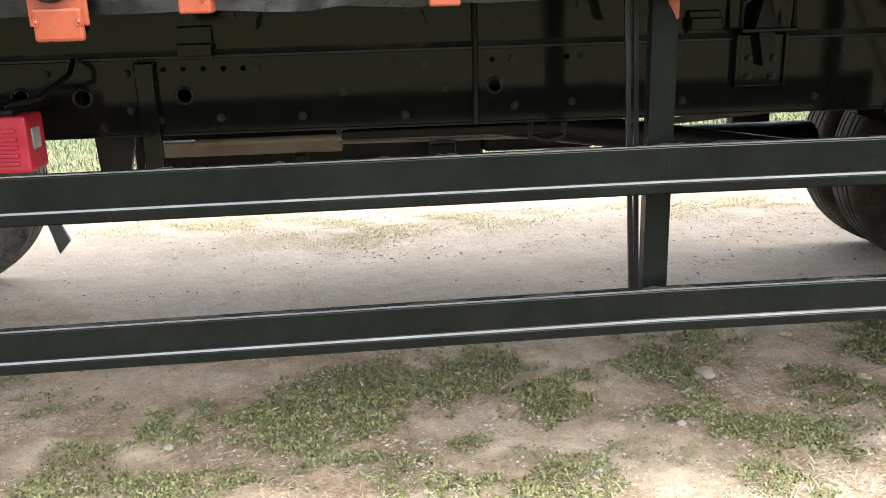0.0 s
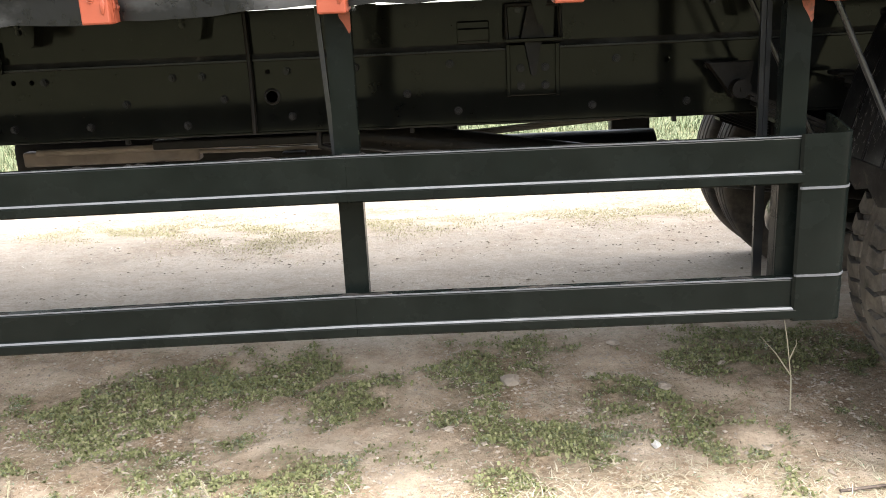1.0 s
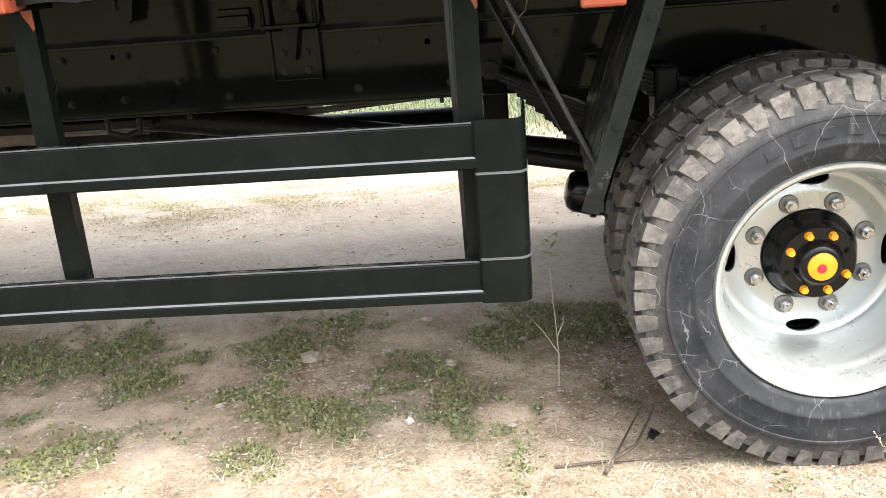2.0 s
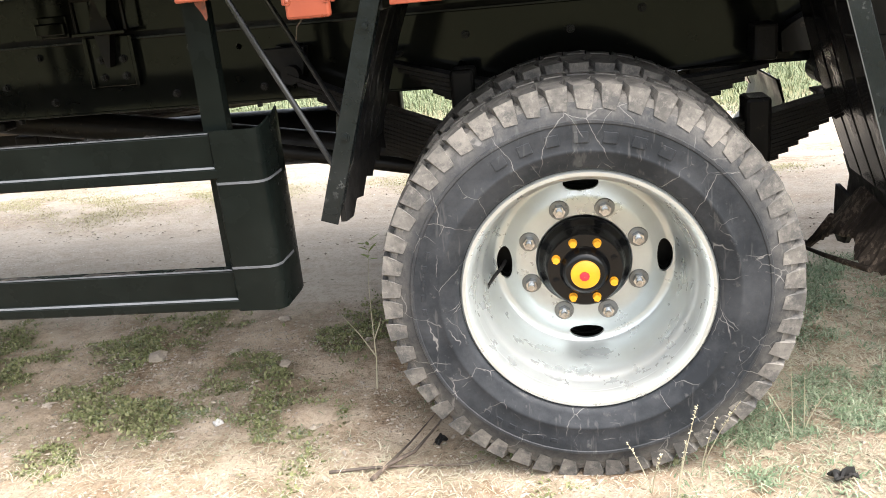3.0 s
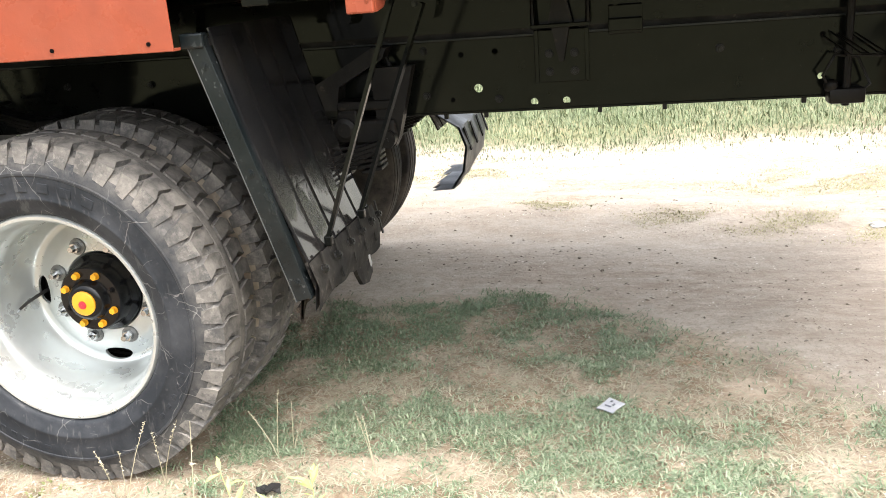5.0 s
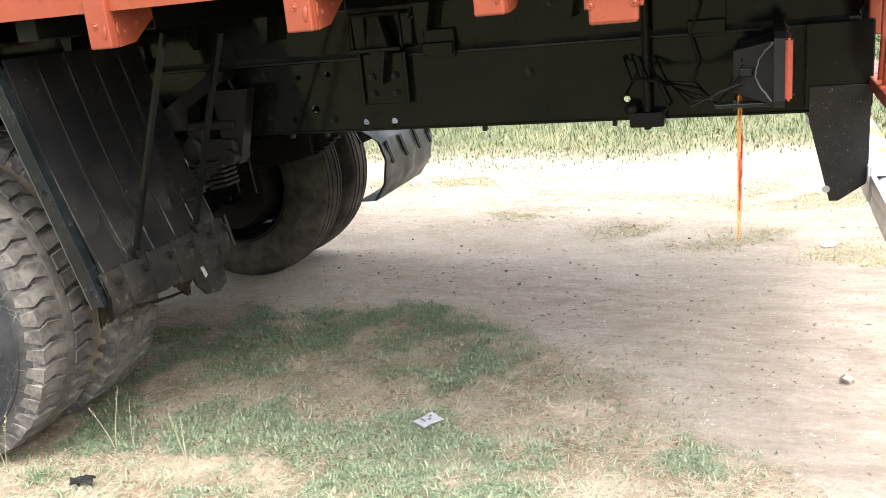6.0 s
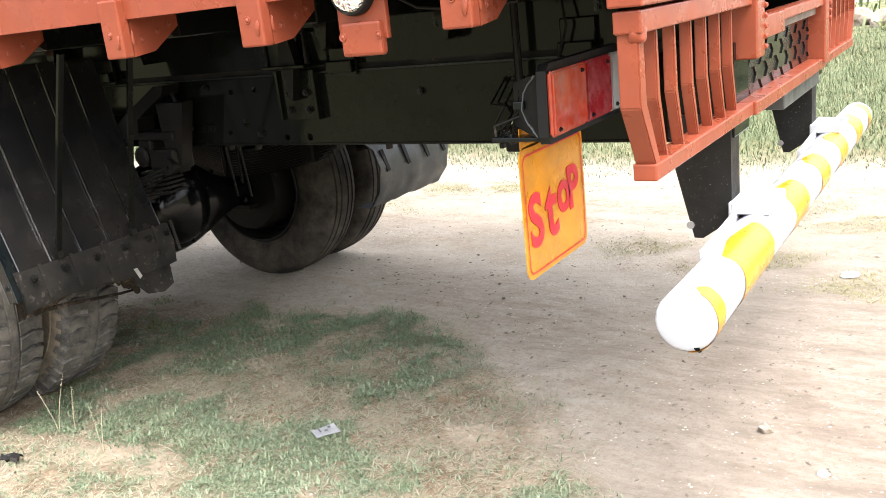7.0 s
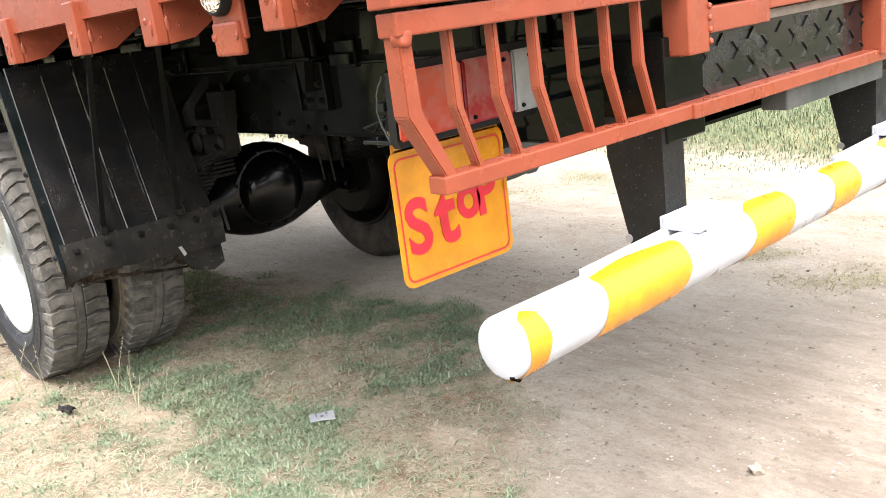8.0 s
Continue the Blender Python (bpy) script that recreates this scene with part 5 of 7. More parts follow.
def guard_post(x, z1, rods):
    bm = bmesh.new()
    prism(bm, [(x - 0.028, 0.100), (x + 0.028, 0.100), (x + 0.028, 0.135), (x + 0.022, 0.135), (x + 0.022, 0.106), (x - 0.022, 0.106), (x - 0.022, 0.135), (x - 0.028, 0.135)], "z", 0.515, z1)
    post = part("guard_post", bm, GUARD, truck, "dark channel post holding the guard bars")
    bm = bmesh.new()
    prism(bm, [(x + 0.002, z1), (x + 0.0285, z1), (x + 0.0285, z1 - 0.040), (x + 0.024, z1 - 0.046), (x + 0.018, z1 - 0.032), (x + 0.012, z1 - 0.022), (x + 0.005, z1 - 0.012)], "y", 0.0990, 0.1015)
    part("orange_overspray", bm, RUST_ORANGE, post, "orange overspray on the post head")
    bm = bmesh.new()
    box(bm, x - 0.03, 0.06, z1, x + 0.03, 0.20, z1 + 0.012, 0.002)
    part("post_head", bm, GUARD, post)
    bm = bmesh.new()
    for a, b in rods:
        beam(bm, (a - 0.010, 0.20, 1.19), (b - 0.010, 0.20, 0.49), 0.011, 0.011, (1, 0, 0))
    part("stay_rod", bm, ROD, post, "thin grey upright stay rods")


guard_post(-1.808, 1.174, ((-1.856, -1.824), (-1.836, -1.812)))
guard_post(-0.815, 1.154, ((-0.851, -0.840), (-0.838, -0.830)))
bm = bmesh.new()
box(bm, -0.843, 0.085, 0.46, -0.706, 0.10, 0.865, 0.003)
part("corner_back", bm, GUARD, truck, "dark plate behind the guard corner")
for x in (-3.6, -1.808, -0.815):
    for z in (0.475, 0.80):
        bm = bmesh.new()
        box(bm, x - 0.03, 0.080, z - 0.02, x + 0.03, 0.104, z + 0.035, 0.002)
        part("bar_cleat", bm, GUARD, truck)


# ---------------------------------------------------------------- mud flaps
def flap_panel(top, bottom, y0, y1, n, name, label, gap=0.0045, t=0.004, mat=PLATE):
    """Sloping planks side by side with narrow gaps; top and bottom are (x, z)."""
    bm = bmesh.new()
    (xt, zt), (xb, zb) = top, bottom
    beam(bm, (xt - 0.01, y0, zt - 0.03), (xt - 0.01, y1, zt - 0.03), 0.03, 0.02)
    frame_ob = part(name, bm, PLATE, truck, label)
    w = (y1 - y0) / n
    for k in range(n):
        a, b = y0 + k * w + gap / 2, y0 + (k + 1) * w - gap / 2
        bm = bmesh.new()
        cross = [(-0.5, 0.0), (-0.47, 0.0012), (-0.42, 0.0), (0.42, 0.0), (0.47, 0.0012), (0.5, 0.0)]
        d = Vector((xb - xt, 0, zb - zt)).normalized()
        out = Vector((-d.z, 0, d.x))
        rings = []
        for u in np.linspace(0, 1, 7):
            p = Vector((xt + (xb - xt) * u, 0, zt + (zb - zt) * u)) + out * (-0.012 * math.sin(math.pi * u))
            front = [Vector((p.x, (a + b) / 2 + c * (b - a), p.z)) + out * h for c, h in cross]
            back = [v - out * t for v in front[::-1]]
            rings.append([bm.verts.new(v) for v in front + back])
        m = len(rings[0])
        for r1, r2 in zip(rings, rings[1:]):
            for i in range(m):
                bm.faces.new((r1[i], r1[(i + 1) % m], r2[(i + 1) % m], r2[i]))
        bm.faces.new(rings[0])
        bm.faces.new(rings[-1][::-1])
        part("flap_plank", bm, mat, frame_ob)
    return frame_ob


rear_flap = flap_panel((0.535, 1.155), (0.712, 0.568), 0.060, 0.580, 5, "rear_mud_flap", "black ribbed sheet mud flap behind the wheel", 0.0032)
bm = bmesh.new()
beam(bm, (0.508, 0.034, 1.136), (0.690, 0.034, 0.514), 0.041, 0.005, (0, -1, 0), 0.0016)
beam(bm, (0.524, 0.052, 1.138), (0.706, 0.052, 0.514), 0.005, 0.040, (0, -1, 0), 0.0012)
strip = part("flap_edge", bm, STRIP, rear_flap, "blue-grey steel angle along the flap")
# edge highlight of the angle, laid on as a thin paler bar
bm = bmesh.new()
beam(bm, (0.4885, 0.0312, 1.130), (0.6705, 0.0312, 0.508), 0.0022, 0.0014, (0, -1, 0))
part("worn_edge", bm, ARM, strip, "pale line painted as the edge highlight")
for u in (0.10, 0.50, 0.93):
    again("strip_bolt", STRIP_BOLT, pose(0.508 + 0.182 * u, 0.0315, 1.136 - 0.622 * u), strip)
bm = bmesh.new()
box(bm, 0.478, 0.024, 1.112, 0.535, 0.057, 1.146, 0.005)
part("flap_lug", bm, STRIP, rear_flap, "bare metal lug")
bm = bmesh.new()
rows = []
rng = random.Random(3)
for i, y in enumerate(np.linspace(0.045, 0.600, 15)):
    low = 0.474 + 0.012 * math.sin(9 * y) + rng.uniform(-0.006, 0.006)
    rows.append([(0.708, y, 0.600), (0.727, y, 0.540), (0.722 - 0.01 * math.sin(5 * y), y, low)])
for side in (0.0, -0.010):
    grid = [[bm.verts.new((x + side, y, z)) for x, y, z in r] for r in rows]
    for a, b in zip(grid, grid[1:]):
        for k in range(2):
            bm.faces.new((a[k], a[k + 1], b[k + 1], b[k]))
band = part("flap_band", bm, FLAP, rear_flap, "dusty rubber band bolted along the flap", True)
for y in (0.085, 0.19, 0.30, 0.405, 0.50, 0.575):
    again("small_bolt", FRAME_BOLT, Matrix.Translation((0.728, y, 0.573)) @ pose(0, 0, 0, 0, 0, 90) @ pose(0, 0, 0, -22), band)
    bm = bmesh.new()
    beam(bm, (0.714, y + 0.035, 0.606), (0.730, y + 0.040, 0.505), 0.010, 0.004, (1, 0, 0))
    part("flap_strap", bm, FLAP, band)
bm = bmesh.new()
outline = [(0.42, 0.51), (0.59, 0.52), (0.595, 0.39), (0.55, 0.372), (0.49, 0.385), (0.45, 0.43)]
prism(bm, outline, "x", 0.680, 0.692)
part("torn_rubber", bm, FLAP, rear_flap, "torn black rubber skirt")
rng = random.Random(9)
bm = bmesh.new()
tops, feet = [], []
for k in range(41):
    u = k / 40
    y = 0.045 + 0.455 * u
    zt = float(np.interp(y, (0.04, 0.2, 0.40, 0.50), (0.53, 0.55, 0.565, 0.50)))
    zb = float(np.interp(y, (0.04, 0.12, 0.20, 0.28, 0.40, 0.50), (0.452, 0.442, 0.445, 0.470, 0.445, 0.385)))
    xb = float(np.interp(y, (0.04, 0.12, 0.20, 0.28, 0.40, 0.50), (0.680, 0.645, 0.620, 0.640, 0.628, 0.604)))
    zb += (0.012 if k % 2 else -0.004) * rng.random()
    tops.append((0.688, y, zt))
    feet.append((xb, y, zb))
grids = []
for shift in (0.0, -0.007):
    grids.append([[bm.verts.new((a[0] + (b[0] - a[0]) * t + shift + 0.006 * noise.noise(Vector((9 * a[1] * 4, t * 5, 0))), a[1] + (b[1] - a[1]) * t, a[2] + (b[2] - a[2]) * t)) for t in (0, 0.3, 0.6, 0.85, 1.0)] for a, b in zip(tops, feet)])
for g in grids:
    for p, q in zip(g, g[1:]):
        for k in range(4):
            bm.faces.new((p[k], p[k + 1], q[k + 1], q[k]))
for k in range(len(tops) - 1):
    bm.faces.new((grids[0][k][4], grids[1][k][4], grids[1][k + 1][4], grids[0][k + 1][4]))
part("torn_rubber", bm, TORN, rear_flap, "ragged brown-black rubber sheet torn along its foot")
bm = bmesh.new()
tube(bm, [(0.640, 0.46, 0.470), (0.612, 0.495, 0.405), (0.596, 0.515, 0.378), (0.570, 0.528, 0.380), (0.544, 0.532, 0.408), (0.540, 0.532, 0.416)], [0.013, 0.012, 0.011, 0.010, 0.008, 0.004], 7)
part("torn_rubber", bm, TORN, rear_flap, "curled hook of torn rubber", True)
bm = bmesh.new()
tube(bm, [(0.574, 0.525, 0.378), (0.580, 0.46, 0.386), (0.590, 0.36, 0.404), (0.603, 0.24, 0.428), (0.628, 0.14, 0.444)], [0.004, 0.005, 0.006, 0.007, 0.008], 7)
part("torn_rubber", bm, TORN, rear_flap, "loose loop of torn rubber", True)
bm = bmesh.new()
prism(bm, [(0.412, 0.498), (0.424, 0.499), (0.438, 0.468), (0.428, 0.462)], "x", 0.739, 0.742)
part("cloth_tag", bm, GREY, rear_flap, "scrap of grey cloth")
for a, b in (((0.932, 0.185, 1.182), (0.712, 0.190, 0.622)), ((0.958, 0.385, 1.165), (0.722, 0.450, 0.620))):
    bm = bmesh.new()
    mid = [(a[0] + (b[0] - a[0]) * t, a[1] + (b[1] - a[1]) * t, a[2] + (b[2] - a[2]) * t + 0.006 * math.sin(math.pi * t)) for t in np.linspace(0, 1, 6)]
    for p, q in zip(mid, mid[1:]):
        beam(bm, p, q, 0.016, 0.010)
    box(bm, b[0] - 0.010, b[1] - 0.010, b[2] - 0.022, b[0] + 0.010, b[1] + 0.010, b[2] + 0.004, 0.003)
    part("flap_stay", bm, CHASSIS, rear_flap, "flat black stay to the flap")

front_flap = flap_panel((-0.398, 1.140), (-0.532, 0.733), 0.060, 0.580, 5, "front_mud_flap", "black sheet mud flap ahead of the wheel", 0.004, mat=SPLATTER)
bm = bmesh.new()
beam(bm, (-0.410, 0.034, 1.130), (-0.561, 0.034, 0.655), 0.040, 0.005, (0, -1, 0), 0.0012)
beam(bm, (-0.392, 0.052, 1.130), (-0.536, 0.052, 0.678), 0.005, 0.036, (0, -1, 0), 0.0012)
strip = part("flap_edge", bm, STRIP, front_flap, "blue-grey steel strip along the flap")
for u in (0.12, 0.60):
    again("strip_bolt", STRIP_BOLT, pose(-0.410 - 0.151 * u, 0.0315, 1.130 - 0.475 * u), strip)
bm = bmesh.new()
prism(bm, [(0.05, 0.75), (0.58, 0.75), (0.585, 0.70), (0.52, 0.715), (0.49, 0.69), (0.44, 0.705), (0.38, 0.672), (0.31, 0.690), (0.25, 0.655), (0.18, 0.668), (0.13, 0.640), (0.06, 0.648)], "x", -0.541, -0.528)
part("torn_rubber", bm, FLAP, front_flap, "ragged rubber edge")
for a, b in (((-0.758, 0.10, 1.19), (-0.548, 0.10, 0.760)), ((-0.815, 0.50, 1.20), (-0.590, 0.50, 0.757))):
    bm = bmesh.new()
    tube(bm, [a, b], 0.0068, 8)
    part("flap_stay", bm, ROD, front_flap, "thin black diagonal stay rod", True)
bm = bmesh.new()
tube(bm, [(-0.66, 0.45, 1.14), (-0.675, 0.46, 1.08), (-0.70, 0.47, 1.055), (-0.71, 0.48, 1.02)], 0.0022, 6)
part("loose_wire", bm, RUST, truck, "thin loose wire", True)

far_flap = flap_panel((0.50, 1.12), (0.69, 0.62), 1.70, 2.24, 5, "rear_mud_flap", "sheet mud flap behind the far wheel")
bm = bmesh.new()
rows = []
for y in np.linspace(1.68, 2.25, 13):
    j = rng.uniform(-0.022, 0.022)
    rows.append([(0.66, y, 0.71), (0.785, y, 0.63), (0.812 + 0.3 * j, y, 0.55), (0.795 + 0.5 * j, y, 0.45 + 0.5 * j), (0.745 + j, y, 0.375 + 0.6 * j), (0.665 + 1.6 * j, y, 0.372 + 0.8 * j)])
for side in (0.0, -0.010):
    grid = [[bm.verts.new((x + side, y, z)) for x, y, z in r] for r in rows]
    for a, b in zip(grid, grid[1:]):
        for k in range(5):
            bm.faces.new((a[k], a[k + 1], b[k + 1], b[k]))
part("flap_band", bm, ARM, far_flap, "curled grey rubber edge", True)
for y in (1.72, 1.88, 2.04, 2.18):
    bm = bmesh.new()
    beam(bm, (0.795, y, 0.625), (0.820, y + 0.01, 0.53), 0.022, 0.006, (1, 0, 0))
    part("flap_strap", bm, FLAP, far_flap)


# ---------------------------------------------------------------- body floor and side
CROSS = (-4.68, -4.20, -3.73, -3.26, -2.786, -2.311, -1.832, -1.352, -0.802, -0.33, 0.16, 0.64, 0.885, 1.391, 1.793, 2.244)


def lean(x):
    """The bearer ends do not stand quite in line."""
    return -0.024 + 0.004 * math.sin(3 * x)


def foot_z(x):
    return 1.172 if x < -1.0 else (1.152 if x < 0 else 1.163)


for x in CROSS:
    z, y = foot_z(x), lean(x)
    hidden = -0.4 < x < 0.7
    bm = bmesh.new()
    box(bm, x, y + 0.16 if not hidden else 0.02, z + 0.030, x + 0.062, 2.28, 1.285, 0.003)
    bearer = part("floor_bearer", bm, CHASSIS, truck, "black cross bearer under the floor")
    # tapered foot on the runner
    bm = bmesh.new()
    prism(bm, [(x + 0.005, 1.19), (x + 0.057, 1.19), (x + 0.042, 1.118), (x + 0.030, 1.112)], "y", RAIL - 0.055, RAIL + 0.004)
    part("gusset", bm, CHASSIS, bearer)
    for dz in (1.155, 1.172):
        again("small_bolt", SMALL_BOLT, pose(x - 0.025, RAIL + 0.006, dz), bearer)
    if hidden:
        continue
    bm = bmesh.new()
    box(bm, x, y, z, x + 0.060, y + 0.028, 1.285, 0.004)
    end = part("bearer_end", bm, ORANGE, bearer, "orange painted bearer end with dents and rivets")
    # side plate of the end, cut back on the slant
    for sx in (x + 0.0005, x + 0.0545):
        bm = bmesh.new()
        prism(bm, [(y + 0.028, z + 0.001), (y + 0.085, z + 0.008), (y + 0.165, z + 0.060), (y + 0.165, 1.280), (y + 0.028, 1.280)], "x", sx, sx + 0.005)
        part("end_cheek", bm, ORANGE, end)
    for dy, dz in ((0.055, 0.034), (0.100, 0.050), (0.135, 0.062)):
        again("rivet", SMALL_BOLT, Matrix.Translation((x + 0.0595, y + dy, z + dz)) @ pose(0, 0, 0, 0, 0, 90), end)
    again("rivet", SMALL_BOLT, pose(x + 0.024, y, z + 0.050), end)
RIVETS = [o for o in truck.children_recursive if o.name.startswith("rivet")]
bm = bmesh.new()
lathe(bm, [(0.0082, 0.0), (0.0076, -0.0016), (0.0060, -0.0018), (0.0048, -0.0010), (0.0040, -0.0022), (0.0022, -0.0030), (0.0005, -0.0032)], (0, 0, 0), 16)
ORANGE_RIVET = mesh_of("rivet", bm, ORANGE, smooth=True)
bm = bmesh.new()
bmesh.ops.create_icosphere(bm, subdivisions=3, radius=1.0)
for v in bm.verts:
    v.co = Vector((v.co.x * 0.0052, v.co.y * 0.0034, v.co.z * 0.0155)) + 0.0016 * noise.noise_vector(v.co * 2.1)
BEAD = mesh_of("weld_bead", bm, ORANGE, smooth=True)
for o in [o for o in truck.children_recursive if o.name.startswith("bearer_end")]:
    low = min(v.co.z for v in o.data.vertices)
    right, front = max(v.co.x for v in o.data.vertices), min(v.co.y for v in o.data.vertices)
    again("weld_bead", BEAD, pose(right - 0.012, front, low + 0.034, 0, 8, 0), o)
    again("weld_bead", BEAD, pose(right, front + 0.030, low + 0.040, 0, 0, 90), o)
for o in RIVETS:
    o.data = ORANGE_RIVET

# side rails of the body, in stretches, above the bearer ends
bm = bmesh.new()
prism(bm, [(-0.008, 1.243), (0.030, 1.243), (0.030, 1.251), (0.000, 1.251), (0.000, 1.36), (-0.008, 1.36)], "x", -5.0, -0.372)
part("side_rail", bm, ORANGE, truck, "orange pressed side rail of the body")
bm = bmesh.new()
prism(bm, [(-0.008, 1.243), (0.030, 1.243), (0.030, 1.251), (0.000, 1.251), (0.000, 1.36), (-0.008, 1.36)], "x", 0.50, 2.52)
part("side_rail", bm, ORANGE, truck, "orange pressed side rail of the body")
bm = bmesh.new()
prism(bm, [(2.296, 1.168), (2.304, 1.168), (2.304, 1.36), (2.296, 1.36)], "x", -1.15, 2.52)
part("side_rail", bm, ORANGE, truck, "orange pressed side rail of the body")
bm = bmesh.new()
box(bm, -0.364, -0.016, 1.112, 0.484, -0.010, 1.40, 0.002)
box(bm, -0.364, -0.010, 1.112, 0.484, 0.020, 1.118, 0.001)
arch = part("wheel_arch_panel", bm, ORANGE, truck, "flat orange panel over the wheel")
for x in (-0.328, 0.19, 0.428):
    bm = bmesh.new()
    bmesh.ops.create_cone(bm, cap_ends=True, segments=14, radius1=0.0048, radius2=0.0048, depth=0.004, matrix=pose(x, -0.0165, 1.131, 90))
    part("bolt_hole", bm, DARK_HOLE, arch)
bm = bmesh.new()
box(bm, -5.0, 0.0, 1.285, 2.54, 2.27, 1.315)
part("load_floor", bm, CHASSIS, truck, "dark steel floor of the load bed")
for y in (0.002, 2.26):
    bm = bmesh.new()
    box(bm, -5.0, y, 1.36 if y < 1 else 1.25, 2.54, y + 0.035, 1.75)
    part("side_board", bm, ORANGE, truck, "orange side board")
bm = bmesh.new()
box(bm, -5.04, -0.04, 1.25, -5.0, 2.29, 1.75)
part("head_board", bm, ORANGE, truck, "orange head board")
# smeared steel sheet that shows between the bearer ends
bm = bmesh.new()
rng = random.Random(8)
pts = [(-5.0 + 0.07 * k, (1.174 if k < 43 else 1.188) + rng.uniform(-0.005, 0.005)) for k in range(52)]
prism(bm, pts + [(pts[-1][0], 1.245), (-5.0, 1.245)], "y", 0.03, 0.045)
part("floor_edge_sheet", bm, SHEET, truck, "wavy steel floor sheet smeared with black paint")


def marker_lamp(x, y, z):
    """A side lamp on an orange plate with a lower cover."""
    bm = bmesh.new()
    box(bm, x - 0.055, y, z + 0.028, x + 0.055, y + 0.012, z + 0.20, 0.003)
    plate = part("lamp_plate", bm, ORANGE, truck, "orange lamp bracket under the side rail")
    bm = bmesh.new()
    box(bm, x - 0.046, y - 0.010, z, x + 0.046, y + 0.010, z + 0.062, 0.006)
    part("lamp_cover", bm, ORANGE, plate, "rounded orange cover plate")
    for dx in (-0.040, 0.040):
        again("cover_bolt", ORANGE_RIVET, pose(x + dx, y - 0.010, z + 0.036), plate)
    bm = bmesh.new()
    lathe(bm, [(0.046, 0.012), (0.046, -0.012), (0.043, -0.020), (0.040, -0.021), (0.039, -0.016)], (x - 0.008, y, z + 0.118), 36)
    lamp = part("side_lamp", bm, FLAP, plate, "round side lamp with black surround", True)
    bm = bmesh.new()
    lathe(bm, [(0.0395, -0.017), (0.036, -0.024), (0.020, -0.028), (0.001, -0.029)], (x - 0.008, y, z + 0.118), 32)
    part("lamp_lens", bm, FACET, lamp, "clear faceted lens", True)
    bm = bmesh.new()
    tube(bm, [(x + 0.04, y + 0.02, z + 0.11), (x + 0.09, y + 0.05, z + 0.075), (x + 0.15, y + 0.09, z + 0.065), (x + 0.24, y + 0.12, z + 0.085)], 0.0028, 6)
    part("lamp_wire", bm, GREASY, plate, "", True)


marker_lamp(-3.015, -0.012, 1.128)
marker_lamp(-0.530, -0.012, 1.100)
marker_lamp(2.046, 0.026, 1.128)


# ---------------------------------------------------------------- the tail
bm = bmesh.new()
box(bm, 2.535, -0.030, 1.172, 2.590, 2.31, 1.36, 0.003)
tail = part("tail_sill", bm, ORANGE, truck, "orange rear sill of the body")


def tail_bar(p, q, w, h, bevel=0.003, name="guard_slat"):
    bm = bmesh.new()
    beam(bm, p, q, w, h, (1, 0, 0), bevel)
    return part(name, bm, ORANGE, tail)


def tail_guard(y0, y1, s):
    """A rear lamp guard: a stout end post and six thin bent slats between two rails."""
    n = 7
    for k in range(n):
        y = y0 + (y1 - y0) * k / n
        w, d, shift = (0.024, 0.034, 0.062) if k == 0 else (0.011, 0.020, 0.036)
        bm = bmesh.new()
        h = w / 2
        prism(bm, [(y - h, 1.142), (y + h, 1.142), (y + h, 1.026), (y + h + shift * s, 0.918), (y - h + shift * s, 0.918), (y - h, 1.022)], "x", 2.560 - d / 2, 2.560 + d / 2)
        bmesh.ops.bevel(bm, geom=list(bm.edges), offset=0.0022, segments=2, affect="EDGES")
        part("guard_slat", bm, ORANGE, tail)
    tail_bar((2.560, y0 + 0.040 * s, 0.912), (2.560, y1 + 0.05 * s, 0.912), 0.028, 0.040, name="guard_rail")
    tail_bar((2.562, y0 - 0.018 * s, 1.150), (2.562, y1 + 0.03 * s, 1.150), 0.034, 0.044, name="guard_rail")
    # lumpy weld at the corner
    bm = bmesh.new()
    bmesh.ops.create_icosphere(bm, subdivisions=3, radius=0.017, matrix=Matrix.Translation((2.570, y0, 1.132)))
    for v in bm.verts:
        v.co += 0.004 * noise.noise_vector(v.co * 60)
    part("weld_blob", bm, ORANGE, tail, "", True)


tail_guard(-0.004, 0.645, 1)
tail_guard(2.28, 1.63, -1)
for y in (0.705, 1.57):
    tail_bar((2.565, y, 1.20), (2.565, y, 0.915 if y > 1 else 1.02), 0.070 if y < 1 else 0.060, 0.06, 0.004, "tail_post")
    for k in range(5):
        bm = bmesh.new()
        bmesh.ops.create_icosphere(bm, subdivisions=1, radius=0.007, matrix=Matrix.Translation((2.596, y + 0.035, 1.04 + 0.022 * k)))
        part("weld_blob", bm, ORANGE, tail)
tail_bar((2.565, 0.69, 1.078), (2.565, 0.99, 1.078), 0.050, 0.045, name="step_rail")
tail_bar((2.565, 0.99, 1.092), (2.565, 1.60, 1.092), 0.026, 0.045, name="step_rail")
tail_bar((2.565, 0.69, 0.912), (2.565, 1.60, 0.912), 0.030, 0.045, name="step_rail")
bm = bmesh.new()
box(bm, 2.538, 0.69, 0.925, 2.545, 1.60, 1.055, 0.001)
for i in range(14):
    for j in range(3):
        beam(bm, (2.546, 0.72 + 0.062 * i, 0.95 + 0.036 * j), (2.546, 0.745 + 0.062 * i, 0.95 + 0.036 * j + 0.022 * (-1) ** (i + j)), 0.002, 0.005, (1, 0, 0))
part("chequer_plate", bm, PLATE, tail, "black chequer plate")
bm = bmesh.new()
box(bm, 2.550, 0.69, 1.056, 2.566, 1.60, 1.076, 0.002)
part("wooden_batten", bm, RUST, tail, "weathered brown batten")
bm = bmesh.new()
box(bm, 2.50, 1.10, 0.845, 2.565, 1.62, 0.897, 0.004)
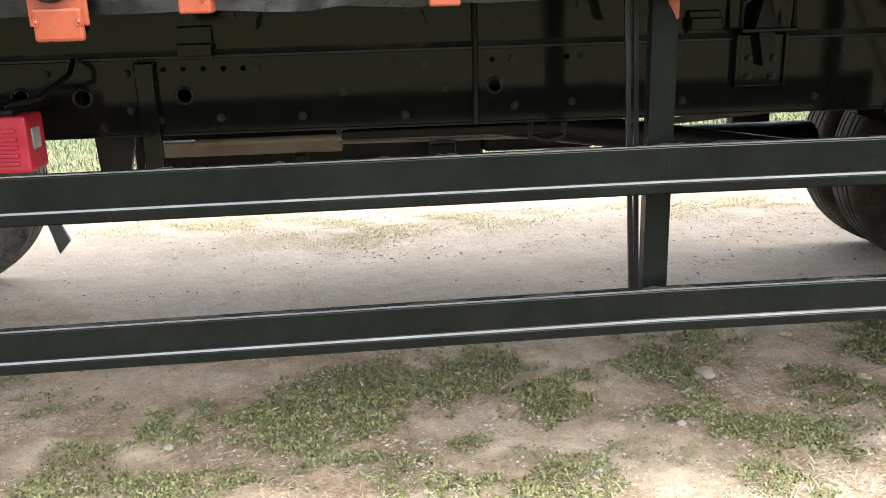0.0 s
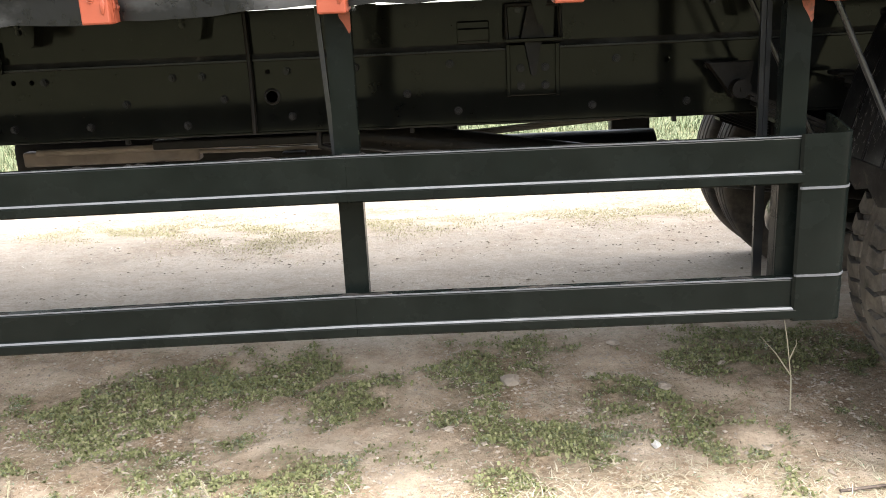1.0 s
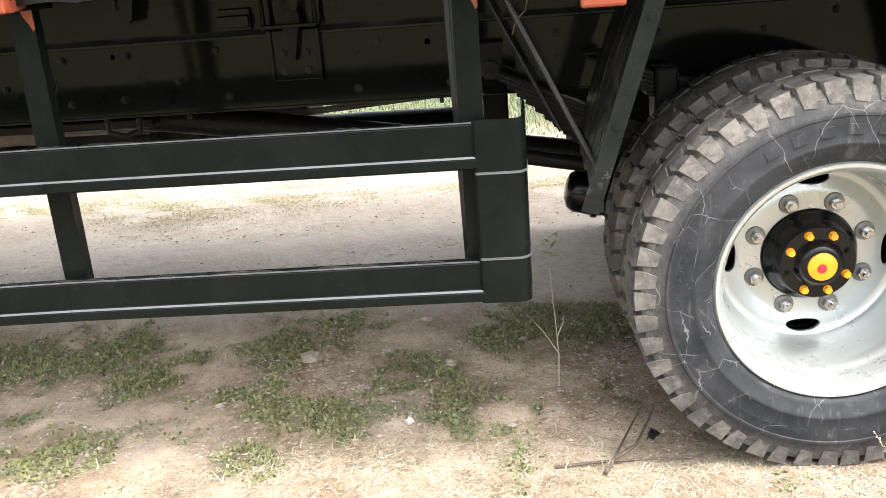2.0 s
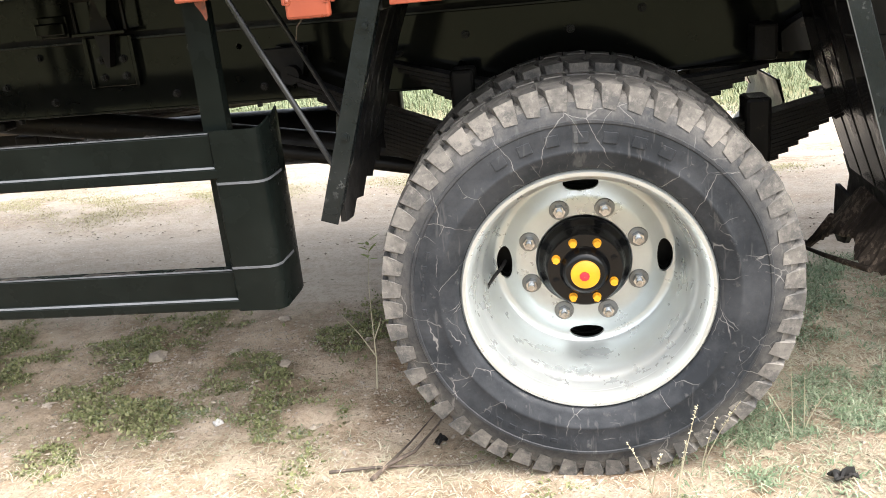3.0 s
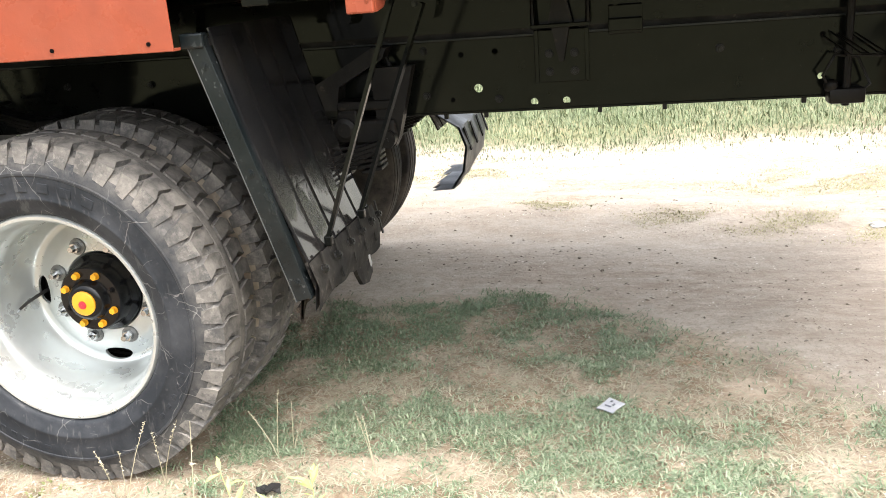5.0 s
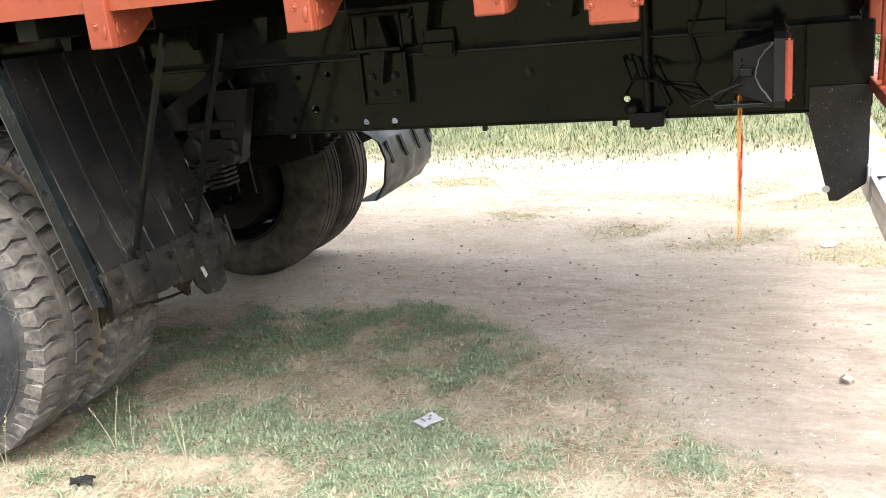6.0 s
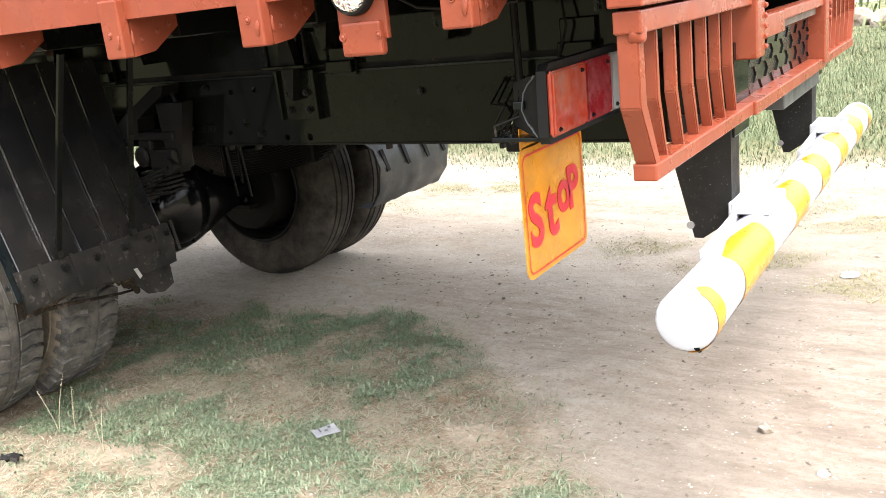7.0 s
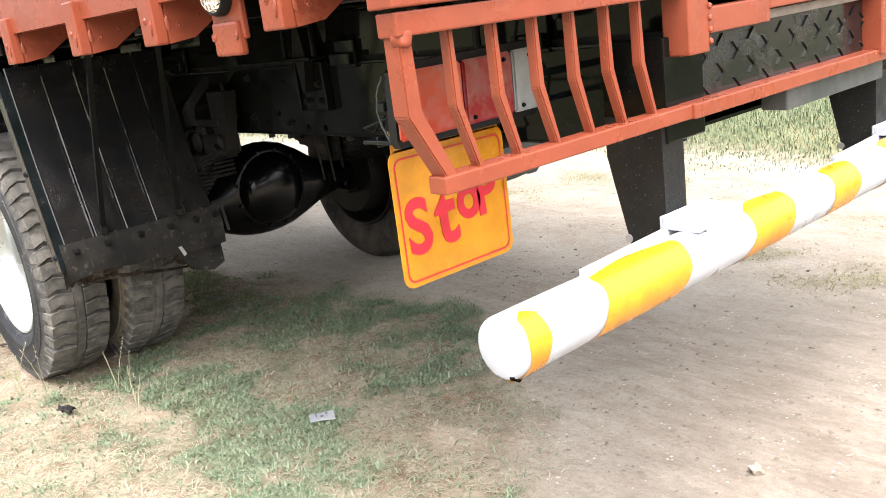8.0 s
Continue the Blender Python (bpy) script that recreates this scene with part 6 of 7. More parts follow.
part("number_bar", bm, ARM, tail, "grey steel crosspiece under the step")

# tail lamp
bm = bmesh.new()
prism(bm, [(0.150, 0.938), (0.143, 0.952), (0.150, 1.070), (0.163, 1.082), (0.508, 1.086), (0.516, 1.074), (0.512, 0.953), (0.500, 0.940)], "x", 2.325, 2.345)
prism(bm, [(0.148, 0.945), (0.154, 1.066), (0.49, 1.070), (0.49, 0.950)], "x", 2.250, 2.326)
for v in bm.verts:
    if v.co.x < 2.28:
        v.co.y += 0.045 * (0.33 - v.co.y) / 0.165
        v.co.z += 0.018 * (1.008 - v.co.z) / 0.055
lamp = part("tail_lamp", bm, HOUSING, truck, "scuffed black rear lamp housing")
for name, y0, y1, m, label in (("amber_lens", 0.146, 0.300, AMBER_LENS, "faded amber-red lens"), ("red_lens", 0.303, 0.432, RED_LENS, "dark red lens"), ("clear_lens", 0.435, 0.503, CLEAR_LENS, "clear reversing lens")):
    bm = bmesh.new()
    s = 0.010
    lo0, hi0, lo1, hi1 = 0.951 + s * (y0 - 0.16), 1.069 + s * (y0 - 0.16), 0.951 + s * (y1 - 0.16), 1.069 + s * (y1 - 0.16)
    prism(bm, [(y0, lo0), (y0 + 0.004, hi0), (y1 + 0.004, hi1), (y1, lo1)], "x", 2.345, 2.358)
    bmesh.ops.bevel(bm, geom=list(bm.edges), offset=0.004, segments=2, affect="EDGES")
    l_ob = part(name, bm, m, lamp, label)
    for yy, zz in ((y0 + 0.02, lo0 + 0.012), (y1 - 0.02, hi1 - 0.014)):
        again("lens_screw", SMALL_BOLT, Matrix.Translation((2.358, yy, zz)) @ pose(0, 0, 0, 0, 0, 90) @ Matrix.Scale(0.45, 4), lamp)
rng = random.Random(11)
# chipped pale edge of the housing
bm = bmesh.new()
tube(bm, [(2.322 - 0.030 * math.sin(math.pi * u) + rng.uniform(-0.002, 0.002), 0.1455 + 0.004 * math.sin(math.pi * u), 0.952 + 0.112 * u) for u in np.linspace(0, 1, 15)], [0.0012 + 0.0012 * rng.random() for k in range(15)], 5)
part("chipped_edge", bm, ARM, lamp, "pale chipped edge of the housing", True)
bm = bmesh.new()
box(bm, 2.262, 0.17, 1.00, 2.285, 0.717, 1.015, 0.002)
box(bm, 2.215, 0.165, 0.940, 2.325, 0.205, 0.948, 0.002)
box(bm, 2.250, 0.170, 0.934, 2.256, 0.50, 0.954, 0.002)
box(bm, 2.250, 0.30, 0.944, 2.27, 0.717, 0.956, 0.002)
part("lamp_arm", bm, STRIP, lamp, "dark steel lamp arm to the rail")
for k in range(5):
    a = rng.uniform(-0.01, 0.01)
    bm = bmesh.new()
    tube(bm, [(2.268, 0.19, 0.985 + 0.012 * k), (2.22 + a, 0.17 + 0.02 * k, 0.97 - 0.01 * k), (2.16 + 2 * a, 0.28 + 0.05 * k, 0.93 + 0.006 * k), (2.08 - 0.02 * k, 0.56, 0.96 + a), (2.04 - 0.02 * k, 0.71, 1.0 + 2 * a)], 0.0026, 6)
    part("lamp_cable", bm, GREASY, lamp, "loose black cable", True)
bm = bmesh.new()
tube(bm, [(2.14, 0.69, 1.20), (2.155, 0.68, 1.12), (2.13, 0.68, 1.05), (2.15, 0.66, 0.98), (2.12, 0.65, 0.90)], 0.0035, 6)
tube(bm, [(2.02, 0.68, 1.21), (2.02, 0.68, 0.815)], 0.010, 8)
box(bm, 1.975, 0.66, 0.822, 2.065, 0.716, 0.862, 0.006)
bmesh.ops.create_uvsphere(bm, u_segments=14, v_segments=8, radius=0.018, matrix=Matrix.Translation((1.98, 0.675, 0.870)))
tube(bm, [(1.985, 0.68, 0.85), (1.955, 0.66, 0.90), (1.985, 0.67, 0.95), (2.045, 0.68, 0.94), (2.075, 0.67, 0.87), (2.035, 0.67, 0.835)], 0.004, 6)
part("junction_clutter", bm, GREASY, truck, "black junction box and cable loops on an upright rod", True)

# painted stop board
SX = 2.260


def rounded(y0, z0, y1, z1, r, n=6):
    o = []
    for cy, cz, a0 in ((y1 - r, z0 + r, -90), (y1 - r, z1 - r, 0), (y0 + r, z1 - r, 90), (y0 + r, z0 + r, 180)):
        o += [(cy + r * math.cos(radians(a0 + 90 * k / n)), cz + r * math.sin(radians(a0 + 90 * k / n))) for k in range(n + 1)]
    return o


BOARD = Matrix.Translation((SX, 0.168, 0.660))
bm = bmesh.new()
prism(bm, rounded(0.014, -0.008, 0.318, 0.262, 0.024), "x", -0.002, 0.0)
prism(bm, [(0.024, 0.258), (0.024, 0.300), (0.306, 0.300), (0.306, 0.258)], "x", -0.002, 0.0)
board = part("stop_board", bm, YELLOW, truck, "yellow painted board lettered stop in red")
board.matrix_basis = BOARD
bm = bmesh.new()
out_o, in_o = rounded(0.024, 0.002, 0.308, 0.246, 0.018), rounded(0.0275, 0.0055, 0.3045, 0.2425, 0.015)
va, vb = [bm.verts.new((0.0012, *p)) for p in out_o], [bm.verts.new((0.0012, *p)) for p in in_o]
for k in range(len(va)):
    bm.faces.new((va[k], va[(k + 1) % len(va)], vb[(k + 1) % len(vb)], vb[k]))
part("board_border", bm, RED, board, "thin red border line")
for text, y, z, size, turn in (("S", 0.038, 0.056, 0.150, 4), ("t", 0.116, 0.058, 0.172, 4), ("o", 0.174, 0.092, 0.132, 8), ("P", 0.226, 0.092, 0.126, 4)):
    cu = bpy.data.curves.new("letter", "FONT")
    cu.body, cu.size, cu.extrude, cu.offset = text, size, 0.0006, 0.0042
    cu.resolution_u = 4
    tmp = bpy.data.objects.new("letter", cu)
    me = bpy.data.meshes.new_from_object(tmp)
    bpy.data.objects.remove(tmp)
    me.materials.clear()
    me.materials.append(RED)
    again("letter", me, Matrix.Translation((0.0016, y, z)) @ Matrix(((0, 0, 1, 0), (1, 0, 0, 0), (0, 1, 0, 0), (0, 0, 0, 1))) @ pose(0, 0, 0, 0, 0, turn) @ Matrix.Diagonal((0.90, 1, 1, 1)), board)

# bumper: striped tube on two hangers
A, Bq = Vector((2.600, 0.098, 0.639)), Vector((2.598, 2.230, 0.640))
AX = (Bq - A).normalized()
BANDS = ((0.0, 0.028, 0), (0.028, 0.082, 1), (0.082, 0.178, 0), (0.178, 0.43, 1), (0.43, 0.666, 0), (0.666, 0.838, 1), (0.838, 1.028, 0), (1.028, 1.163, 1), (1.163, 1.348, 0), (1.348, 1.498, 1), (1.498, 1.688, 0), (1.688, 1.838, 1), (1.838, 1.998, 0), (1.998, 2.068, 1), (2.068, 2.128, 0))
R0 = 0.0535
bm = bmesh.new()
tube(bm, [A + AX * 0.02, A + AX * 2.10], R0 - 0.004, 28)
bumper = part("bumper_tube", bm, WHITE, truck, "round steel bumper banded white and yellow", True)
side_v = AX.cross(Vector((0, 0, 1))).normalized()
up_v = side_v.cross(AX)
for a, b, which in BANDS:
    bm = bmesh.new()
    n, rows_ = 40, 4
    ringsb = []
    for i in range(rows_ + 1):
        row = []
        for k in range(n):
            ang = 2 * math.pi * k / n
            slant = 0.032 * math.sin(ang + 0.6)
            wob = 0.003 * math.sin(3 * ang + 9 * a)
            d0 = a + ((slant + wob) * (0.6 if a < 0.1 else 1.0) if a > 0.01 else 0)
            d1 = b + ((slant + 0.003 * math.sin(3 * ang + 9 * b)) * (0.6 if b < 0.1 else 1.0) if b < 2.12 else 0)
            d = d0 + (d1 - d0) * i / rows_
            dent = 1 - 0.012 * math.sin(7 * d + ang * 2)
            row.append(bm.verts.new(A + AX * d + (side_v * math.cos(ang) + up_v * math.sin(ang)) * R0 * dent))
        ringsb.append(row)
    for r1, r2 in zip(ringsb, ringsb[1:]):
        for k in range(n):
            bm.faces.new((r1[k], r1[(k + 1) % n], r2[(k + 1) % n], r2[k]))
    if a < 0.01:
        last = ringsb[0]
        for q, sc in ((0.006, 0.985), (0.0095, 0.95), (0.0120, 0.86), (0.0128, 0.30)):
            row = [bm.verts.new(A - AX * q + (side_v * math.cos(2 * math.pi * k / n) + up_v * math.sin(2 * math.pi * k / n)) * R0 * sc) for k in range(n)]
            for k in range(n):
                bm.faces.new((last[k], last[(k + 1) % n], row[(k + 1) % n], row[k]))
            last = row
        bm.faces.new(last[::-1])
    if b > 2.12:
        bm.faces.new(ringsb[-1])
    part("white_band", bm, WHITE, bumper, "", True)
    if not which:
        continue
    # yellow brushed over the rear-facing part of the tube
    bm = bmesh.new()
    lo, hi = (-1.95, 1.75) if a > 0.1 else (-1.75, 1.35)
    rows_y = []
    for k in range(25):
        u = k / 24
        ang = lo + (hi - lo) * u
        ease = min(1.0, math.sin(math.pi * u) * 3.2 + 0.12)
        ya, yb = (-0.003, 0.046) if a < 0.1 else (a, b)
        mid, half = (ya + yb) / 2 + 0.030 * math.sin(ang + 0.6) * (0.25 if a < 0.1 else 1.0), (yb - ya) / 2 * ease + 0.002 * math.sin(5 * ang + 7 * a)
        rows_y.append([bm.verts.new(A + AX * (mid + half * q) + (side_v * math.cos(ang) + up_v * math.sin(ang)) * (R0 + 0.0014)) for q in (-1, -0.33, 0.33, 1)])
    for r1, r2 in zip(rows_y, rows_y[1:]):
        for k in range(3):
            bm.faces.new((r1[k], r1[k + 1], r2[k + 1], r2[k]))
    part("yellow_band", bm, YELLOW, bumper, "", True)
bm = bmesh.new()
tube(bm, [A - AX * 0.012 - up_v * 0.042 + side_v * 0.02, A + AX * 0.004 - up_v * 0.052 + side_v * 0.02], 0.005, 8)
part("rust_hole", bm, DARK_HOLE, bumper)
for yy in (0.635, 1.63):
    t = (yy - 0.098) / 2.132
    base = A + (Bq - A) * t
    bm = bmesh.new()
    prism(bm, [(base.x - 0.190, base.z + 0.27), (base.x - 0.055, base.z + 0.27), (base.x - 0.055, base.z + 0.060), (base.x - 0.060, base.z + 0.03), (base.x - 0.120, base.z - 0.012), (base.x - 0.140, base.z - 0.012), (base.x - 0.178, base.z + 0.14), (base.x - 0.190, base.z + 0.19)], "y", yy, yy + 0.012)
    box(bm, base.x - 0.067, yy + 0.010, base.z + 0.055, base.x - 0.055, yy + 0.075, base.z + 0.27, 0.002)
    hang = part("bumper_hanger", bm, HANGER, truck, "speckled black plate hanging the bumper")
    bm = bmesh.new()
    box(bm, base.x - 0.056, yy - 0.02, base.z + 0.052, base.x + 0.030, yy + 0.14, base.z + 0.060, 0.002)
    box(bm, base.x - 0.058, yy - 0.02, base.z - 0.010, base.x - 0.052, yy + 0.14, base.z + 0.078, 0.002)
    box(bm, base.x + 0.024, yy + 0.01, base.z + 0.030, base.x + 0.032, yy + 0.14, base.z + 0.074, 0.002)
    for k in (-0.02, 0.132):
        box(bm, base.x - 0.052, yy + k, base.z + 0.056, base.x + 0.030, yy + k + 0.008, base.z + 0.076, 0.002)
    part("saddle", bm, WHITE, hang, "white painted saddle plate")
    bm = bmesh.new()
    beam(bm, (base.x - 0.040, yy - 0.29, base.z + 0.030), (base.x - 0.046, yy + 0.01, base.z + 0.036), 0.012, 0.040, (0, 0, 1), 0.002)
    part("saddle_strip", bm, WHITE, hang, "white painted backing strip")
    bm = bmesh.new()
    bmesh.ops.create_cone(bm, cap_ends=True, segments=14, radius1=0.009, radius2=0.009, depth=0.003, matrix=pose(base.x - 0.148, yy - 0.001, base.z + 0.018, 90))
    part("hanger_hole", bm, GREY, hang, "bright bolt hole")
    bm = bmesh.new()
    box(bm, base.x - 0.20, yy + 0.014, base.z + 0.215, base.x - 0.050, yy + 0.15, base.z + 0.42, 0.004)
    part("hanger_head", bm, CHASSIS, hang)


# ================================================================ plants and litter
def blades(name, mat, x, y, length, width, lean_, seed, label, category, curl=0.5, flat=1.0, arch=0.55):
    """Many single blades in one mesh: each a bent strip of two quads and a tip."""
    rng = np.random.RandomState(seed)
    n = len(x)
    a = rng.uniform(0, 2 * np.pi, n)
    side = np.stack([np.cos(a + np.pi / 2), np.sin(a + np.pi / 2), np.zeros(n)], -1) * width[:, None]
    way = np.stack([np.cos(a), np.sin(a), np.zeros(n)], -1)
    base = np.stack([x, y, lie(x, y) - 0.004], -1)
    up = np.array([0, 0, 1.0])
    l, s = length[:, None], lean_[:, None]
    mid = base + up * l * flat * arch * np.sqrt(np.maximum(0.0, 1 - s ** 2 * 0.6)) + way * l * 0.40 * s
    tip = base + up * l * flat * np.maximum(0.12, 0.95 - s * (0.6 + curl * 0.4)) + way * l * (0.85 * s)
    co = np.stack([base - side, base + side, mid + side * 0.8, mid - side * 0.8, tip], 1).reshape(-1, 3)
    k = np.arange(n)[:, None] * 5
    loops = (k + np.array([0, 1, 2, 3, 3, 2, 4])).ravel()
    starts = (np.arange(n)[:, None] * 7 + np.array([0, 4])).ravel()
    me = bpy.data.meshes.new(name)
    me.vertices.add(len(co))
    me.vertices.foreach_set("co", co.ravel())
    me.loops.add(len(loops))
    me.loops.foreach_set("vertex_index", loops)
    me.polygons.add(len(starts))
    me.polygons.foreach_set("loop_start", starts)
    me.update(calc_edges=True)
    me.materials.append(mat)
    return tagged(new(name, me), label, category, kind="stuff")


def sow(n, x0, x1, y0, y1, density, seed):
    """Random places kept with a chance that the density gives."""
    rng = np.random.RandomState(seed)
    x, y = rng.uniform(x0, x1, n), rng.uniform(y0, y1, n)
    keep = rng.uniform(0, 1, n) < density(x, y)
    return x[keep], y[keep], rng


def under_wheel(x, y):
    hit = np.zeros_like(x)
    for yy in (0.141, 0.432, 1.844, 2.135):
        hit = np.maximum(hit, (np.abs(y - yy) < 0.11) & (np.abs(x) < 0.13))
    return 1 - hit


def straw_density(x, y):
    clump = np.clip(2.2 * grain(x, y, 8.0, 7.0) - 0.45, 0, 1)
    front = np.maximum(np.clip(0.75 - 1.6 * y, 0.03, 1), np.clip((x - 0.1) / 0.3, 0, 1))
    return np.clip(earth_at(x, y) * ((0.12 + 0.70 * clump) * front * (1 + 0.25 * np.clip((x - 0.4) / 0.4, 0, 1)) + 0.6 * dry_at(x, y)) * (1 - 0.9 * bare_at(x, y)) * (1 - 0.35 * grassy_at(x, y)) * (1 - 0.8 * leafy_at(x, y)) * under_wheel(x, y) + 0.004, 0, 1)


def green_density(x, y):
    tufts = np.clip(3.0 * grain(x, y, 24.0, 5.0) - 0.5, 0.12, 1.4)
    stray = (0.02 + 0.07 * np.clip((x - 0.1) / 0.3, 0, 1) * np.clip(0.35 + 0.9 * grain(x, y, 7.0, 9.0), 0, 1)) * earth_at(x, y)
    return np.clip((grassy_at(x, y) * tufts * 1.3 + 0.16 * leafy_at(x, y) + stray) * under_wheel(x, y) * (y < 2.0) * (1 - 0.7 * bare_at(x, y)) * (1 - 0.75 * dry_at(x, y)), 0, 1)


x, y, rng = sow(900000, -4.4, 3.2, -0.75, 1.6, green_density, 21)
n = len(x)
length, width, lean_ = rng.uniform(0.014, 0.044, n) * (1 + 0.5 * (x > 0.2)), rng.uniform(0.0009, 0.0023, n) * (1 + 0.12 * (x > 0.2)), rng.uniform(0.3, 1.0, n)
faded = rng.uniform(0, 1, n) < 0.35 * np.clip((x - 0.2) / 0.5, 0, 1) * np.clip((1.15 - y + 0.45 * np.clip(x - 0.9, 0, 1)) / 0.4, 0, 1)
flat_ = np.where(x < 0.1, 0.38, 0.48)[:, None]
for name, mat, of, label in (("green_grass", GREEN, ~faded, "short green grass in worn patches"), ("faded_grass", PALE, faded, "short sun-bleached green grass behind the wheel")):
    blades(name, mat, x[of], y[of], length[of], width[of], lean_[of], 1, label, "grass", 0.5, flat_[of])
x, y, rng = sow(480000, -4.4, 3.2, -0.75, 1.7, straw_density, 22)
n = len(x)
blades("dry_grass", STRAW, x, y, rng.uniform(0.018, 0.070, n) * (1 + 0.25 * (x > 0.2)), rng.uniform(0.0006, 0.0015, n), rng.uniform(0.75, 1.0, n), 2, "dry straw-coloured grass lying on earth", "grass", 0.9, 0.42, 0.22)
# longer bleached stalks lying over the verge
x, y, rng = sow(80000, -3.9, 2.5, -0.8, 1.4, lambda x, y: np.clip(earth_at(x, y) * (np.clip((x + 0.1) / 0.3, 0.05, 1) * (0.10 + 0.5 * np.clip(2.4 * grain(x, y, 6.0, 11.0) - 0.7, 0, 1)) + 0.6 * dry_at(x, y)) * (1 - 0.6 * bare_at(x, y)) * (1 - 0.75 * green_at(x, y)) * under_wheel(x, y), 0, 1), 28)
n = len(x)
blades("straw_stalks", STRAW, x, y, rng.uniform(0.035, 0.095, n), rng.uniform(0.0009, 0.0019, n), rng.uniform(0.6, 1.0, n), 8, "long bleached stalks lying over short grass", "grass", 0.8, 0.5, 0.35)
# broad creeping leaves
x, y, rng = sow(260000, -3.9, 0.2, -0.3, 1.35, lambda x, y: leafy_at(x, y) * np.clip(2.4 * grain(x, y, 27.0, 5.0) - 0.35, 0.12, 1) * (1 - 0.8 * bare_at(x, y)) * under_wheel(x, y), 23)
n = len(x)
blades("creeping_leaves", CREEP, x, y, rng.uniform(0.012, 0.027, n), rng.uniform(0.0026, 0.0052, n), rng.uniform(0.4, 1.0, n), 3, "small creeping green leaves close to the earth", "weeds")
# brown dead leaves and stems between them
x, y, rng = sow(150000, -3.9, 2.3, -0.5, 1.35, lambda x, y: thatch_at(x, y) * (1 - 0.6 * green_at(x, y)) * np.clip(2.2 * grain(x, y, 15.0, 15.0) - 0.5, 0.05, 1) * under_wheel(x, y), 29)
n = len(x)
blades("dead_leaves", LITTER, x, y, rng.uniform(0.012, 0.040, n), rng.uniform(0.0010, 0.0030, n), rng.uniform(0.7, 1.0, n), 9, "brown dead leaves and stems lying on earth", "weeds", 0.9, 0.35, 0.3)
# sparse tufts on the track and its far rim
def far_tufts(x, y):
    spots = np.zeros_like(x)
    for cx, cy, rx, ry in ((1.0, 2.78, 0.18, 0.09), (1.72, 2.49, 0.24, 0.09), (2.24, 2.38, 0.33, 0.13), (-2.6, 2.75, 0.35, 0.25), (-1.9, 2.85, 0.4, 0.18), (-0.6, 2.95, 0.5, 0.18), (2.9, 2.2, 0.4, 0.2), (2.7, 3.2, 0.6, 0.22), (-3.4, 3.0, 0.5, 0.2), (0.3, 3.6, 0.5, 0.15)):
        spots = np.maximum(spots, np.exp(-(((x - cx) / rx) ** 2 + ((y - cy) / ry) ** 2)))
    rim = np.clip((y - 3.5) / 1.0, 0, 0.5) * np.clip(0.5 + smooth_noise(x, y, 3.0, 9.0), 0, 1)
    return np.clip(spots * np.clip(0.5 + smooth_noise(x, y, 8.0, 3.0), 0, 1) * 2.3 + rim * 0.12, 0, 1)


x, y, rng = sow(420000, -4.2, 4.2, 2.0, 4.5, far_tufts, 24)
n = len(x)
blades("track_tufts", TUFT, x, y, rng.uniform(0.012, 0.04, n), rng.uniform(0.0012, 0.0028, n), rng.uniform(0.4, 1.0, n), 4, "sparse dry tufts on the sandy track", "grass", 0.9, 0.6)
# taller meadow beyond the track
def meadow_density(x, y):
    return np.clip((y - 3.85 - 0.40 * smooth_noise(x, y, 1.4, 3.0)) / 0.7, 0, 1) * np.clip(1.3 - (y - 4.2) / 9.0, 0.25, 1)


x, y, rng = sow(420000, -9.0, 9.0, 3.4, 15.0, meadow_density, 25)
n = len(x)
tall = np.clip(0.30 + 0.70 * (y - 4.1) / 1.5, 0.30, 1.0)
blades("meadow_grass", MEADOW, x, y, rng.uniform(0.05, 0.16, n) * tall, rng.uniform(0.0014, 0.0036, n), rng.uniform(0.3, 0.95, n), 5, "tall rough green meadow grass beyond the track", "grass")
x, y, rng = sow(60000, -60.0, 40.0, 15.0, 70.0, lambda x, y: np.full_like(x, 1.0), 26)
n = len(x)
blades("far_meadow", MEADOW, x, y, rng.uniform(0.2, 0.5, n), rng.uniform(0.012, 0.03, n), rng.uniform(0.15, 0.75, n), 6, "distant rough meadow", "grass")


def lump(name, x, y, r, mat, label, category, seed, flat=0.6, sink=0.25, group=""):
    """An uneven stone or clod."""
    bm = bmesh.new()
    bmesh.ops.create_icosphere(bm, subdivisions=2, radius=1)
    for v in bm.verts:
        v.co *= 1 + 0.55 * noise.noise(v.co * 1.3 + Vector((seed * 3.1, 0, 0))) + 0.12 * noise.noise(v.co * 3.7 + Vector((0, seed, 0)))
    me = mesh_of(name, bm, mat)
    ob = new(name, me)
    ob.matrix_basis = Matrix.Translation((x, y, lie1(x, y) + r * flat * (0.8 - sink))) @ pose(0, 0, 0, 0, 0, seed * 47) @ Matrix.Diagonal((r, r * 0.8, r * flat, 1))
    return tagged(ob, label, category, group)


lump("stone", -1.050, 0.318, 0.014, CHALK, "small white stone on the earth", "stone", 1, 0.7)
lump("stone", -1.427, 0.755, 0.038, STONE, "flat tan stone in the dry grass", "stone", 2, 0.4)
for k, (x, y, r) in enumerate(((-2.210, 0.867, 0.014), (-2.347, 0.408, 0.015), (-2.130, 0.539, 0.013), (-2.46, 0.46, 0.010), (-2.36, 0.50, 0.009), (-1.62, 0.40, 0.018), (-1.52, 0.33, 0.014), (-0.95, 0.66, 0.030), (-1.16, 0.78, 0.026), (-1.9, 0.2, 0.015), (-3.05, 0.45, 0.018), (-3.12, 0.40, 0.014), (-1.05, 1.0, 0.028), (-0.72, 0.85, 0.02))):
    lump("stone", x, y, r * 0.8, STONE, "small pale stone on bare earth", "stone", k + 3, 0.45, group="pale stones on the verge")
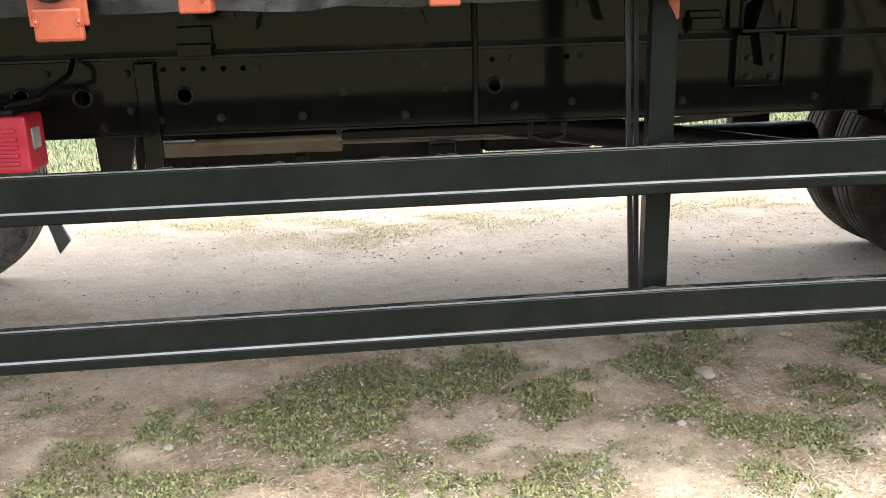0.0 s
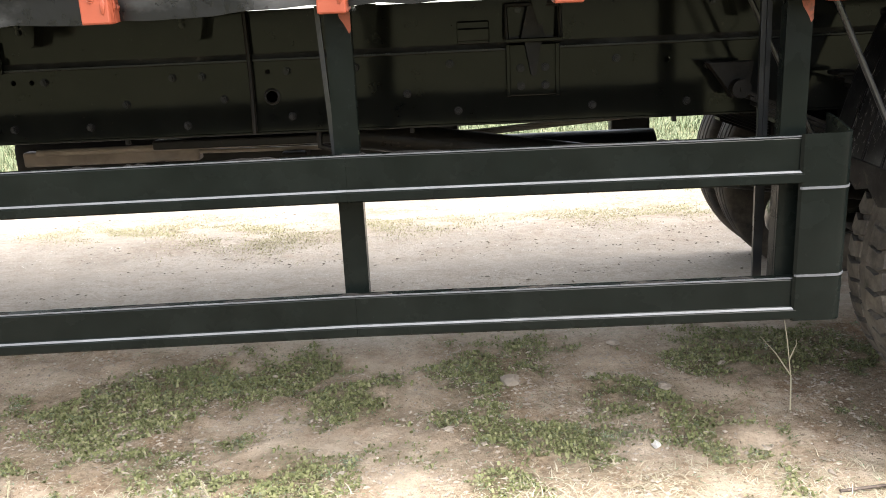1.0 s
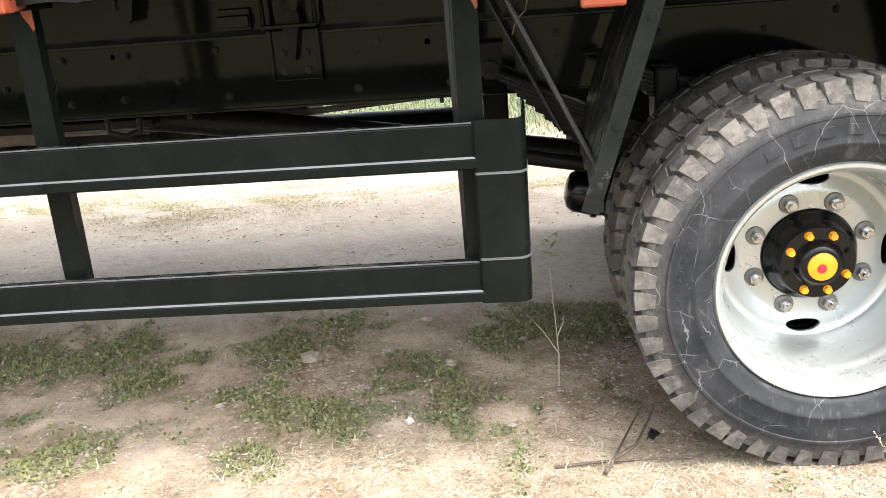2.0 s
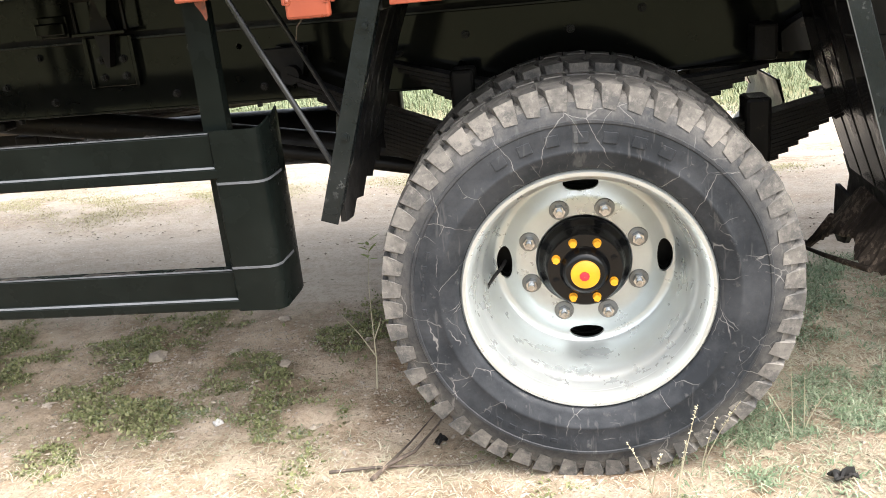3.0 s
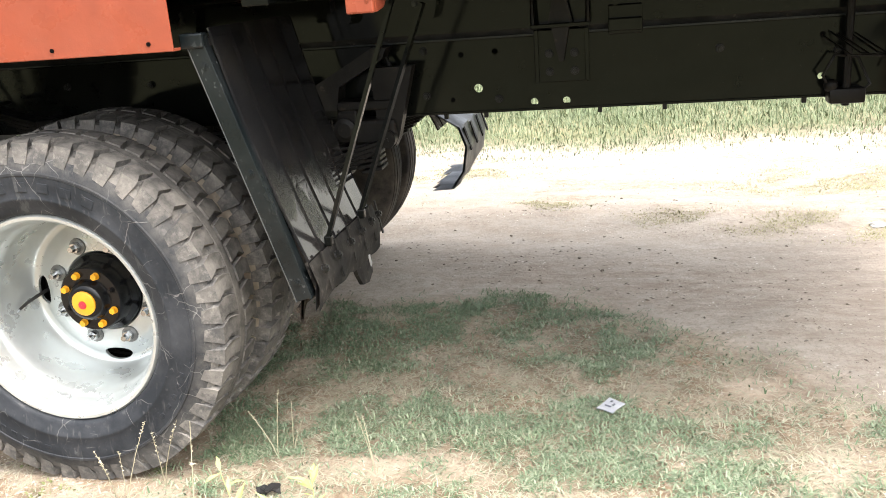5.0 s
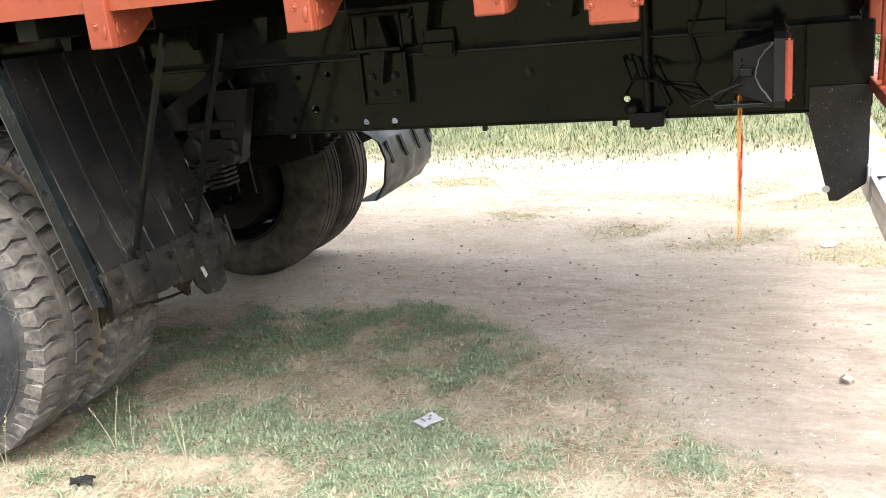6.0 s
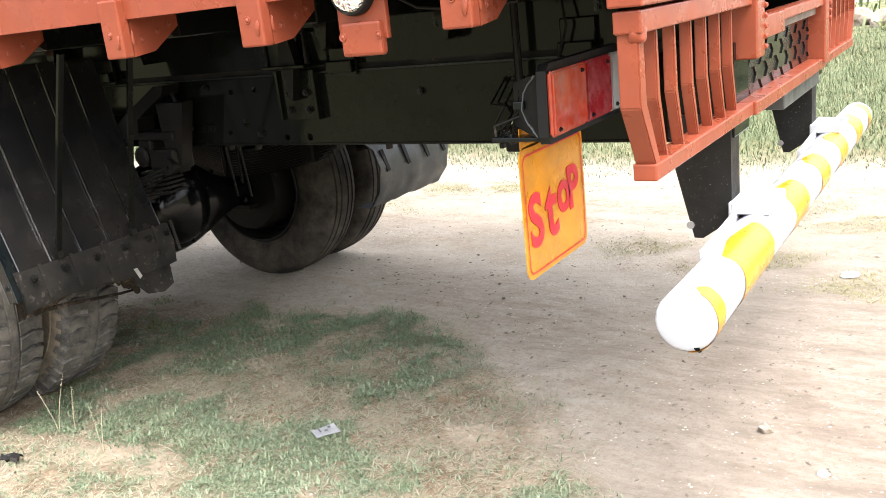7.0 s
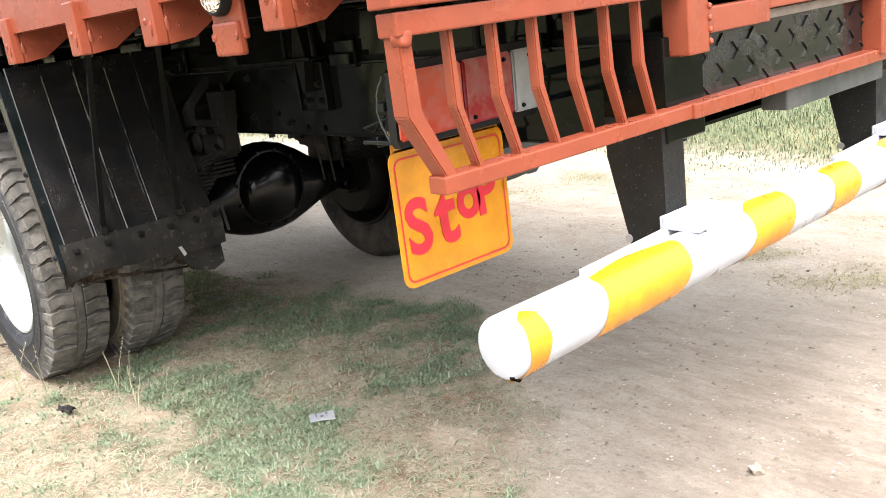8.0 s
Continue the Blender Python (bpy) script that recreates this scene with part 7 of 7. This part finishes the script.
lump("stone", 2.546, 0.945, 0.020, STONE, "pale stone on the sandy track", "stone", 30, 0.7)
lump("stone", 2.72, 0.78, 0.016, CHALK, "small white stone on the sandy track", "stone", 31, 0.5)
lump("stone", 2.574, 2.338, 0.045, CHALK, "flat white stone on the sandy track", "stone", 32, 0.25)
rng_s = random.Random(77)
for k in range(26):
    x, y = rng_s.uniform(-4.2, 3.4), rng_s.uniform(1.35, 3.4)
    if y < float(np.interp(x, EDGE_X, EDGE_Y)) + 0.15:
        continue
    lump("clod", x, y, rng_s.uniform(0.003, 0.008), CLOD, "small brown clod on the sandy track", "clod", k + 50, 0.6, group="clods on the track")
for k in range(24):
    x, y = rng_s.gauss(0.9, 0.8), rng_s.gauss(1.85, 0.22)
    lump("clod", x, y, rng_s.uniform(0.003, 0.009), CLOD, "small brown clod on the sandy track", "clod", k + 200, 0.6, group="clods on the track")


def crumbs(name, x, y, size, mat, seed, label, category):
    """Loose crumbs of soil: uneven little octahedra in one mesh."""
    rng = np.random.RandomState(seed)
    n = len(x)
    base = np.array([[1, 0, 0], [0, 1, 0], [-1, 0, 0], [0, -1, 0], [0, 0, 0.7], [0, 0, -0.4]])
    a = rng.uniform(0, 6.28, n)
    turn = np.stack([np.stack([np.cos(a), -np.sin(a), 0 * a], -1), np.stack([np.sin(a), np.cos(a), 0 * a], -1), np.stack([0 * a, 0 * a, 1 + 0 * a], -1)], 1)
    co = base[None] * rng.uniform(0.6, 1.4, (n, 6, 1)) * np.stack([1.5 + 0 * a, 0.8 + 0 * a, 0.8 + 0 * a], -1)[:, None]
    co = np.einsum("nij,nkj->nki", turn, co) * size[:, None, None] + np.stack([x, y, lie(x, y) + size * 0.2], -1)[:, None]
    tris = np.array([[0, 1, 4], [1, 2, 4], [2, 3, 4], [3, 0, 4], [1, 0, 5], [2, 1, 5], [3, 2, 5], [0, 3, 5]])
    me = bpy.data.meshes.new(name)
    me.from_pydata(co.reshape(-1, 3).tolist(), [], (np.arange(n)[:, None, None] * 6 + tris).reshape(-1, 3).tolist())
    me.materials.append(mat)
    return tagged(new(name, me), label, category, kind="stuff")


def crumb_density(x, y):
    band = np.clip(3.0 * grain(0.35 * x + 0.3 * y, 2.2 * y - 0.2 * x, 3.0, 6.0) - 1.3, 0.03, 1)
    return (band + 0.9 * rut_at(x, y)) * (1 - 0.6 * earth_at(x, y)) * np.clip(1.5 - np.abs(y - 1.7) / 1.6, 0.1, 1)


x, y, rng = sow(24000, -4.2, 4.2, -1.2, 3.8, crumb_density, 31)
crumbs("track_crumbs", x, y, 0.0014 + 0.0064 * rng.uniform(0, 1, len(x)) ** 3, CLOD, 32, "scattered brown crumbs of soil on the track", "soil")
x, y, rng = sow(2600, -3.8, 2.2, -0.4, 1.3, lambda x, y: earth_at(x, y) * (0.15 + 0.85 * bare_at(x, y)) * np.clip(2.5 * grain(x, y, 4.0, 18.0) - 0.7, 0.08, 1) * (1 - 0.8 * green_at(x, y)), 35)
crumbs("verge_pebbles", x, y, 0.0035 + 0.0080 * rng.uniform(0, 1, len(x)) ** 3, STONE, 36, "pale pebbles strewn on the bare verge", "pebbles")
x, y, rng = sow(30000, -3.8, 0.2, -0.4, 1.3, lambda x, y: earth_at(x, y) * np.clip(2.5 * grain(x, y, 6.0, 8.0) - 0.8, 0.05, 1), 33)
crumbs("verge_crumbs", x, y, 0.0018 + 0.006 * rng.uniform(0, 1, len(x)) ** 3, STONE, 34, "pale crumbs and grit on the bare verge", "soil")


def stick(points, r, label, mat=TWIG, name="dead_twig", category="twig"):
    bm = bmesh.new()
    for pts in points:
        tube(bm, [(x, y, lie1(x, y) + z) for x, y, z in pts], [r * (1 - 0.75 * k / max(1, len(pts) - 1)) for k in range(len(pts))], 6)
    return tagged(new(name, mesh_of(name, bm, mat, smooth=True)), label, category)


stick([[(-0.54, 0.01, 0.010), (-0.51, 0.08, 0.016), (-0.47, 0.18, 0.024), (-0.41, 0.30, 0.03)], [(-0.51, 0.08, 0.016), (-0.45, 0.13, 0.03), (-0.40, 0.23, 0.035), (-0.38, 0.28, 0.045)]], 0.006, "forked dark dead twig lying beside the wheel")
stick([[(-0.66, 0.06, 0.006), (-0.55, 0.075, 0.012), (-0.44, 0.09, 0.010), (-0.32, 0.10, 0.008), (-0.27, 0.09, 0.02)]], 0.0045, "thin dark dead twig lying in dry grass")
stalk = stick([[(-0.620, 0.500, 0.0), (-0.616, 0.520, 0.09), (-0.622, 0.550, 0.20), (-0.630, 0.600, 0.31), (-0.628, 0.650, 0.385)], [(-0.616, 0.520, 0.10), (-0.66, 0.53, 0.17), (-0.705, 0.54, 0.225)], [(-0.618, 0.535, 0.15), (-0.60, 0.54, 0.19), (-0.595, 0.55, 0.21)]], 0.0024, "upright straw-coloured stalk with a green leafy tip", WEED, "dry_stalk", "weed")
rng_l = random.Random(4)
for k in range(9):
    bm = bmesh.new()
    base = Vector((-0.629, 0.625 + 0.004 * k, 0.350 + lie1(-0.63, 0.63) + 0.006 * k))
    d = Vector((math.cos(2.4 * k), math.sin(2.4 * k) * 0.6, rng_l.uniform(0.1, 0.8))).normalized()
    sd = d.cross(Vector((0, 0, 1))).normalized() * 0.0055
    l = rng_l.uniform(0.030, 0.048)
    sag = Vector((0, 0, -0.006))
    vs = [bm.verts.new(base), bm.verts.new(base + d * l * 0.35 + sd), bm.verts.new(base + d * l * 0.7 + sd * 0.8 + sag * 0.4), bm.verts.new(base + d * l + sag), bm.verts.new(base + d * l * 0.7 - sd * 0.8 + sag * 0.4), bm.verts.new(base + d * l * 0.35 - sd)]
    bm.faces.new(vs)
    part("leaf", bm, SPRIG, stalk)


def weed(x, y, h, seed, label, mat=WEED, leafy=False, name="dry_weed"):
    """A stalk with side shoots and small seed heads or leaves."""
    rng = random.Random(seed)
    bm = bmesh.new()
    z0 = lie1(x, y) - 0.004
    for s in range(2):
        a, tilt, hh = rng.uniform(0, 6.28), rng.uniform(0.10, 0.5) * min(1.0, 0.18 / h), h * (1.0 if s == 0 else rng.uniform(0.65, 0.95))
        pts = [Vector((x + math.cos(a) * tilt * hh * t ** 1.4, y + math.sin(a) * tilt * hh * t ** 1.4, z0 + hh * t)) for t in (0, 0.3, 0.6, 0.85, 1.0)]
        tube(bm, pts, [0.0014, 0.0012, 0.0010, 0.0008, 0.0005], 5)
        for k in range(16 if not leafy else 15):
            t = rng.uniform(0.45 if not leafy else 0.5, 1.0)
            i = min(3, int(t * 4))
            p = pts[i].lerp(pts[i + 1], rng.random())
            b = rng.uniform(0, 6.28)
            l = rng.uniform(0.004, 0.008) if not leafy else rng.uniform(0.022, 0.042)
            w = l * (0.45 if not leafy else 0.13)
            d = Vector((math.cos(b), math.sin(b), rng.uniform(0.2, 0.9))).normalized()
            sd = d.cross(Vector((0, 0, 1))).normalized() * w
            up_ = sd.cross(d).normalized() * w * 0.4
            vs = [bm.verts.new(p), bm.verts.new(p + d * l * 0.5 + sd + up_), bm.verts.new(p + d * l), bm.verts.new(p + d * l * 0.5 - sd + up_)]
            bm.faces.new(vs)
    return tagged(new(name, mesh_of(name, bm, mat)), label, "weed")


weed(0.178, -0.065, 0.21, 1, "dry seeding weed against the tyre")
weed(0.125, -0.035, 0.14, 6, "small dry seeding weed by the tyre")
weed(0.240, 0.015, 0.215, 2, "dry seeding weed against the tyre")
weed(0.488, 0.189, 0.19, 3, "thin dry weed in the grass")
weed(0.524, 0.222, 0.15, 4, "thin dry weed in the grass")
weed(0.78, 0.14, 0.16, 9, "thin dry weed in the grass")
weed(0.93, -0.77, 0.58, 5, "tall bright green leafy weed in grass", SPROUT, True, "leafy_weed")
weed(0.99, -0.76, 0.53, 7, "tall bright green leafy weed in grass", SPROUT, True, "leafy_weed")
weed(0.80, -0.85, 0.63, 8, "tall thin straw-coloured weed")
weed(-2.22, 0.10, 0.06, 12, "dry tuft of straw on earth")
weed(-2.75, 0.12, 0.06, 13, "dry tuft of straw on earth")

# printed wrapper
bm = bmesh.new()
g = [[bm.verts.new((0.075 * (i / 4 - 0.5), 0.052 * (j / 3 - 0.5), 0.003 + 0.002 * math.sin(1.1 * i + j))) for i in range(5)] for j in range(4)]
for j in range(3):
    for i in range(4):
        bm.faces.new((g[j][i], g[j][i + 1], g[j + 1][i + 1], g[j + 1][i]))
ext = bmesh.ops.extrude_face_region(bm, geom=list(bm.faces))
for v in ext["geom"]:
    if isinstance(v, bmesh.types.BMVert):
        v.co.z += 0.0025
wrapper = new("wrapper", mesh_of("wrapper", bm, PAPER))
wrapper.matrix_basis = Matrix.Translation((1.394, 0.463, lie1(1.394, 0.463) + 0.012)) @ pose(0, 0, 0, 3, 2, 62)
tagged(wrapper, "crumpled white wrapper with dark print in grass", "litter")
for x0, x1, y0, y1 in ((-0.020, -0.016, -0.010, 0.010), (-0.006, 0.004, -0.012, -0.007), (0.010, 0.018, 0.002, 0.008)):
    bm = bmesh.new()
    box(bm, x0, y0, 0.0100, x1, y1, 0.0135, 0.0005)
    part("print_bar", bm, INK, wrapper)
# scraps
for x, y, s, seed, label in ((0.546, -0.014, 0.030, 1, "crumpled black plastic scrap on dry grass"), (-0.394, 0.201, 0.020, 3, "small black plastic piece by the tyre")):
    bm = bmesh.new()
    bmesh.ops.create_grid(bm, x_segments=6, y_segments=5, size=1)
    for v in bm.verts:
        v.co.z = 0.5 + 0.7 * noise.noise(v.co * 1.7 + Vector((seed * 5, 0, 0)))
        v.co.y *= 0.55
    ext = bmesh.ops.extrude_face_region(bm, geom=list(bm.faces))
    for v in ext["geom"]:
        if isinstance(v, bmesh.types.BMVert):
            v.co.z += 0.12
    ob = new("plastic_scrap", mesh_of("plastic_scrap", bm, FLAP))
    ob.matrix_basis = Matrix.Translation((x, y, lie1(x, y) + 0.002)) @ pose(0, 0, 0, 0, 0, 20 * seed) @ Matrix.Scale(s, 4)
    tagged(ob, label, "litter")


# ================================================================ far off
def bush(x, y, h, w, seed, n=900):
    """Forked stems and a ragged crown of single leaves."""
    rng = random.Random(seed)
    base = Vector((x, y, lie1(x, y)))
    ob = new("bush")
    tagged(ob, "ragged green bush beyond the track", "bush", "bushes beyond the track")
    tips = []
    for k in range(9):
        a = rng.uniform(0, 6.28)
        t = base + Vector((math.cos(a) * w * rng.uniform(0.2, 0.9), math.sin(a) * w * rng.uniform(0.2, 0.9), h * rng.uniform(0.6, 1.0)))
        m = base.lerp(t, 0.5) + Vector((0, 0, 0.1 * h))
        bm = bmesh.new()
        tube(bm, [base, m, t], [0.018, 0.010, 0.004], 5)
        part("stem", bm, TWIG, ob)
        tips += [m, t, m.lerp(t, 0.5)]
    bm = bmesh.new()
    for k in range(n):
        c = rng.choice(tips) + Vector((rng.gauss(0, 0.16 * w), rng.gauss(0, 0.16 * w), rng.gauss(0, 0.10 * h)))
        c.z = max(c.z, base.z + 0.02)
        d = Vector((rng.uniform(-1, 1), rng.uniform(-1, 1), rng.uniform(-0.3, 0.8))).normalized()
        s = d.cross(Vector((0.1, 0.2, 1))).normalized()
        l = rng.uniform(0.03, 0.07)
        bm.faces.new([bm.verts.new(c), bm.verts.new(c + d * l * 0.5 + s * l * 0.28), bm.verts.new(c + d * l), bm.verts.new(c + d * l * 0.5 - s * l * 0.28)])
    part("crown", bm, BUSH, ob)
    return ob


for k, (x, y, h, w) in enumerate(((2.9, 8.9, 0.5, 0.5), (3.7, 9.3, 0.55, 0.6), (4.6, 8.6, 0.5, 0.6), (-0.2, 9.4, 0.4, 0.6), (0.9, 10.5, 0.45, 0.6), (-2.0, 11.0, 0.5, 0.7), (2.2, 11.5, 0.45, 0.6), (-4.0, 10.5, 0.5, 0.8))):
    bush(x, y, h, w, k + 1)
# rubble heap and a low whitewashed wall behind it
rng_r = random.Random(5)
for k in range(46):
    x = rng_r.uniform(-3.0, 11.0)
    lump("rubble", x, 15.3 + rng_r.uniform(-0.8, 0.8), rng_r.uniform(0.12, 0.34), STONE, "grey rubble stone in a low heap", "stone", k + 400, 0.7, group="rubble heap")
bm = bmesh.new()
box(bm, -16, 24.0, 0.0, 24, 24.3, 2.4, 0.03)
for k in range(11):
    box(bm, -16 + 4 * k - 0.2, 23.9, 0.0, -16 + 4 * k + 0.2, 24.0, 2.55, 0.02)
tagged(new("boundary_wall", mesh_of("boundary_wall", bm, WALL)), "far whitewashed boundary wall with piers", "wall", kind="structure")
